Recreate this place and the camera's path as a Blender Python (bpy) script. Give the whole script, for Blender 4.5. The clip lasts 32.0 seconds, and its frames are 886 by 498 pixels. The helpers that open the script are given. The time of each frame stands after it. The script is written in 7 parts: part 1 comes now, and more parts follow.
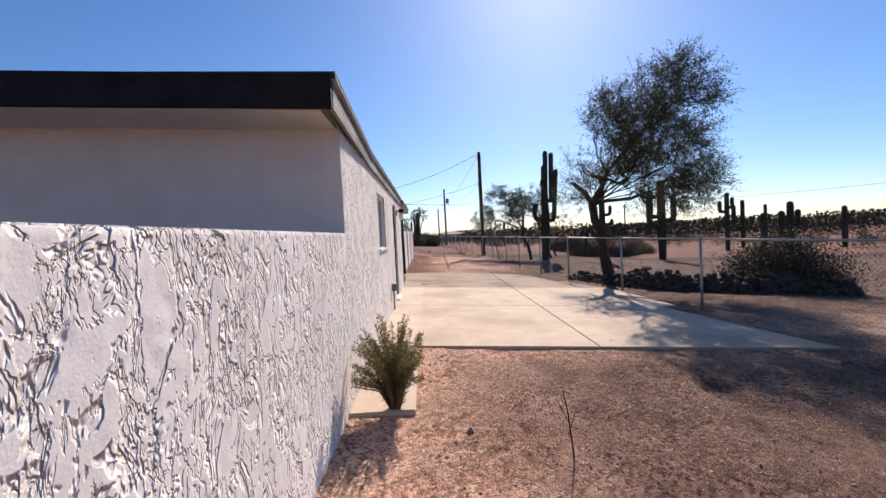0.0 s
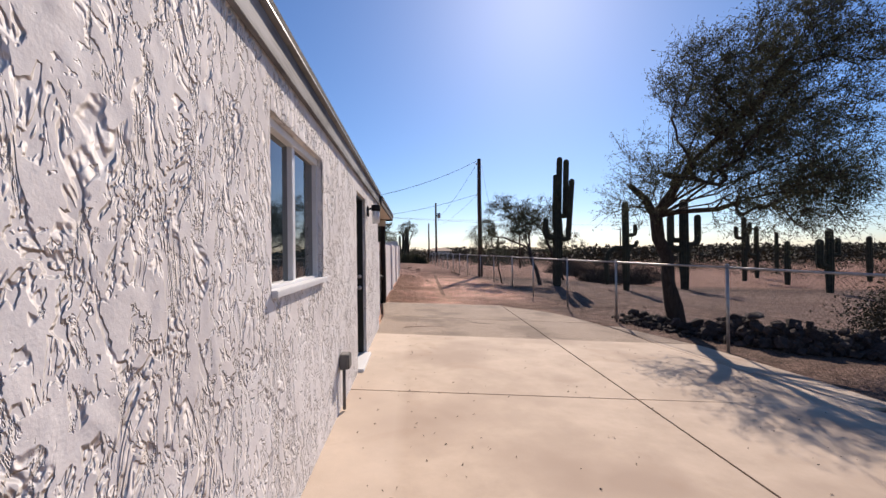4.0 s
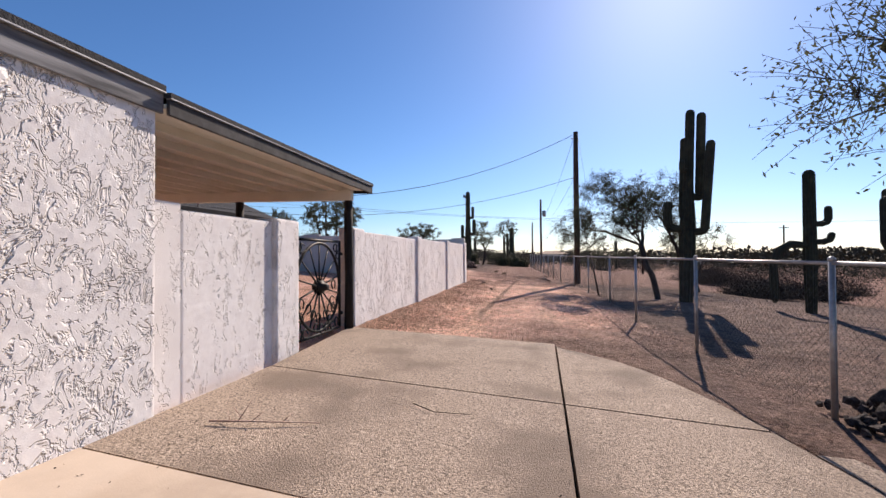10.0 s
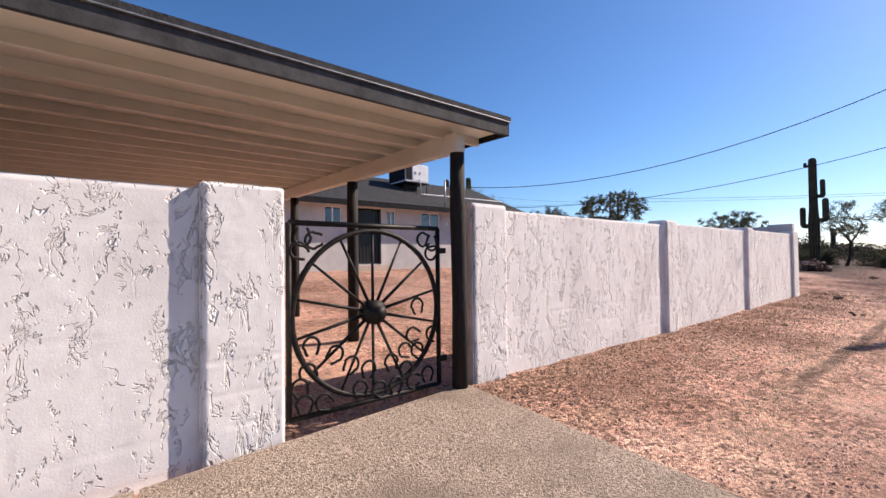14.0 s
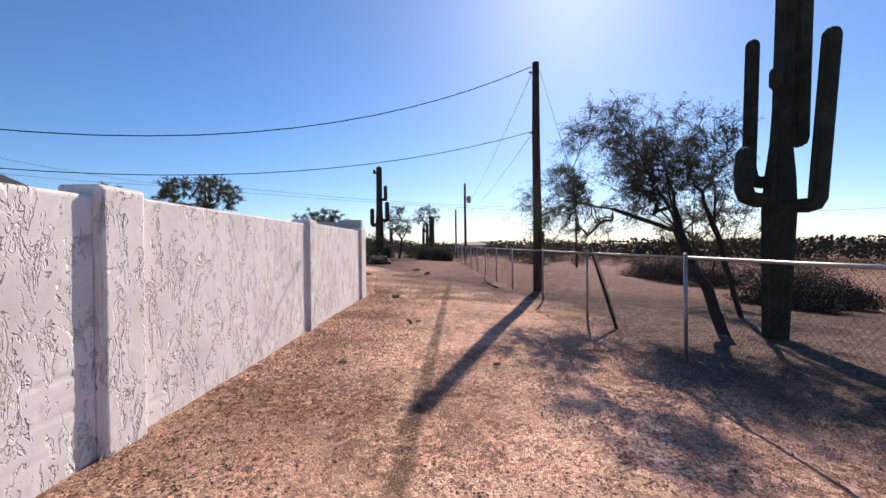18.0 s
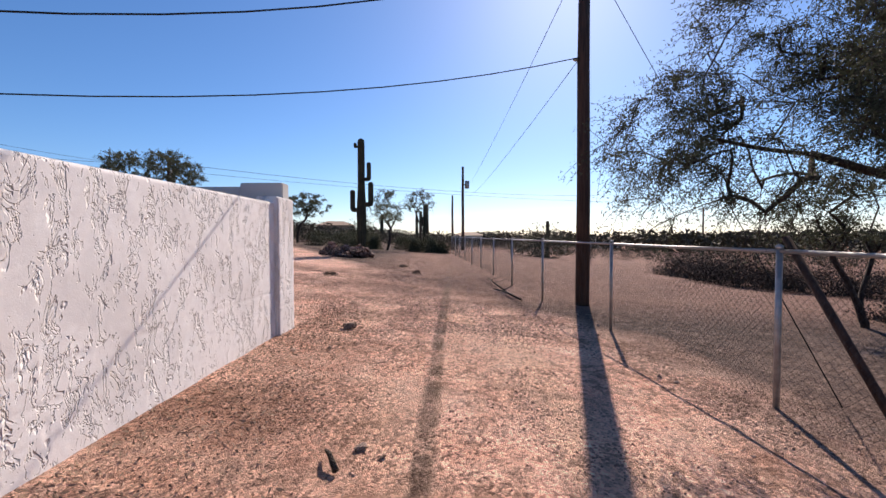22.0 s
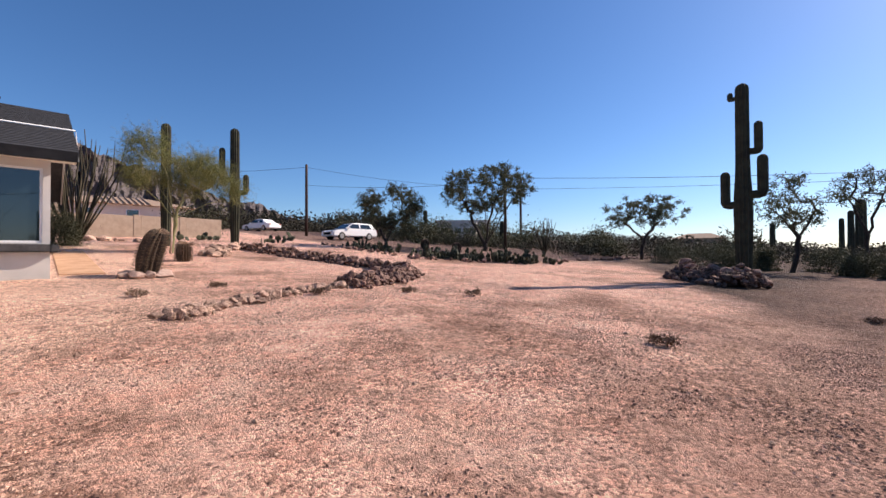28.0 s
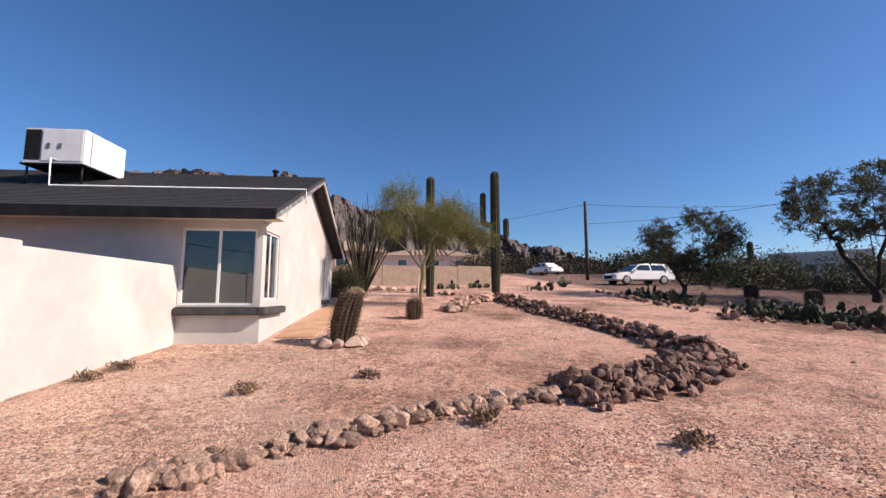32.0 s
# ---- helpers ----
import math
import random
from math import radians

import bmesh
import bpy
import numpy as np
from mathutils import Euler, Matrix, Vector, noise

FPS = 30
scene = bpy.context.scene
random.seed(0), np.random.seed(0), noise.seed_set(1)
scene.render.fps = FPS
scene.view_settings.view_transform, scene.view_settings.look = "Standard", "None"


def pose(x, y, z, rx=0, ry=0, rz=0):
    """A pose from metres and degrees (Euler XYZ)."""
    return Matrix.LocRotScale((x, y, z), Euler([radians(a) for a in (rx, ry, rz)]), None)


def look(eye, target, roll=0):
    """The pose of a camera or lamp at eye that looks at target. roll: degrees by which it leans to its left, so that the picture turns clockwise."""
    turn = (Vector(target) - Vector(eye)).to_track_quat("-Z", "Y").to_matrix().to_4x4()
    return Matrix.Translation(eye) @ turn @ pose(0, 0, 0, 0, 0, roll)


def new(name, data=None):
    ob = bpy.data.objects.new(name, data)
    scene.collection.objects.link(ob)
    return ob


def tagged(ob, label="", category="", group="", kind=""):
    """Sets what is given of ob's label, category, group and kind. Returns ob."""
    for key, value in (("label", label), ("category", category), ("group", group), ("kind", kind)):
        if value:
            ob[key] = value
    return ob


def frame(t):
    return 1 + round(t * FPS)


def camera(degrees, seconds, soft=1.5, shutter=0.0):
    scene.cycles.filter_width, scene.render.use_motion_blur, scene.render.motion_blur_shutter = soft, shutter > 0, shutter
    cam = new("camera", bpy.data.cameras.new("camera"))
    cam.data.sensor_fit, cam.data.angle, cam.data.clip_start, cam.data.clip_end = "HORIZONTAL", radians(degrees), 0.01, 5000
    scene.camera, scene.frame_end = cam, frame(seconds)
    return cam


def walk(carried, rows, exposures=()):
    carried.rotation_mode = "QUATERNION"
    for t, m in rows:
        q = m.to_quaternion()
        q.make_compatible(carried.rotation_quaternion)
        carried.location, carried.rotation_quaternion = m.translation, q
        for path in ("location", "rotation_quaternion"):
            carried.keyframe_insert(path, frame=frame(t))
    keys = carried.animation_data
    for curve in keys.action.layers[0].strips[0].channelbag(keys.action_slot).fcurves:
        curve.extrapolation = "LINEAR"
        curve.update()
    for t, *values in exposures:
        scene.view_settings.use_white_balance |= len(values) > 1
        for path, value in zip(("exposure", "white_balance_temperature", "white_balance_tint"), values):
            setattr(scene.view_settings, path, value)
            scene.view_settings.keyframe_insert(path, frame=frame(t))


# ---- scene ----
cam = camera(93.2, 32.0)
PATH = [
    (0, (0.014, 1.206, 1.586), (0.094, 3.203, 1.519), -2.9),
    (0.5, (-0.078, 1.717, 1.646), (0.251, 3.689, 1.573), -2.7),
    (1, (-0.082, 2.264, 1.628), (0.413, 4.2, 1.55), -2.4),
    (1.5, (-0.06, 2.795, 1.589), (0.573, 4.69, 1.5), -1.6),
    (2, (0.024, 3.296, 1.583), (0.79, 5.14, 1.466), 0.7),
    (2.5, (0.09, 3.803, 1.588), (0.511, 5.757, 1.518), 1.8),
    (3, (0.111, 4.342, 1.596), (0.392, 6.322, 1.562), 2.2),
    (3.5, (0.107, 4.891, 1.556), (0.274, 6.884, 1.542), 0.7),
    (4, (-0.013, 5.423, 1.595), (0.125, 7.418, 1.606), -0.7),
    (4.5, (-0.097, 5.919, 1.65), (0.221, 7.893, 1.661), -1.1),
    (6.5, (0.817, 7.505, 1.448), (1.077, 9.486, 1.536), -1.2),
    (7, (1.075, 7.883, 1.479), (1.22, 9.876, 1.548), -1.5),
    (7.5, (1.356, 8.251, 1.454), (1.408, 10.25, 1.504), -1.4),
    (8, (1.575, 8.679, 1.41), (1.536, 10.678, 1.447), -1.0),
    (8.5, (1.778, 9.131, 1.418), (1.631, 11.126, 1.443), -0.6),
    (9, (1.937, 9.578, 1.386), (1.671, 11.56, 1.409), -0.3),
    (9.5, (2.009, 10.074, 1.394), (1.648, 12.041, 1.421), -0.2),
    (10, (2.087, 10.577, 1.382), (1.673, 12.533, 1.415), -0.4),
    (10.5, (2.119, 11.097, 1.362), (1.683, 13.048, 1.405), -0.6),
    (11, (2.136, 11.632, 1.377), (1.685, 13.58, 1.428), -0.6),
    (11.5, (2.152, 12.129, 1.356), (1.601, 14.05, 1.418), -0.3),
    (12, (2.084, 12.641, 1.336), (1.365, 14.506, 1.408), 0.2),
    (12.5, (2.108, 13.13, 1.329), (1.166, 14.893, 1.401), 0.9),
    (13, (2.102, 13.586, 1.353), (0.927, 15.204, 1.41), 1.2),
    (13.5, (2.009, 14.047, 1.373), (0.616, 15.481, 1.426), 1.0),
    (14, (1.97, 14.52, 1.364), (0.419, 15.782, 1.405), -0.7),
    (14.5, (1.862, 15.013, 1.36), (0.405, 16.382, 1.418), 0.1),
    (15, (1.784, 15.599, 1.44), (0.748, 17.308, 1.505), 0.2),
    (15.5, (1.725, 16.132, 1.443), (1.081, 18.026, 1.485), -0.7),
    (17.5, (1.424, 17.981, 1.467), (1.401, 19.98, 1.421), -0.6),
    (18, (1.331, 18.628, 1.488), (1.304, 20.628, 1.474), -0.6),
    (18.5, (1.269, 19.256, 1.491), (1.289, 21.255, 1.488), -0.6),
    (19, (1.275, 19.867, 1.46), (1.248, 21.866, 1.437), -1.1),
    (19.5, (1.226, 20.47, 1.436), (1.229, 22.47, 1.416), 0.2),
    (20, (1.242, 21.097, 1.419), (1.285, 23.096, 1.418), 0.8),
    (20.5, (1.25, 21.747, 1.409), (1.284, 23.747, 1.379), 0.9),
    (21, (1.27, 22.43, 1.422), (1.37, 24.427, 1.354), 0.8),
    (21.5, (1.308, 23.055, 1.437), (1.342, 25.054, 1.378), 0.2),
    (22, (1.274, 23.673, 1.451), (1.271, 25.673, 1.392), -0.1),
    (22.5, (1.292, 24.297, 1.437), (1.253, 26.296, 1.382), -0.0),
    (23, (1.281, 24.91, 1.416), (1.24, 26.908, 1.336), 1.0),
    (23.5, (1.233, 25.516, 1.378), (1.186, 27.513, 1.286), 0.8),
    (24, (1.07, 26.162, 1.376), (0.894, 28.154, 1.352), 0.4),
    (24.5, (0.969, 26.809, 1.374), (0.806, 28.802, 1.357), 0.9),
    (26.5, (0.346, 29.57, 1.231), (-0.446, 31.406, 1.247), -0.2),
    (27, (0.092, 30.09, 1.272), (-0.977, 31.78, 1.306), -0.4),
    (27.5, (-0.18, 30.586, 1.328), (-1.468, 32.116, 1.371), -0.4),
    (28, (-0.404, 31.023, 1.373), (-1.843, 32.413, 1.398), -0.3),
    (28.5, (-0.714, 31.474, 1.393), (-2.262, 32.741, 1.41), 0.2),
    (29, (-1.126, 31.862, 1.408), (-2.77, 33.0, 1.431), 0.6),
    (29.5, (-1.534, 32.243, 1.456), (-3.273, 33.23, 1.517), 0.9),
    (30, (-2.016, 32.617, 1.527), (-3.858, 33.387, 1.646), 0.7),
    (30.5, (-2.508, 33.003, 1.641), (-4.437, 33.505, 1.806), 0.4),
    (31, (-2.895, 33.375, 1.736), (-4.866, 33.654, 1.925), 0.2),
    (31.5, (-3.294, 33.758, 1.772), (-5.278, 33.915, 1.978), 0.1),
    (32, (-3.652, 34.113, 1.851), (-5.632, 34.286, 2.072), 0.1),
]
walk(cam, [(t, look(eye, target, roll)) for t, eye, target, roll in PATH], [(t, e, 7080, 18) for t, e in ((0, 0.46), (2, 0.46), (4, 0.27), (7, 0.40), (9, 0.46), (12, 0.6), (14, 0.70), (15.5, 0.66), (18, 0.52), (24, 0.54), (27, 0.56), (29, 0.55), (31, 0.47), (32, 0.44))])

# ---- world, sun ----
SUN_AZ, SUN_EL = 17.0, 34.0
world = bpy.data.worlds.new("desert_sky")
scene.world = world
world.use_nodes = True
wn = world.node_tree
sky = wn.nodes.new("ShaderNodeTexSky")
sky.sky_type = "NISHITA"
sky.sun_disc = False
sky.sun_elevation, sky.sun_rotation = radians(SUN_EL), radians(SUN_AZ)
sky.altitude, sky.air_density, sky.dust_density, sky.ozone_density = 500, 1.0, 0.5, 8.0
wn.nodes["Background"].inputs["Strength"].default_value = 0.10
tone = wn.nodes.new("ShaderNodeHueSaturation")
tone.inputs["Saturation"].default_value = 1.1
wn.links.new(sky.outputs[0], tone.inputs["Color"])
wn.links.new(tone.outputs[0], wn.nodes["Background"].inputs[0])
sun = new("sun", bpy.data.lights.new("sun", "SUN"))
sun.data.energy, sun.data.angle, sun.data.color = 5.0, radians(0.53), (1.0, 0.93, 0.83)
sun_dir = Vector((math.sin(radians(SUN_AZ)) * math.cos(radians(SUN_EL)), math.cos(radians(SUN_AZ)) * math.cos(radians(SUN_EL)), math.sin(radians(SUN_EL))))
sun.matrix_world = look((0, 0, 30), Vector((0, 0, 30)) - sun_dir)


# ---- materials ----
def mat(name, c1, c2, scale=4.0, rough=0.85, bump=0.3, bump_scale=60.0, dist=0.01, metal=0.0, stretch=(1, 1, 1), rand=0.0, coord="Object", c3=None, c3_scale=0.6, spec=0.3):
    """Two-scale noise between c1 and c2, broad patches of c3, fine bump; rand varies whole objects."""
    m = bpy.data.materials.new(name)
    m.use_nodes = True
    nt = m.node_tree
    N, L = nt.nodes, nt.links
    b = N["Principled BSDF"]
    b.inputs["Roughness"].default_value, b.inputs["Metallic"].default_value = rough, metal
    b.inputs["Specular IOR Level"].default_value = spec
    tc = N.new("ShaderNodeTexCoord")
    mp = N.new("ShaderNodeMapping")
    mp.inputs["Scale"].default_value = stretch
    L.new(tc.outputs[coord], mp.inputs[0])
    n1 = N.new("ShaderNodeTexNoise")
    n1.inputs["Scale"].default_value, n1.inputs["Detail"].default_value, n1.inputs["Roughness"].default_value = scale, 6, 0.65
    L.new(mp.outputs[0], n1.inputs[0])
    r = N.new("ShaderNodeValToRGB")
    r.color_ramp.elements[0].position, r.color_ramp.elements[1].position = 0.36, 0.64
    r.color_ramp.elements[0].color, r.color_ramp.elements[1].color = (*c1, 1), (*c2, 1)
    L.new(n1.outputs[0], r.inputs[0])
    col = r.outputs[0]
    if c3:
        n3 = N.new("ShaderNodeTexNoise")
        n3.inputs["Scale"].default_value, n3.inputs["Detail"].default_value = c3_scale, 3
        L.new(mp.outputs[0], n3.inputs[0])
        r3 = N.new("ShaderNodeValToRGB")
        r3.color_ramp.elements[0].position, r3.color_ramp.elements[1].position = 0.48, 0.66
        L.new(n3.outputs[0], r3.inputs[0])
        mx = N.new("ShaderNodeMix")
        mx.data_type = "RGBA"
        L.new(r3.outputs[0], mx.inputs[0])
        L.new(col, mx.inputs[6])
        mx.inputs[7].default_value = (*c3, 1)
        col = mx.outputs[2]
    if rand:
        oi = N.new("ShaderNodeObjectInfo")
        hs = N.new("ShaderNodeHueSaturation")
        mr = N.new("ShaderNodeMapRange")
        mr.inputs[3].default_value, mr.inputs[4].default_value = 1 - rand, 1 + rand
        L.new(oi.outputs["Random"], mr.inputs[0])
        L.new(mr.outputs[0], hs.inputs["Value"])
        L.new(col, hs.inputs["Color"])
        col = hs.outputs[0]
    L.new(col, b.inputs["Base Color"])
    if bump:
        n2 = N.new("ShaderNodeTexNoise")
        n2.inputs["Scale"].default_value, n2.inputs["Detail"].default_value = bump_scale, 5
        L.new(mp.outputs[0], n2.inputs[0])
        bp = N.new("ShaderNodeBump")
        bp.inputs["Strength"].default_value, bp.inputs["Distance"].default_value = bump, dist
        L.new(n2.outputs[0], bp.inputs["Height"])
        L.new(bp.outputs[0], b.inputs["Normal"])
    return m


def plain_glass(name, tint):
    m = bpy.data.materials.new(name)
    m.use_nodes = True
    b = m.node_tree.nodes["Principled BSDF"]
    b.inputs["Base Color"].default_value = (*tint, 1)
    b.inputs["Roughness"].default_value, b.inputs["IOR"].default_value = 0.03, 1.9
    return m


M_smooth = mat("painted_wall", (0.53, 0.497, 0.468), (0.585, 0.557, 0.528), 3, 0.88, 0.35, 50, 0.005, c3=(0.54, 0.50, 0.47), c3_scale=0.7)
M_white = mat("white_house_paint", (0.445, 0.428, 0.41), (0.50, 0.482, 0.46), 3, 0.88, 0.4, 40, 0.006, c3=(0.58, 0.55, 0.515), c3_scale=0.7)
M_beige = mat("beige_paint", (0.60, 0.58, 0.495), (0.66, 0.64, 0.565), 3, 0.7, 0.15, 30, 0.004)
M_grey_fascia = mat("grey_fascia_paint", (0.10, 0.10, 0.105), (0.20, 0.20, 0.205), 5, 0.8, 0.4, 25, 0.004, stretch=(4, 0.5, 4), spec=0.15, c3=(0.34, 0.34, 0.35), c3_scale=1.6)
M_band = mat("dark_grey_stucco_band", (0.04, 0.039, 0.04), (0.078, 0.076, 0.078), 6, 0.9, 0.4, 40, 0.004)
M_black_fascia = mat("black_fascia_paint", (0.012, 0.012, 0.014), (0.022, 0.022, 0.024), 4, 0.85, 0.2, 30, 0.003, spec=0.1)
M_shingle = mat("dark_shingle", (0.022, 0.022, 0.025), (0.05, 0.05, 0.054), 14, 0.9, 0.7, 90, 0.01)
M_post = mat("dark_log", (0.010, 0.008, 0.008), (0.026, 0.02, 0.018), 10, 0.8, 0.6, 20, 0.01, stretch=(3, 3, 0.4))
M_iron = mat("black_iron", (0.012, 0.011, 0.011), (0.03, 0.026, 0.024), 20, 0.55, 0.3, 80, 0.002, metal=0.6)
M_galv = mat("galvanised_steel", (0.30, 0.29, 0.28), (0.42, 0.41, 0.40), 12, 0.45, 0.1, 60, 0.002, metal=0.6)
M_conc = mat("smooth_concrete", (0.44, 0.345, 0.265), (0.53, 0.42, 0.325), 2.5, 0.85, 0.25, 90, 0.004, c3=(0.37, 0.28, 0.215), c3_scale=0.7, rand=0.04)
M_aggr = mat("exposed_aggregate", (0.10, 0.073, 0.056), (0.54, 0.42, 0.325), 60, 0.9, 1.0, 95, 0.012, c3=(0.20, 0.15, 0.115), c3_scale=1.1, rand=0.04)


def scrubbed_strip(m):
    """A paler strip of concrete beside the wall, and rusty stains."""
    N, L = m.node_tree.nodes, m.node_tree.links
    b = N["Principled BSDF"]
    src = b.inputs["Base Color"].links[0].from_socket
    geo, sep, r, n, mx, st, m2 = (N.new(k) for k in ("ShaderNodeNewGeometry", "ShaderNodeSeparateXYZ", "ShaderNodeMapRange", "ShaderNodeTexNoise", "ShaderNodeMix", "ShaderNodeValToRGB", "ShaderNodeMix"))
    L.new(geo.outputs["Position"], sep.inputs[0])
    r.inputs[1].default_value, r.inputs[2].default_value, r.inputs[3].default_value, r.inputs[4].default_value = -0.19, -0.09, 0.3, 0.0
    L.new(sep.outputs[0], r.inputs[0])
    mx.data_type = m2.data_type = "RGBA"
    L.new(r.outputs[0], mx.inputs[0])
    L.new(src, mx.inputs[6])
    mx.inputs[7].default_value = (0.60, 0.50, 0.41, 1)
    n.inputs["Scale"].default_value, n.inputs["Detail"].default_value, n.inputs["Distortion"].default_value = 1.1, 6, 0.6
    L.new(geo.outputs["Position"], n.inputs[0])
    st.color_ramp.elements[0].position, st.color_ramp.elements[1].position = 0.58, 0.72
    st.color_ramp.elements[1].color = (0.55, 0.55, 0.55, 1)
    L.new(n.outputs[0], st.inputs[0])
    L.new(st.outputs[0], m2.inputs[0])
    L.new(mx.outputs[2], m2.inputs[6])
    m2.inputs[7].default_value = (0.36, 0.25, 0.175, 1)
    L.new(m2.outputs[2], b.inputs["Base Color"])


scrubbed_strip(M_conc)


def ground_material():
    """Pale trodden track, darker stony desert pavement beyond the fence, brown litter by the wall; gravel speckle with
    pebble shadows in its colour, and relief.
    """
    m = bpy.data.materials.new("desert_dirt")
    m.use_nodes = True
    N, L = m.node_tree.nodes, m.node_tree.links
    b = N["Principled BSDF"]
    b.inputs["Roughness"].default_value, b.inputs["Specular IOR Level"].default_value = 0.95, 0.15
    geo = N.new("ShaderNodeNewGeometry")
    sep = N.new("ShaderNodeSeparateXYZ")
    L.new(geo.outputs["Position"], sep.inputs[0])

    def tex(scale, detail, rough=0.6):
        n = N.new("ShaderNodeTexNoise")
        n.inputs["Scale"].default_value, n.inputs["Detail"].default_value, n.inputs["Roughness"].default_value = scale, detail, rough
        L.new(geo.outputs["Position"], n.inputs[0])
        return n.outputs[0]

    def ramp(src, p0, p1, c0=(0, 0, 0), c1=(1, 1, 1)):
        r = N.new("ShaderNodeValToRGB")
        r.color_ramp.elements[0].position, r.color_ramp.elements[1].position = p0, p1
        r.color_ramp.elements[0].color, r.color_ramp.elements[1].color = (*c0, 1), (*c1, 1)
        L.new(src, r.inputs[0])
        return r.outputs[0]

    def mix(fac, a, c, mode="MIX"):
        x = N.new("ShaderNodeMix")
        x.data_type, x.blend_type = "RGBA", mode
        for sock, v in ((x.inputs[0], fac), (x.inputs[6], a), (x.inputs[7], c)):
            if hasattr(v, "links"):
                L.new(v, sock)
            elif isinstance(v, tuple):
                sock.default_value = (*v, 1)
            else:
                sock.default_value = v
        return x.outputs[2]

    def math_(op, a, c):
        x = N.new("ShaderNodeMath")
        x.operation = op
        for sock, v in zip(x.inputs, (a, c)):
            if hasattr(v, "links"):
                L.new(v, sock)
            else:
                sock.default_value = v
        return x.outputs[0]

    big, mid = tex(0.35, 5), tex(2.6, 6, 0.7)
    col = mix(ramp(mid, 0.36, 0.64), (0.86, 0.485, 0.36), (1.0, 0.665, 0.525))
    col = mix(ramp(big, 0.48, 0.68), col, (0.47, 0.275, 0.2))
    lane = N.new("ShaderNodeMapping")
    lane.inputs["Scale"].default_value = (1.5, 0.16, 1.0)
    L.new(geo.outputs["Position"], lane.inputs[0])
    streak = N.new("ShaderNodeTexNoise")
    streak.inputs["Scale"].default_value, streak.inputs["Detail"].default_value = 1.0, 5
    L.new(lane.outputs[0], streak.inputs[0])
    col = mix(math_("MULTIPLY", ramp(streak.outputs[0], 0.50, 0.62), math_("MULTIPLY", ramp(math_("MULTIPLY", math_("ADD", sep.outputs[0], 3.2), 0.5), 0.0, 1.0), 0.7)), col, (0.80, 0.52, 0.38))
    col = mix(math_("MULTIPLY", ramp(tex(1.3, 6, 0.7), 0.55, 0.68), 0.6), col, (0.36, 0.195, 0.13))
    wob = math_("MULTIPLY", math_("SUBTRACT", tex(0.6, 4), 0.5), 3.2)
    bend = math_("MULTIPLY", math_("MAXIMUM", math_("SUBTRACT", sep.outputs[1], 30.0), 0.0), 0.55)
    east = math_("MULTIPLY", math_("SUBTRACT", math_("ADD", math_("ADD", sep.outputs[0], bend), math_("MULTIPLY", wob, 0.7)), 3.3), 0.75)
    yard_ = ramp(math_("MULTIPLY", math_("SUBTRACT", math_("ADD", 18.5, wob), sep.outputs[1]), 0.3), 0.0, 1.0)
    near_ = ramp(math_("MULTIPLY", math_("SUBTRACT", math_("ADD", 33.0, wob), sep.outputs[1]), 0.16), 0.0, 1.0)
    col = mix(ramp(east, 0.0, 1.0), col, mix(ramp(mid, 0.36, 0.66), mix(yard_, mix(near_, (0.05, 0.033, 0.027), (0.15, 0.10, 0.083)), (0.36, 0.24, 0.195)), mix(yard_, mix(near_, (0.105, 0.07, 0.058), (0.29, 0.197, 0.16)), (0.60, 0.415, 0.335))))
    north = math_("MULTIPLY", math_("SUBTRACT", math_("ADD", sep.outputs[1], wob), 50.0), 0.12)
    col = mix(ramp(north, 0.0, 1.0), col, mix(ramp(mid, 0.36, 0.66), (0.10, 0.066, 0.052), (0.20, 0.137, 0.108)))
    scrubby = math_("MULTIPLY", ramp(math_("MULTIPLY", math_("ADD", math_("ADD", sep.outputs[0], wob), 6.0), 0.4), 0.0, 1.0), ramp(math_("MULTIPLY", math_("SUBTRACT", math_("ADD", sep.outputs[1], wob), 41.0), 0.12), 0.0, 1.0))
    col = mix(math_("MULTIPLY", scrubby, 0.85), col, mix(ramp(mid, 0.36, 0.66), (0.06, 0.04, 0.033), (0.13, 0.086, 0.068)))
    bed = math_("MULTIPLY", ramp(math_("SUBTRACT", math_("ADD", sep.outputs[1], math_("MULTIPLY", wob, 0.3)), 45.3), 0.0, 1.0), ramp(math_("SUBTRACT", -12.4, math_("ADD", sep.outputs[0], math_("MULTIPLY", wob, 0.2))), 0.0, 1.0))
    col = mix(math_("MULTIPLY", bed, 0.85), col, mix(ramp(mid, 0.36, 0.66), (0.15, 0.1, 0.083), (0.27, 0.178, 0.145)))
    # stony darker shoulder towards the fence, where the track bends round the wall
    shoulder = math_("MULTIPLY", ramp(math_("MULTIPLY", math_("ADD", math_("ADD", sep.outputs[0], math_("MULTIPLY", wob, 0.9)), 3.3), 0.3), 0.0, 1.0), ramp(math_("MULTIPLY", math_("SUBTRACT", sep.outputs[1], 30.8), 0.3), 0.0, 1.0))
    col = mix(math_("MULTIPLY", shoulder, 0.78), col, (0.34, 0.195, 0.147))
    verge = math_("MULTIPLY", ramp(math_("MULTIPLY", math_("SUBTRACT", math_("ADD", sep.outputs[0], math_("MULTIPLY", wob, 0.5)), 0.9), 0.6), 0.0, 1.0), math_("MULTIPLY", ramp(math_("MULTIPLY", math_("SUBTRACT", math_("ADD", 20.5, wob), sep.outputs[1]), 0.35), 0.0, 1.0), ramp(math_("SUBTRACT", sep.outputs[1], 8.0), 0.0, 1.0)))
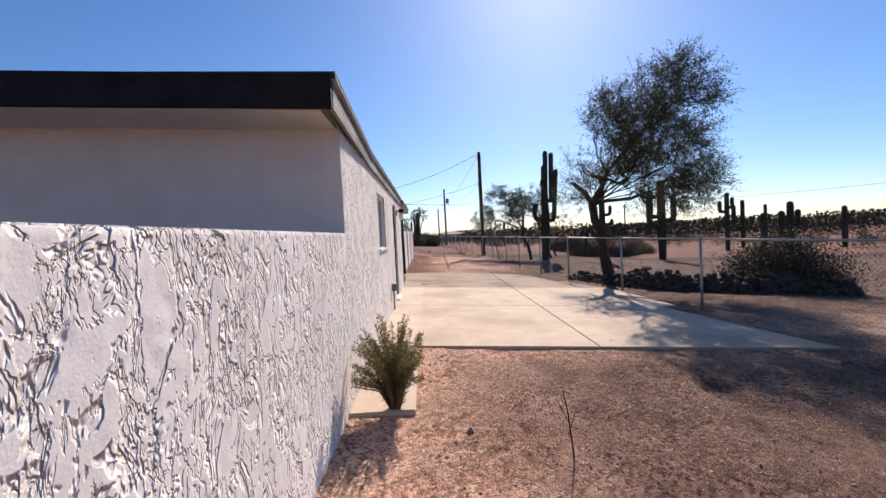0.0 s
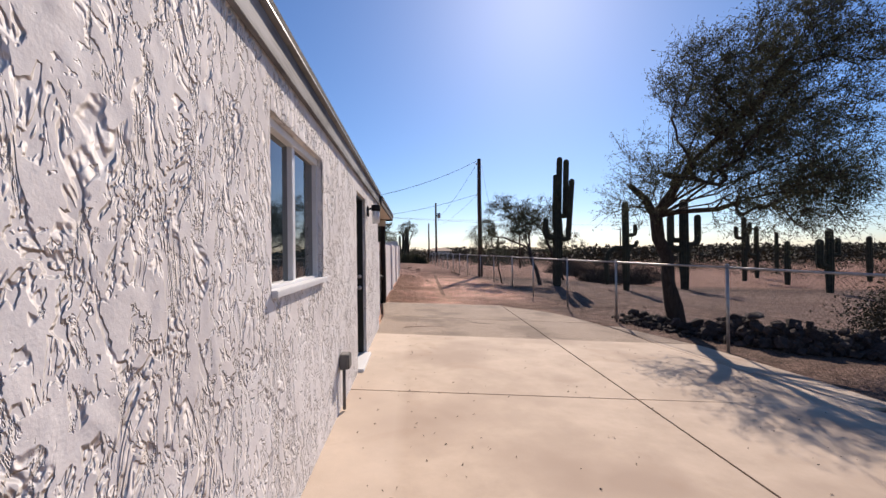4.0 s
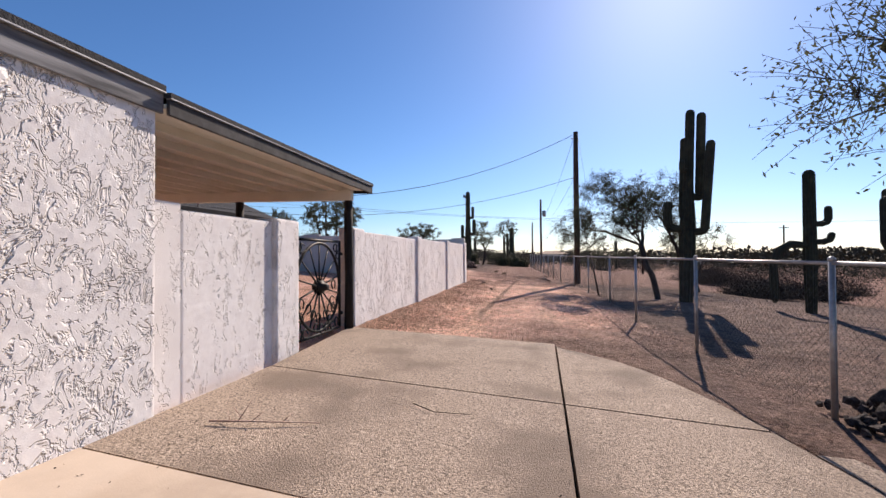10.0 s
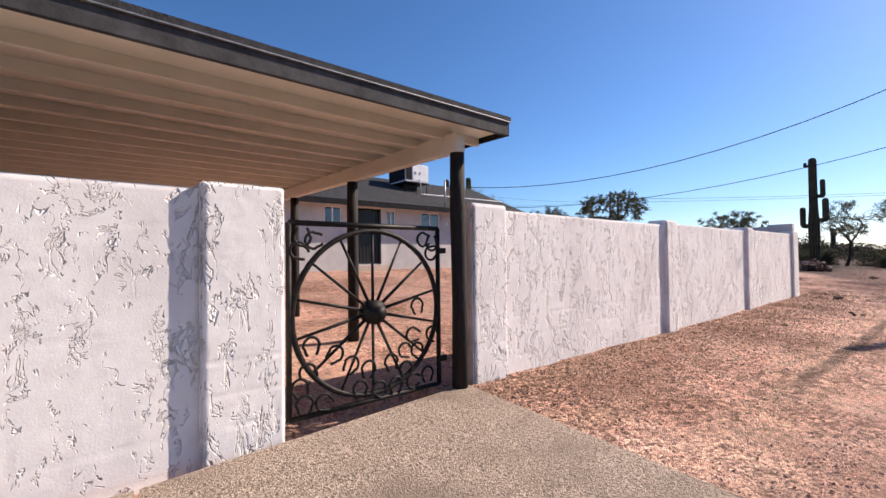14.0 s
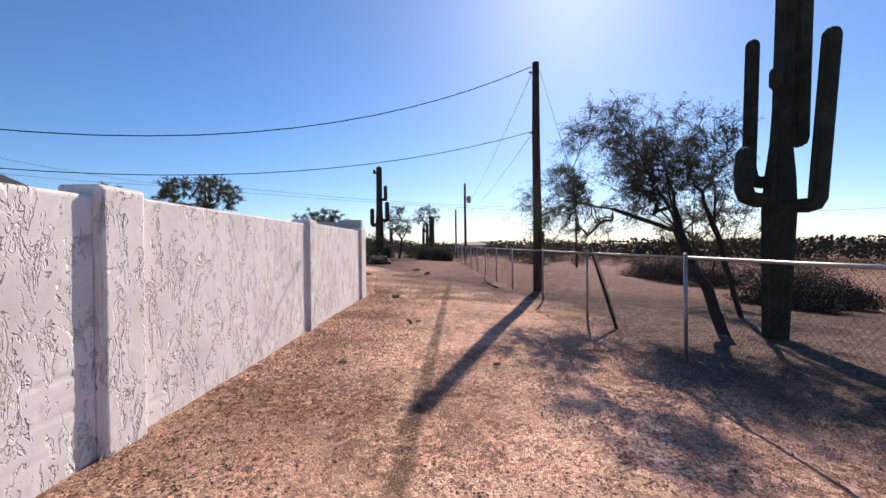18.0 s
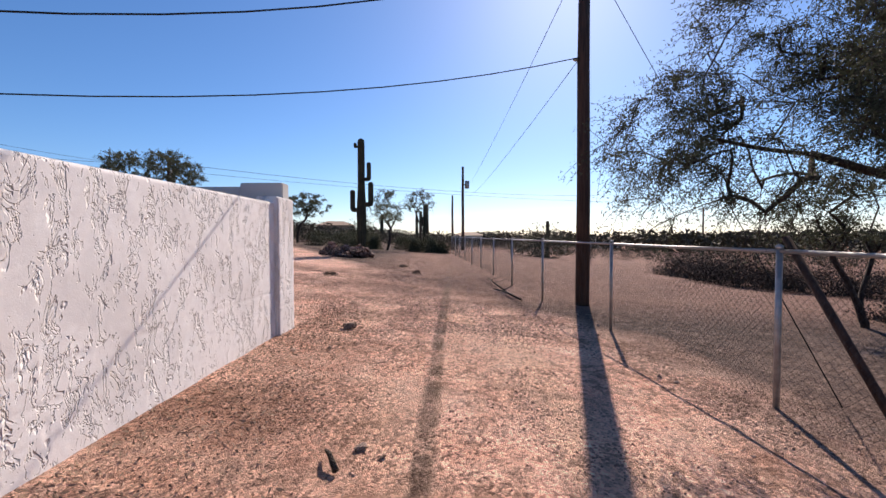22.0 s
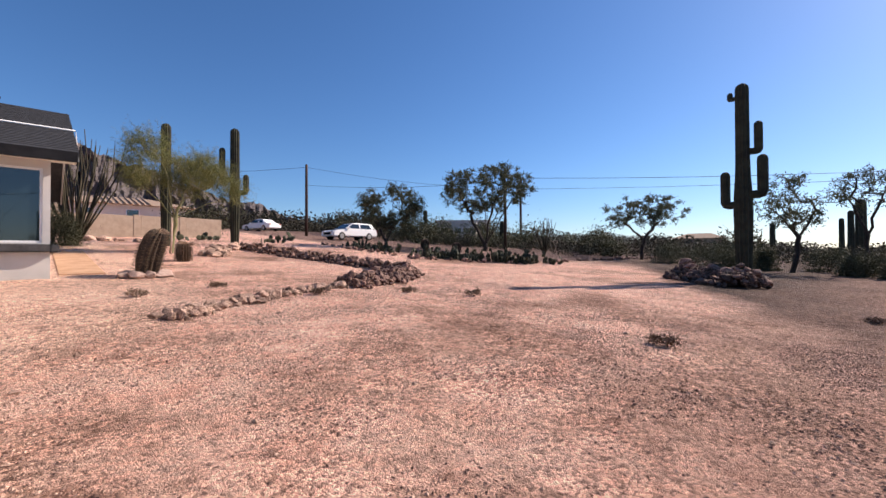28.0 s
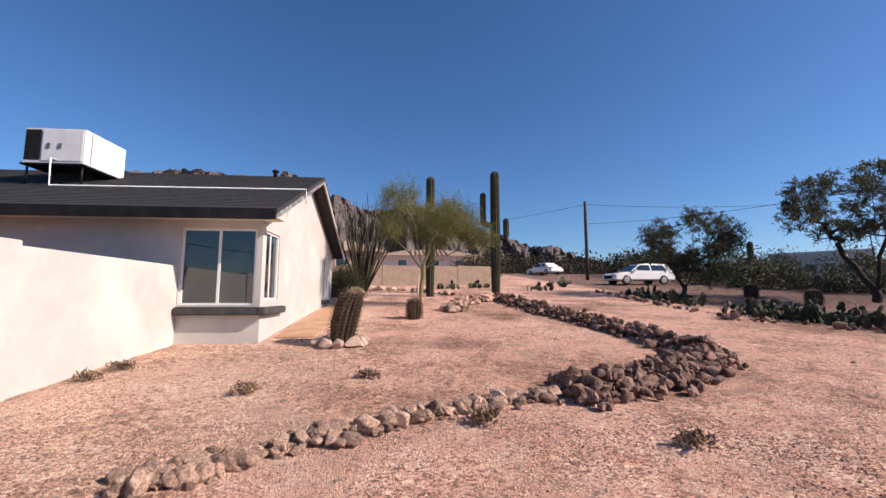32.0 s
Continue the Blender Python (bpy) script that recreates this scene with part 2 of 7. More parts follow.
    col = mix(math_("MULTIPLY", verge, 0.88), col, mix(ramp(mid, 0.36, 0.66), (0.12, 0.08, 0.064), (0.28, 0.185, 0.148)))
    # smooth raked apron before the house
    apron = ramp(math_("MULTIPLY", math_("SUBTRACT", -5.15, math_("ADD", math_("ADD", sep.outputs[0], math_("MULTIPLY", math_("SUBTRACT", sep.outputs[1], 30.8), 0.77)), math_("MULTIPLY", wob, 0.15))), 2.0), 0.0, 1.0)
    apron = math_("MULTIPLY", apron, math_("MULTIPLY", ramp(math_("SUBTRACT", 33.6, math_("ADD", sep.outputs[1], math_("MULTIPLY", wob, 0.3))), 0.0, 1.0), ramp(math_("SUBTRACT", sep.outputs[1], 29.0), 0.0, 1.0)))
    col = mix(math_("MULTIPLY", apron, 0.65), col, (1.0, 0.69, 0.53))
    # scuffed patches and drifts of darker gravel
    drift = N.new("ShaderNodeTexNoise")
    drift.inputs["Scale"].default_value, drift.inputs["Detail"].default_value, drift.inputs["Roughness"].default_value, drift.inputs["Distortion"].default_value = 0.85, 7, 0.68, 0.8
    L.new(geo.outputs["Position"], drift.inputs[0])
    col = mix(math_("MULTIPLY", ramp(drift.outputs[0], 0.52, 0.60), 0.38), col, mix(1.0, col, (0.52, 0.46, 0.43), "MULTIPLY"))
    col = mix(math_("MULTIPLY", ramp(drift.outputs[0], 0.47, 0.38), 0.45), col, mix(1.0, col, (1.22, 1.22, 1.24), "MULTIPLY"))
    # turned dark soil before the concrete
    south = math_("MULTIPLY", math_("SUBTRACT", math_("ADD", 7.2, math_("MULTIPLY", wob, 0.4)), sep.outputs[1]), 0.6)
    side = math_("MULTIPLY", math_("ADD", math_("ADD", sep.outputs[0], math_("MULTIPLY", wob, 0.3)), 0.2), 0.7)
    col = mix(math_("MULTIPLY", math_("MULTIPLY", ramp(south, 0.0, 1.0), ramp(side, 0.0, 1.0)), 0.86), col, mix(ramp(mid, 0.36, 0.66), (0.10, 0.062, 0.048), (0.25, 0.155, 0.12)))
    # brown litter stain along the yard wall, narrow wheel rut in the track
    foot = math_("MULTIPLY", math_("SUBTRACT", math_("ADD", 0.75, math_("MULTIPLY", wob, 0.35)), sep.outputs[0]), 1.3)
    span = math_("MULTIPLY", ramp(math_("SUBTRACT", sep.outputs[1], 17.0), 0.0, 1.0), ramp(math_("SUBTRACT", 30.0, sep.outputs[1]), 0.0, 1.0))
    col = mix(math_("MULTIPLY", math_("MULTIPLY", ramp(foot, 0.0, 1.0), span), 0.36), col, (0.25, 0.125, 0.08))
    # the rut has no relief; a darker colour band stands for its hollow
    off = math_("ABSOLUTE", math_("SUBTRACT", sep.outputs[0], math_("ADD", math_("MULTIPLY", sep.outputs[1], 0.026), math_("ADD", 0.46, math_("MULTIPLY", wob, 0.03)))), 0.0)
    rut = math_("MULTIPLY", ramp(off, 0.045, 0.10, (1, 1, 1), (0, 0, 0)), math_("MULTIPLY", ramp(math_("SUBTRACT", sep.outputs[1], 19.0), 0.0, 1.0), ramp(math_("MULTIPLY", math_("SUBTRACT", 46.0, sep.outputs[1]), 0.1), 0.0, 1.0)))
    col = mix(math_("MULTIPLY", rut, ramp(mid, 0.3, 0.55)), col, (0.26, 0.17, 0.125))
    # speckle: dark cells put pebble shadows and soil gaps into the colour
    vor = N.new("ShaderNodeTexVoronoi")
    vor.inputs["Scale"].default_value = 46
    L.new(geo.outputs["Position"], vor.inputs["Vector"])
    bw = N.new("ShaderNodeRGBToBW")
    L.new(vor.outputs["Color"], bw.inputs[0])
    col = mix(ramp(tex(0.9, 3), 0.38, 0.62, (0.3, 0.3, 0.3), (1, 1, 1)), col, ramp(bw.outputs[0], 0.12, 0.8, (0.30, 0.265, 0.255), (1.75, 1.73, 1.71)), "MULTIPLY")
    clod = N.new("ShaderNodeTexVoronoi")
    clod.inputs["Scale"].default_value = 15
    L.new(geo.outputs["Position"], clod.inputs["Vector"])
    cw = N.new("ShaderNodeRGBToBW")
    L.new(clod.outputs["Color"], cw.inputs[0])
    col = mix(ramp(tex(0.7, 3), 0.42, 0.60), col, mix(1.0, col, ramp(cw.outputs[0], 0.15, 0.75, (0.58, 0.53, 0.5), (1.15, 1.13, 1.12)), "MULTIPLY"))
    clump = tex(9, 5, 0.75)
    col = mix(ramp(clump, 0.56, 0.64), col, mix(0.6, col, (0.16, 0.09, 0.065)))
    L.new(col, b.inputs["Base Color"])
    h = math_("ADD", math_("MULTIPLY", math_("SUBTRACT", 1.0, vor.outputs["Distance"]), 0.5), math_("ADD", math_("MULTIPLY", clump, 1.3), tex(140, 3)))
    bp = N.new("ShaderNodeBump")
    bp.inputs["Strength"].default_value, bp.inputs["Distance"].default_value = 1.0, 0.06
    L.new(h, bp.inputs["Height"])
    L.new(bp.outputs[0], b.inputs["Normal"])
    return m


def stucco_material(name, kind):
    """White paint over skip-trowelled relief: sawtooth flakes whose one edge drops sharply."""
    m = mat(name, (0.78, 0.74, 0.72), (0.85, 0.82, 0.80), 9, 0.92, 0, c3=(0.73, 0.69, 0.67), c3_scale=1.3, spec=0.15)
    N, L = m.node_tree.nodes, m.node_tree.links
    b = N["Principled BSDF"]
    geo = N.new("ShaderNodeNewGeometry")
    mp = N.new("ShaderNodeMapping")
    mp.inputs["Scale"].default_value = {"ragged": (1, 1, 0.5), "arcs": (1, 1, 0.8), "sparse": (1, 1, 0.55), "few": (1, 1, 0.75)}[kind]
    L.new(geo.outputs["Position"], mp.inputs[0])
    # notches gather in upright bands over the block joints
    band = N.new("ShaderNodeMapping")
    band.inputs["Scale"].default_value = (1, 1, 1) if kind in ("ragged", "arcs") else (1.3, 1.3, 0.55)
    L.new(geo.outputs["Position"], band.inputs[0])

    def tex(scale, detail, dist, src):
        n = N.new("ShaderNodeTexNoise")
        n.inputs["Scale"].default_value, n.inputs["Detail"].default_value, n.inputs["Distortion"].default_value = scale, detail, dist
        n.inputs["Roughness"].default_value = 0.6
        L.new(src, n.inputs[0])
        return n.outputs[0]

    def op(o, p, q=0.0):
        x = N.new("ShaderNodeMath")
        x.operation = o
        for sock, v in zip(x.inputs, (p, q)):
            if hasattr(v, "links"):
                L.new(v, sock)
            else:
                sock.default_value = v
        return x.outputs[0]

    def step_(src, lo, hi):
        x = N.new("ShaderNodeMapRange")
        x.interpolation_type = "SMOOTHSTEP"
        x.inputs[1].default_value, x.inputs[2].default_value = lo, hi
        L.new(src, x.inputs[0])
        return x.outputs[0]

    def gouge(scale, width, cover, detail, bend):
        """1 on the trowelled plateau, 0 in ragged gouges that follow a noise's contours."""
        n = op("ABSOLUTE", op("SUBTRACT", tex(scale, detail, bend, mp.outputs[0]), 0.5))
        keep = step_(tex(scale * 0.55, 4, 0.4, band.outputs[0]), cover, cover + 0.05)
        return op("SUBTRACT", 1.0, op("MULTIPLY", op("SUBTRACT", 1.0, step_(n, width * 0.3, width)), keep))

    # plan of each finish: gouge scale, width, cover; fine gouges; skipped pits
    g1, w1, c1_, g2, w2_, c2_, thr = {"ragged": (5.2, 0.055, 0.45, 12, 0.06, 0.48, 0.37), "arcs": (5.2, 0.045, 0.44, 10.5, 0.05, 0.48, 0.33), "sparse": (6.5, 0.034, 0.485, 13, 0.042, 0.52, 0.29), "few": (6.5, 0.024, 0.535, 15, 0.036, 0.565, 0.24)}[kind]
    pit = step_(op("ADD", tex(13, 5.0, 0.5, mp.outputs[0]), op("MULTIPLY", op("SUBTRACT", tex(2.3, 3, 0.0, geo.outputs["Position"]), 0.5), 0.35)), thr - 0.02, thr + 0.04)
    h = op("ADD", gouge(g1, w1, c1_, 4.0, 0.9), op("ADD", op("MULTIPLY", gouge(g2, w2_, c2_, 3.0, 0.7), 0.6), op("MULTIPLY", pit, 0.7)))
    depth = {"ragged": 0.018, "arcs": 0.023, "sparse": 0.018, "few": 0.017}[kind]
    f = tex(80, 4, 0.0, geo.outputs["Position"])
    b1, b2 = N.new("ShaderNodeBump"), N.new("ShaderNodeBump")
    b1.inputs["Strength"].default_value, b1.inputs["Distance"].default_value = 1.0, depth
    b2.inputs["Strength"].default_value, b2.inputs["Distance"].default_value = 0.4, 0.003
    L.new(h, b1.inputs["Height"])
    L.new(f, b2.inputs["Height"])
    L.new(b2.outputs[0], b1.inputs["Normal"])
    L.new(b1.outputs[0], b.inputs["Normal"])
    return m


def leaf_material(name, c1, c2, rand, through_light=0.3):
    m = mat(name, c1, c2, 2.5, 0.7, 0, rand=rand, spec=0.2)
    N, L = m.node_tree.nodes, m.node_tree.links
    b, out = N["Principled BSDF"], N["Material Output"]
    tr, mx = N.new("ShaderNodeBsdfTranslucent"), N.new("ShaderNodeMixShader")
    src = b.inputs["Base Color"].links[0].from_socket
    L.new(src, tr.inputs[0])
    mx.inputs[0].default_value = through_light
    L.new(b.outputs[0], mx.inputs[1])
    L.new(tr.outputs[0], mx.inputs[2])
    L.new(mx.outputs[0], out.inputs["Surface"])
    return m


M_ground = ground_material()
M_stucco, M_arcs, M_sparse = stucco_material("ragged_stucco", "ragged"), stucco_material("arc_stucco", "arcs"), stucco_material("yard_stucco", "sparse")
M_few = stucco_material("smooth_yard_stucco", "few")
M_rock = mat("desert_rock", (0.21, 0.12, 0.09), (0.66, 0.45, 0.34), 5, 0.9, 0.8, 18, 0.03, rand=0.5)
M_brown = mat("brown_desert_rock", (0.095, 0.052, 0.043), (0.37, 0.225, 0.17), 6, 0.9, 0.8, 18, 0.03, rand=0.55)
M_pale = mat("pale_pink_rock", (0.36, 0.23, 0.18), (0.58, 0.42, 0.34), 6, 0.9, 0.7, 18, 0.02, rand=0.2)
M_chain = mat("weathered_chain_wire", (0.035, 0.035, 0.037), (0.06, 0.06, 0.062), 12, 0.65, 0, metal=0.2)
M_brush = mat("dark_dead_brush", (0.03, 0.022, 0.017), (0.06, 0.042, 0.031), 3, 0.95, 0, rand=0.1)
M_lava = mat("dark_volcanic_rock", (0.035, 0.026, 0.025), (0.10, 0.075, 0.068), 9, 0.92, 0.9, 25, 0.03, rand=0.4)
M_bark = mat("mesquite_bark", (0.024, 0.018, 0.015), (0.068, 0.051, 0.041), 8, 0.95, 1.0, 25, 0.03, stretch=(3, 3, 0.5))
M_leaf = leaf_material("mesquite_leaf", (0.055, 0.062, 0.037), (0.115, 0.122, 0.073), 0.15, 0.25)
M_leaf_y = leaf_material("palo_verde_leaf", (0.13, 0.14, 0.045), (0.21, 0.21, 0.075), 0.1)
M_leaf_d = leaf_material("creosote_leaf", (0.045, 0.048, 0.028), (0.10, 0.098, 0.054), 0.3, 0.12)
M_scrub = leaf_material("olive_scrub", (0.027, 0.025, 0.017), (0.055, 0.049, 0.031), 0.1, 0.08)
M_dry = mat("dry_brush", (0.17, 0.11, 0.075), (0.30, 0.20, 0.14), 3, 0.9, 0, rand=0.2)
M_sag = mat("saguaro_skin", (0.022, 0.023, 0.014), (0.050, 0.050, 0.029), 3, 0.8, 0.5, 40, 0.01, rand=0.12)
M_pole = mat("creosoted_pole", (0.035, 0.02, 0.015), (0.085, 0.05, 0.036), 6, 0.85, 0.7, 18, 0.01, stretch=(4, 4, 0.3))
M_wire = mat("black_cable", (0.008, 0.008, 0.009), (0.014, 0.014, 0.015), 5, 0.6, 0)
M_glass = plain_glass("window_glass", (0.012, 0.02, 0.024))
M_frame = mat("white_vinyl", (0.72, 0.72, 0.72), (0.78, 0.78, 0.78), 3, 0.4, 0.05, 30, 0.002)
M_blackdoor = mat("black_door_paint", (0.008, 0.009, 0.008), (0.013, 0.014, 0.013), 3, 0.38, 0.1, 40, 0.002, spec=0.5)
M_mount = mat("mountain_rock", (0.07, 0.058, 0.062), (0.14, 0.115, 0.11), 0.02, 0.95, 1.0, 0.06, 12)


# ---- mesh helpers ----
def mesh_from(name, verts, faces, material, smooth=False):
    me = bpy.data.meshes.new(name)
    me.from_pydata([tuple(v) for v in verts], [], [tuple(f) for f in faces])
    me.materials.append(material)
    if smooth:
        me.polygons.foreach_set("use_smooth", [True] * len(me.polygons))
    me.update()
    return me


def part(name, bm, material=None, parent=None, label=""):
    """Link a bmesh (or a mesh) as one object under a thing or a part."""
    if isinstance(bm, bmesh.types.BMesh):
        me = bpy.data.meshes.new(name)
        bm.to_mesh(me)
        bm.free()
        me.materials.append(material)
    else:
        me = bm
    ob = new(name, me)
    if parent:
        ob.parent = parent
    if label:
        ob["label"] = label
    return ob


def thing(name, loc=(0, 0, 0), rz=0.0, label="", category="", group="", kind=""):
    e = new(name)
    e.matrix_world = pose(loc[0], loc[1], loc[2], 0, 0, rz)
    e.empty_display_size = 0.1
    return tagged(e, label, category, group, kind)


def box(lo, hi, bevel=0.0, segments=2):
    bm = bmesh.new()
    bmesh.ops.create_cube(bm, size=1.0)
    for v in bm.verts:
        v.co = Vector([lo[i] + (v.co[i] + 0.5) * (hi[i] - lo[i]) for i in range(3)])
    if bevel:
        bmesh.ops.bevel(bm, geom=list(bm.edges), offset=bevel, segments=segments, affect="EDGES")
    return bm


def boxes(*specs):
    bm = bmesh.new()
    for lo, hi in specs:
        r = bmesh.ops.create_cube(bm, size=1.0)
        for v in r["verts"]:
            v.co = Vector([lo[i] + (v.co[i] + 0.5) * (hi[i] - lo[i]) for i in range(3)])
    return bm


def tube_data(points, radii, sides=6, cap=True):
    """Verts and faces of a tube along points with a radius at each."""
    pts = [Vector(p) for p in points]
    if not hasattr(radii, "__len__"):
        radii = [radii] * len(pts)
    V, F = [], []
    up = Vector((0.13, 0.21, 0.97))
    for i, p in enumerate(pts):
        d = (pts[min(i + 1, len(pts) - 1)] - pts[max(i - 1, 0)])
        d = d.normalized() if d.length > 1e-9 else Vector((0, 0, 1))
        a = d.cross(up)
        if a.length < 0.05:
            a = d.cross(Vector((1, 0, 0)))
        a.normalize()
        b = a.cross(d)
        up = b
        for k in range(sides):
            th = 2 * math.pi * k / sides
            V.append(p + (a * math.cos(th) + b * math.sin(th)) * radii[i])
    for i in range(len(pts) - 1):
        for k in range(sides):
            F.append((i * sides + k, i * sides + (k + 1) % sides, (i + 1) * sides + (k + 1) % sides, (i + 1) * sides + k))
    if cap:
        F.append(tuple(range(sides))[::-1])
        F.append(tuple((len(pts) - 1) * sides + k for k in range(sides)))
    return V, F


def tube(name, points, radii, material, parent=None, sides=6, label="", smooth=True):
    V, F = tube_data(points, radii, sides)
    return part(name, mesh_from(name, V, F, material, smooth), None, parent, label)


def joined(chunks):
    V, F = [], []
    for v, f in chunks:
        n = len(V)
        V += list(v)
        F += [tuple(i + n for i in q) for q in f]
    return V, F


# ---- ground height ----
def gz(x, y=0.0):
    if x > 9:
        return -0.31 - 0.09 * min(x - 9, 8) - 0.03 * max(0.0, min(x - 17, 17))
    if x > -1:
        return 0.14 - 0.05 * x
    if x > -12:
        return 0.19 + 0.062 * (-1 - x)
    if x > -60:
        return 0.872 + 0.085 * (-12 - x)
    return 4.95 + 0.03 * min(-60 - x, 600)


def hash_noise(x, y, seed=0):
    """Smooth value noise on numpy arrays, 0 to 1."""
    xi, yi = np.floor(x).astype(np.int64), np.floor(y).astype(np.int64)
    fx, fy = x - xi, y - yi
    fx, fy = fx * fx * (3 - 2 * fx), fy * fy * (3 - 2 * fy)

    def h(a, b):
        n = (a * 374761393 + b * 668265263 + seed * 974711) & 0x7FFFFFFF
        n = ((n ^ (n >> 13)) * 1274126177) & 0x7FFFFFFF
        return ((n ^ (n >> 16)) & 0xFFFF) / 65535.0

    return (h(xi, yi) * (1 - fx) + h(xi + 1, yi) * fx) * (1 - fy) + (h(xi, yi + 1) * (1 - fx) + h(xi + 1, yi + 1) * fx) * fy


def fbm(x, y, octaves=4, seed=0, gain=0.5):
    s, a, tot = 0, 1.0, 0.0
    for o in range(octaves):
        s = s + a * hash_noise(x * 2 ** o + 17.3 * o, y * 2 ** o - 9.1 * o, seed + o)
        tot += a
        a *= gain
    return s / tot


def np_mesh(name, V, F, material, smooth=False):
    """A mesh from arrays: vertices (n, 3) and polygons (m, k)."""
    V, F = np.asarray(V, dtype=np.float64), np.asarray(F, dtype=np.int32)
    k = F.shape[1]
    me = bpy.data.meshes.new(name)
    me.vertices.add(len(V))
    me.vertices.foreach_set("co", V.ravel())
    me.loops.add(F.size)
    me.loops.foreach_set("vertex_index", F.ravel())
    me.polygons.add(len(F))
    me.polygons.foreach_set("loop_start", (np.arange(len(F)) * k).astype(np.int32))
    me.polygons.foreach_set("loop_total", np.full(len(F), k, dtype=np.int32))
    me.polygons.foreach_set("use_smooth", np.full(len(F), smooth))
    me.materials.append(material)
    me.update(calc_edges=True)
    return me


def grid_mesh(name, xs, ys, zfun, material, smooth=True):
    X, Y = np.meshgrid(xs, ys)
    Z = zfun(X, Y)
    nx, ny = len(xs), len(ys)
    V = np.stack([X.ravel(), Y.ravel(), Z.ravel()], 1)
    i = np.arange((ny - 1) * (nx - 1))
    a = (i // (nx - 1)) * nx + i % (nx - 1)
    F = np.stack([a, a + 1, a + nx + 1, a + nx], 1)
    return np_mesh(name, V, F, material, smooth)


GZ = np.vectorize(gz)
SLAB_EDGE = [(5.15, 6.25), (4.75, 8.6), (4.35, 10.6), (4.1, 12.2), (4.08, 13.6), (3.9, 14.5), (3.78, 15.0), (3.58, 15.55), (3.38, 15.98), (3.12, 16.33), (2.76, 16.64), (2.38, 16.9)]


def slab_right(y):
    for (x0, y0), (x1, y1) in zip(SLAB_EDGE, SLAB_EDGE[1:]):
        if y0 <= y <= y1:
            return x0 + (x1 - x0) * (y - y0) / (y1 - y0)
    return 0.0


HOLLOWS = [(0.68, 4.62, 0.10, 0.06), (0.72, 4.17, 0.12, 0.07), (1.92, 5.33, 0.12, 0.05), (0.56, 3.74, 0.08, 0.04), (2.3, 5.45, 0.2, 0.05), (2.7, 5.1, 0.15, 0.05), (-2.62, 33.6, 0.22, 0.04), (-2.1, 32.9, 0.25, 0.045), (-3.7, 31.7, 0.16, 0.04), (-2.4, 34.4, 0.3, 0.03), (0.0, 16.2, 0.2, 0.02)]


def ground_z(X, Y):
    Z = GZ(X, Y) + 0.05 * (fbm(X * 0.35, Y * 0.35, 3, 3) - 0.5) + 0.03 * (fbm(X * 2.1, Y * 2.1, 3, 7) - 0.5)
    # clods and scuffed hollows
    rough_ = np.clip((fbm(X * 0.8, Y * 0.8, 2, 61) - 0.36) / 0.25, 0.25, 1)
    Z = Z + rough_ * (0.026 * (fbm(X * 4.2, Y * 4.2, 2, 21) - 0.5) + 0.05 * np.clip(fbm(X * 5.5, Y * 5.5, 2, 33) - 0.62, 0, 1))
    for hx, hy, hr, hd in HOLLOWS:
        q = ((X - hx) ** 2 + (Y - hy) ** 2) / hr ** 2
        Z = Z - hd * np.exp(-q) + 0.35 * hd * np.exp(-(np.sqrt(q) - 1.7) ** 2 * 3)
    edge_ = np.interp(Y, [e[1] for e in SLAB_EDGE], [e[0] for e in SLAB_EDGE])
    edge_ = np.where((Y > 9.6) & (Y < 14.2), np.minimum(5.0, 4.12 + (14.4 - Y) * 0.33), edge_)
    under = (X > -1.2) & (X < edge_ - 0.1) & (Y > 6.78 - 0.07 * (X + 0.7)) & (Y < 16.75)
    return np.where(under, Z - 0.09, Z)


def axis(a, b, step, far, ratio=1.25):
    core = list(np.arange(a, b + 1e-6, step))
    lo, hi, s = [], [], step
    p, q = core[0], core[-1]
    while q < far:
        s *= ratio
        p, q = p - s, q + s
        lo.append(p)
        hi.append(q)
    return np.array(lo[::-1] + core + hi)


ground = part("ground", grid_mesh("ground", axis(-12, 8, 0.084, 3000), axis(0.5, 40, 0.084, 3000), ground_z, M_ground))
tagged(ground, "reddish tan desert dirt and fine gravel ground", "ground", kind="structure")

# ---- concrete driveway: panels with open joints ----
driveway = thing("driveway", (0, 0, 0), 0, "pale concrete driveway of jointed panels, rear part exposed aggregate", "driveway", kind="structure")


def slab_panel(outline, top, material):
    bm = bmesh.new()
    vs = [bm.verts.new((x, y, gz(x) + top)) for x, y in outline]
    f = bm.faces.new(vs)
    r = bmesh.ops.extrude_face_region(bm, geom=[f])
    for v in r["geom"]:
        if isinstance(v, bmesh.types.BMVert):
            v.co.z -= 0.14
    bmesh.ops.recalc_face_normals(bm, faces=bm.faces)
    return part("concrete_panel", bm, material, driveway)


J = 0.011
YR = [6.58, 9.73, 12.68, 14.66, 17.1]
XJ = 2.27


def askew(y, x):
    """The cross joints run slightly askew to the wall."""
    return y - 0.062 * (x + 0.7) if y < 16 else y


def middle(y):
    return XJ + 0.024 * (y - 11)


def edge_run(y0, y1):
    """The inner right-hand joint between two cross joints, from low to high y."""
    p0 = askew(y0, slab_right(max(askew(y0, 4.3), 6.26)))
    p1 = min(askew(y1, 4.1), 16.88)
    return [(slab_right(max(y, 6.26)), y) for y in [p0] + [y for _, y in SLAB_EDGE if p0 + 0.1 < y < p1 - 0.1] + [p1]]


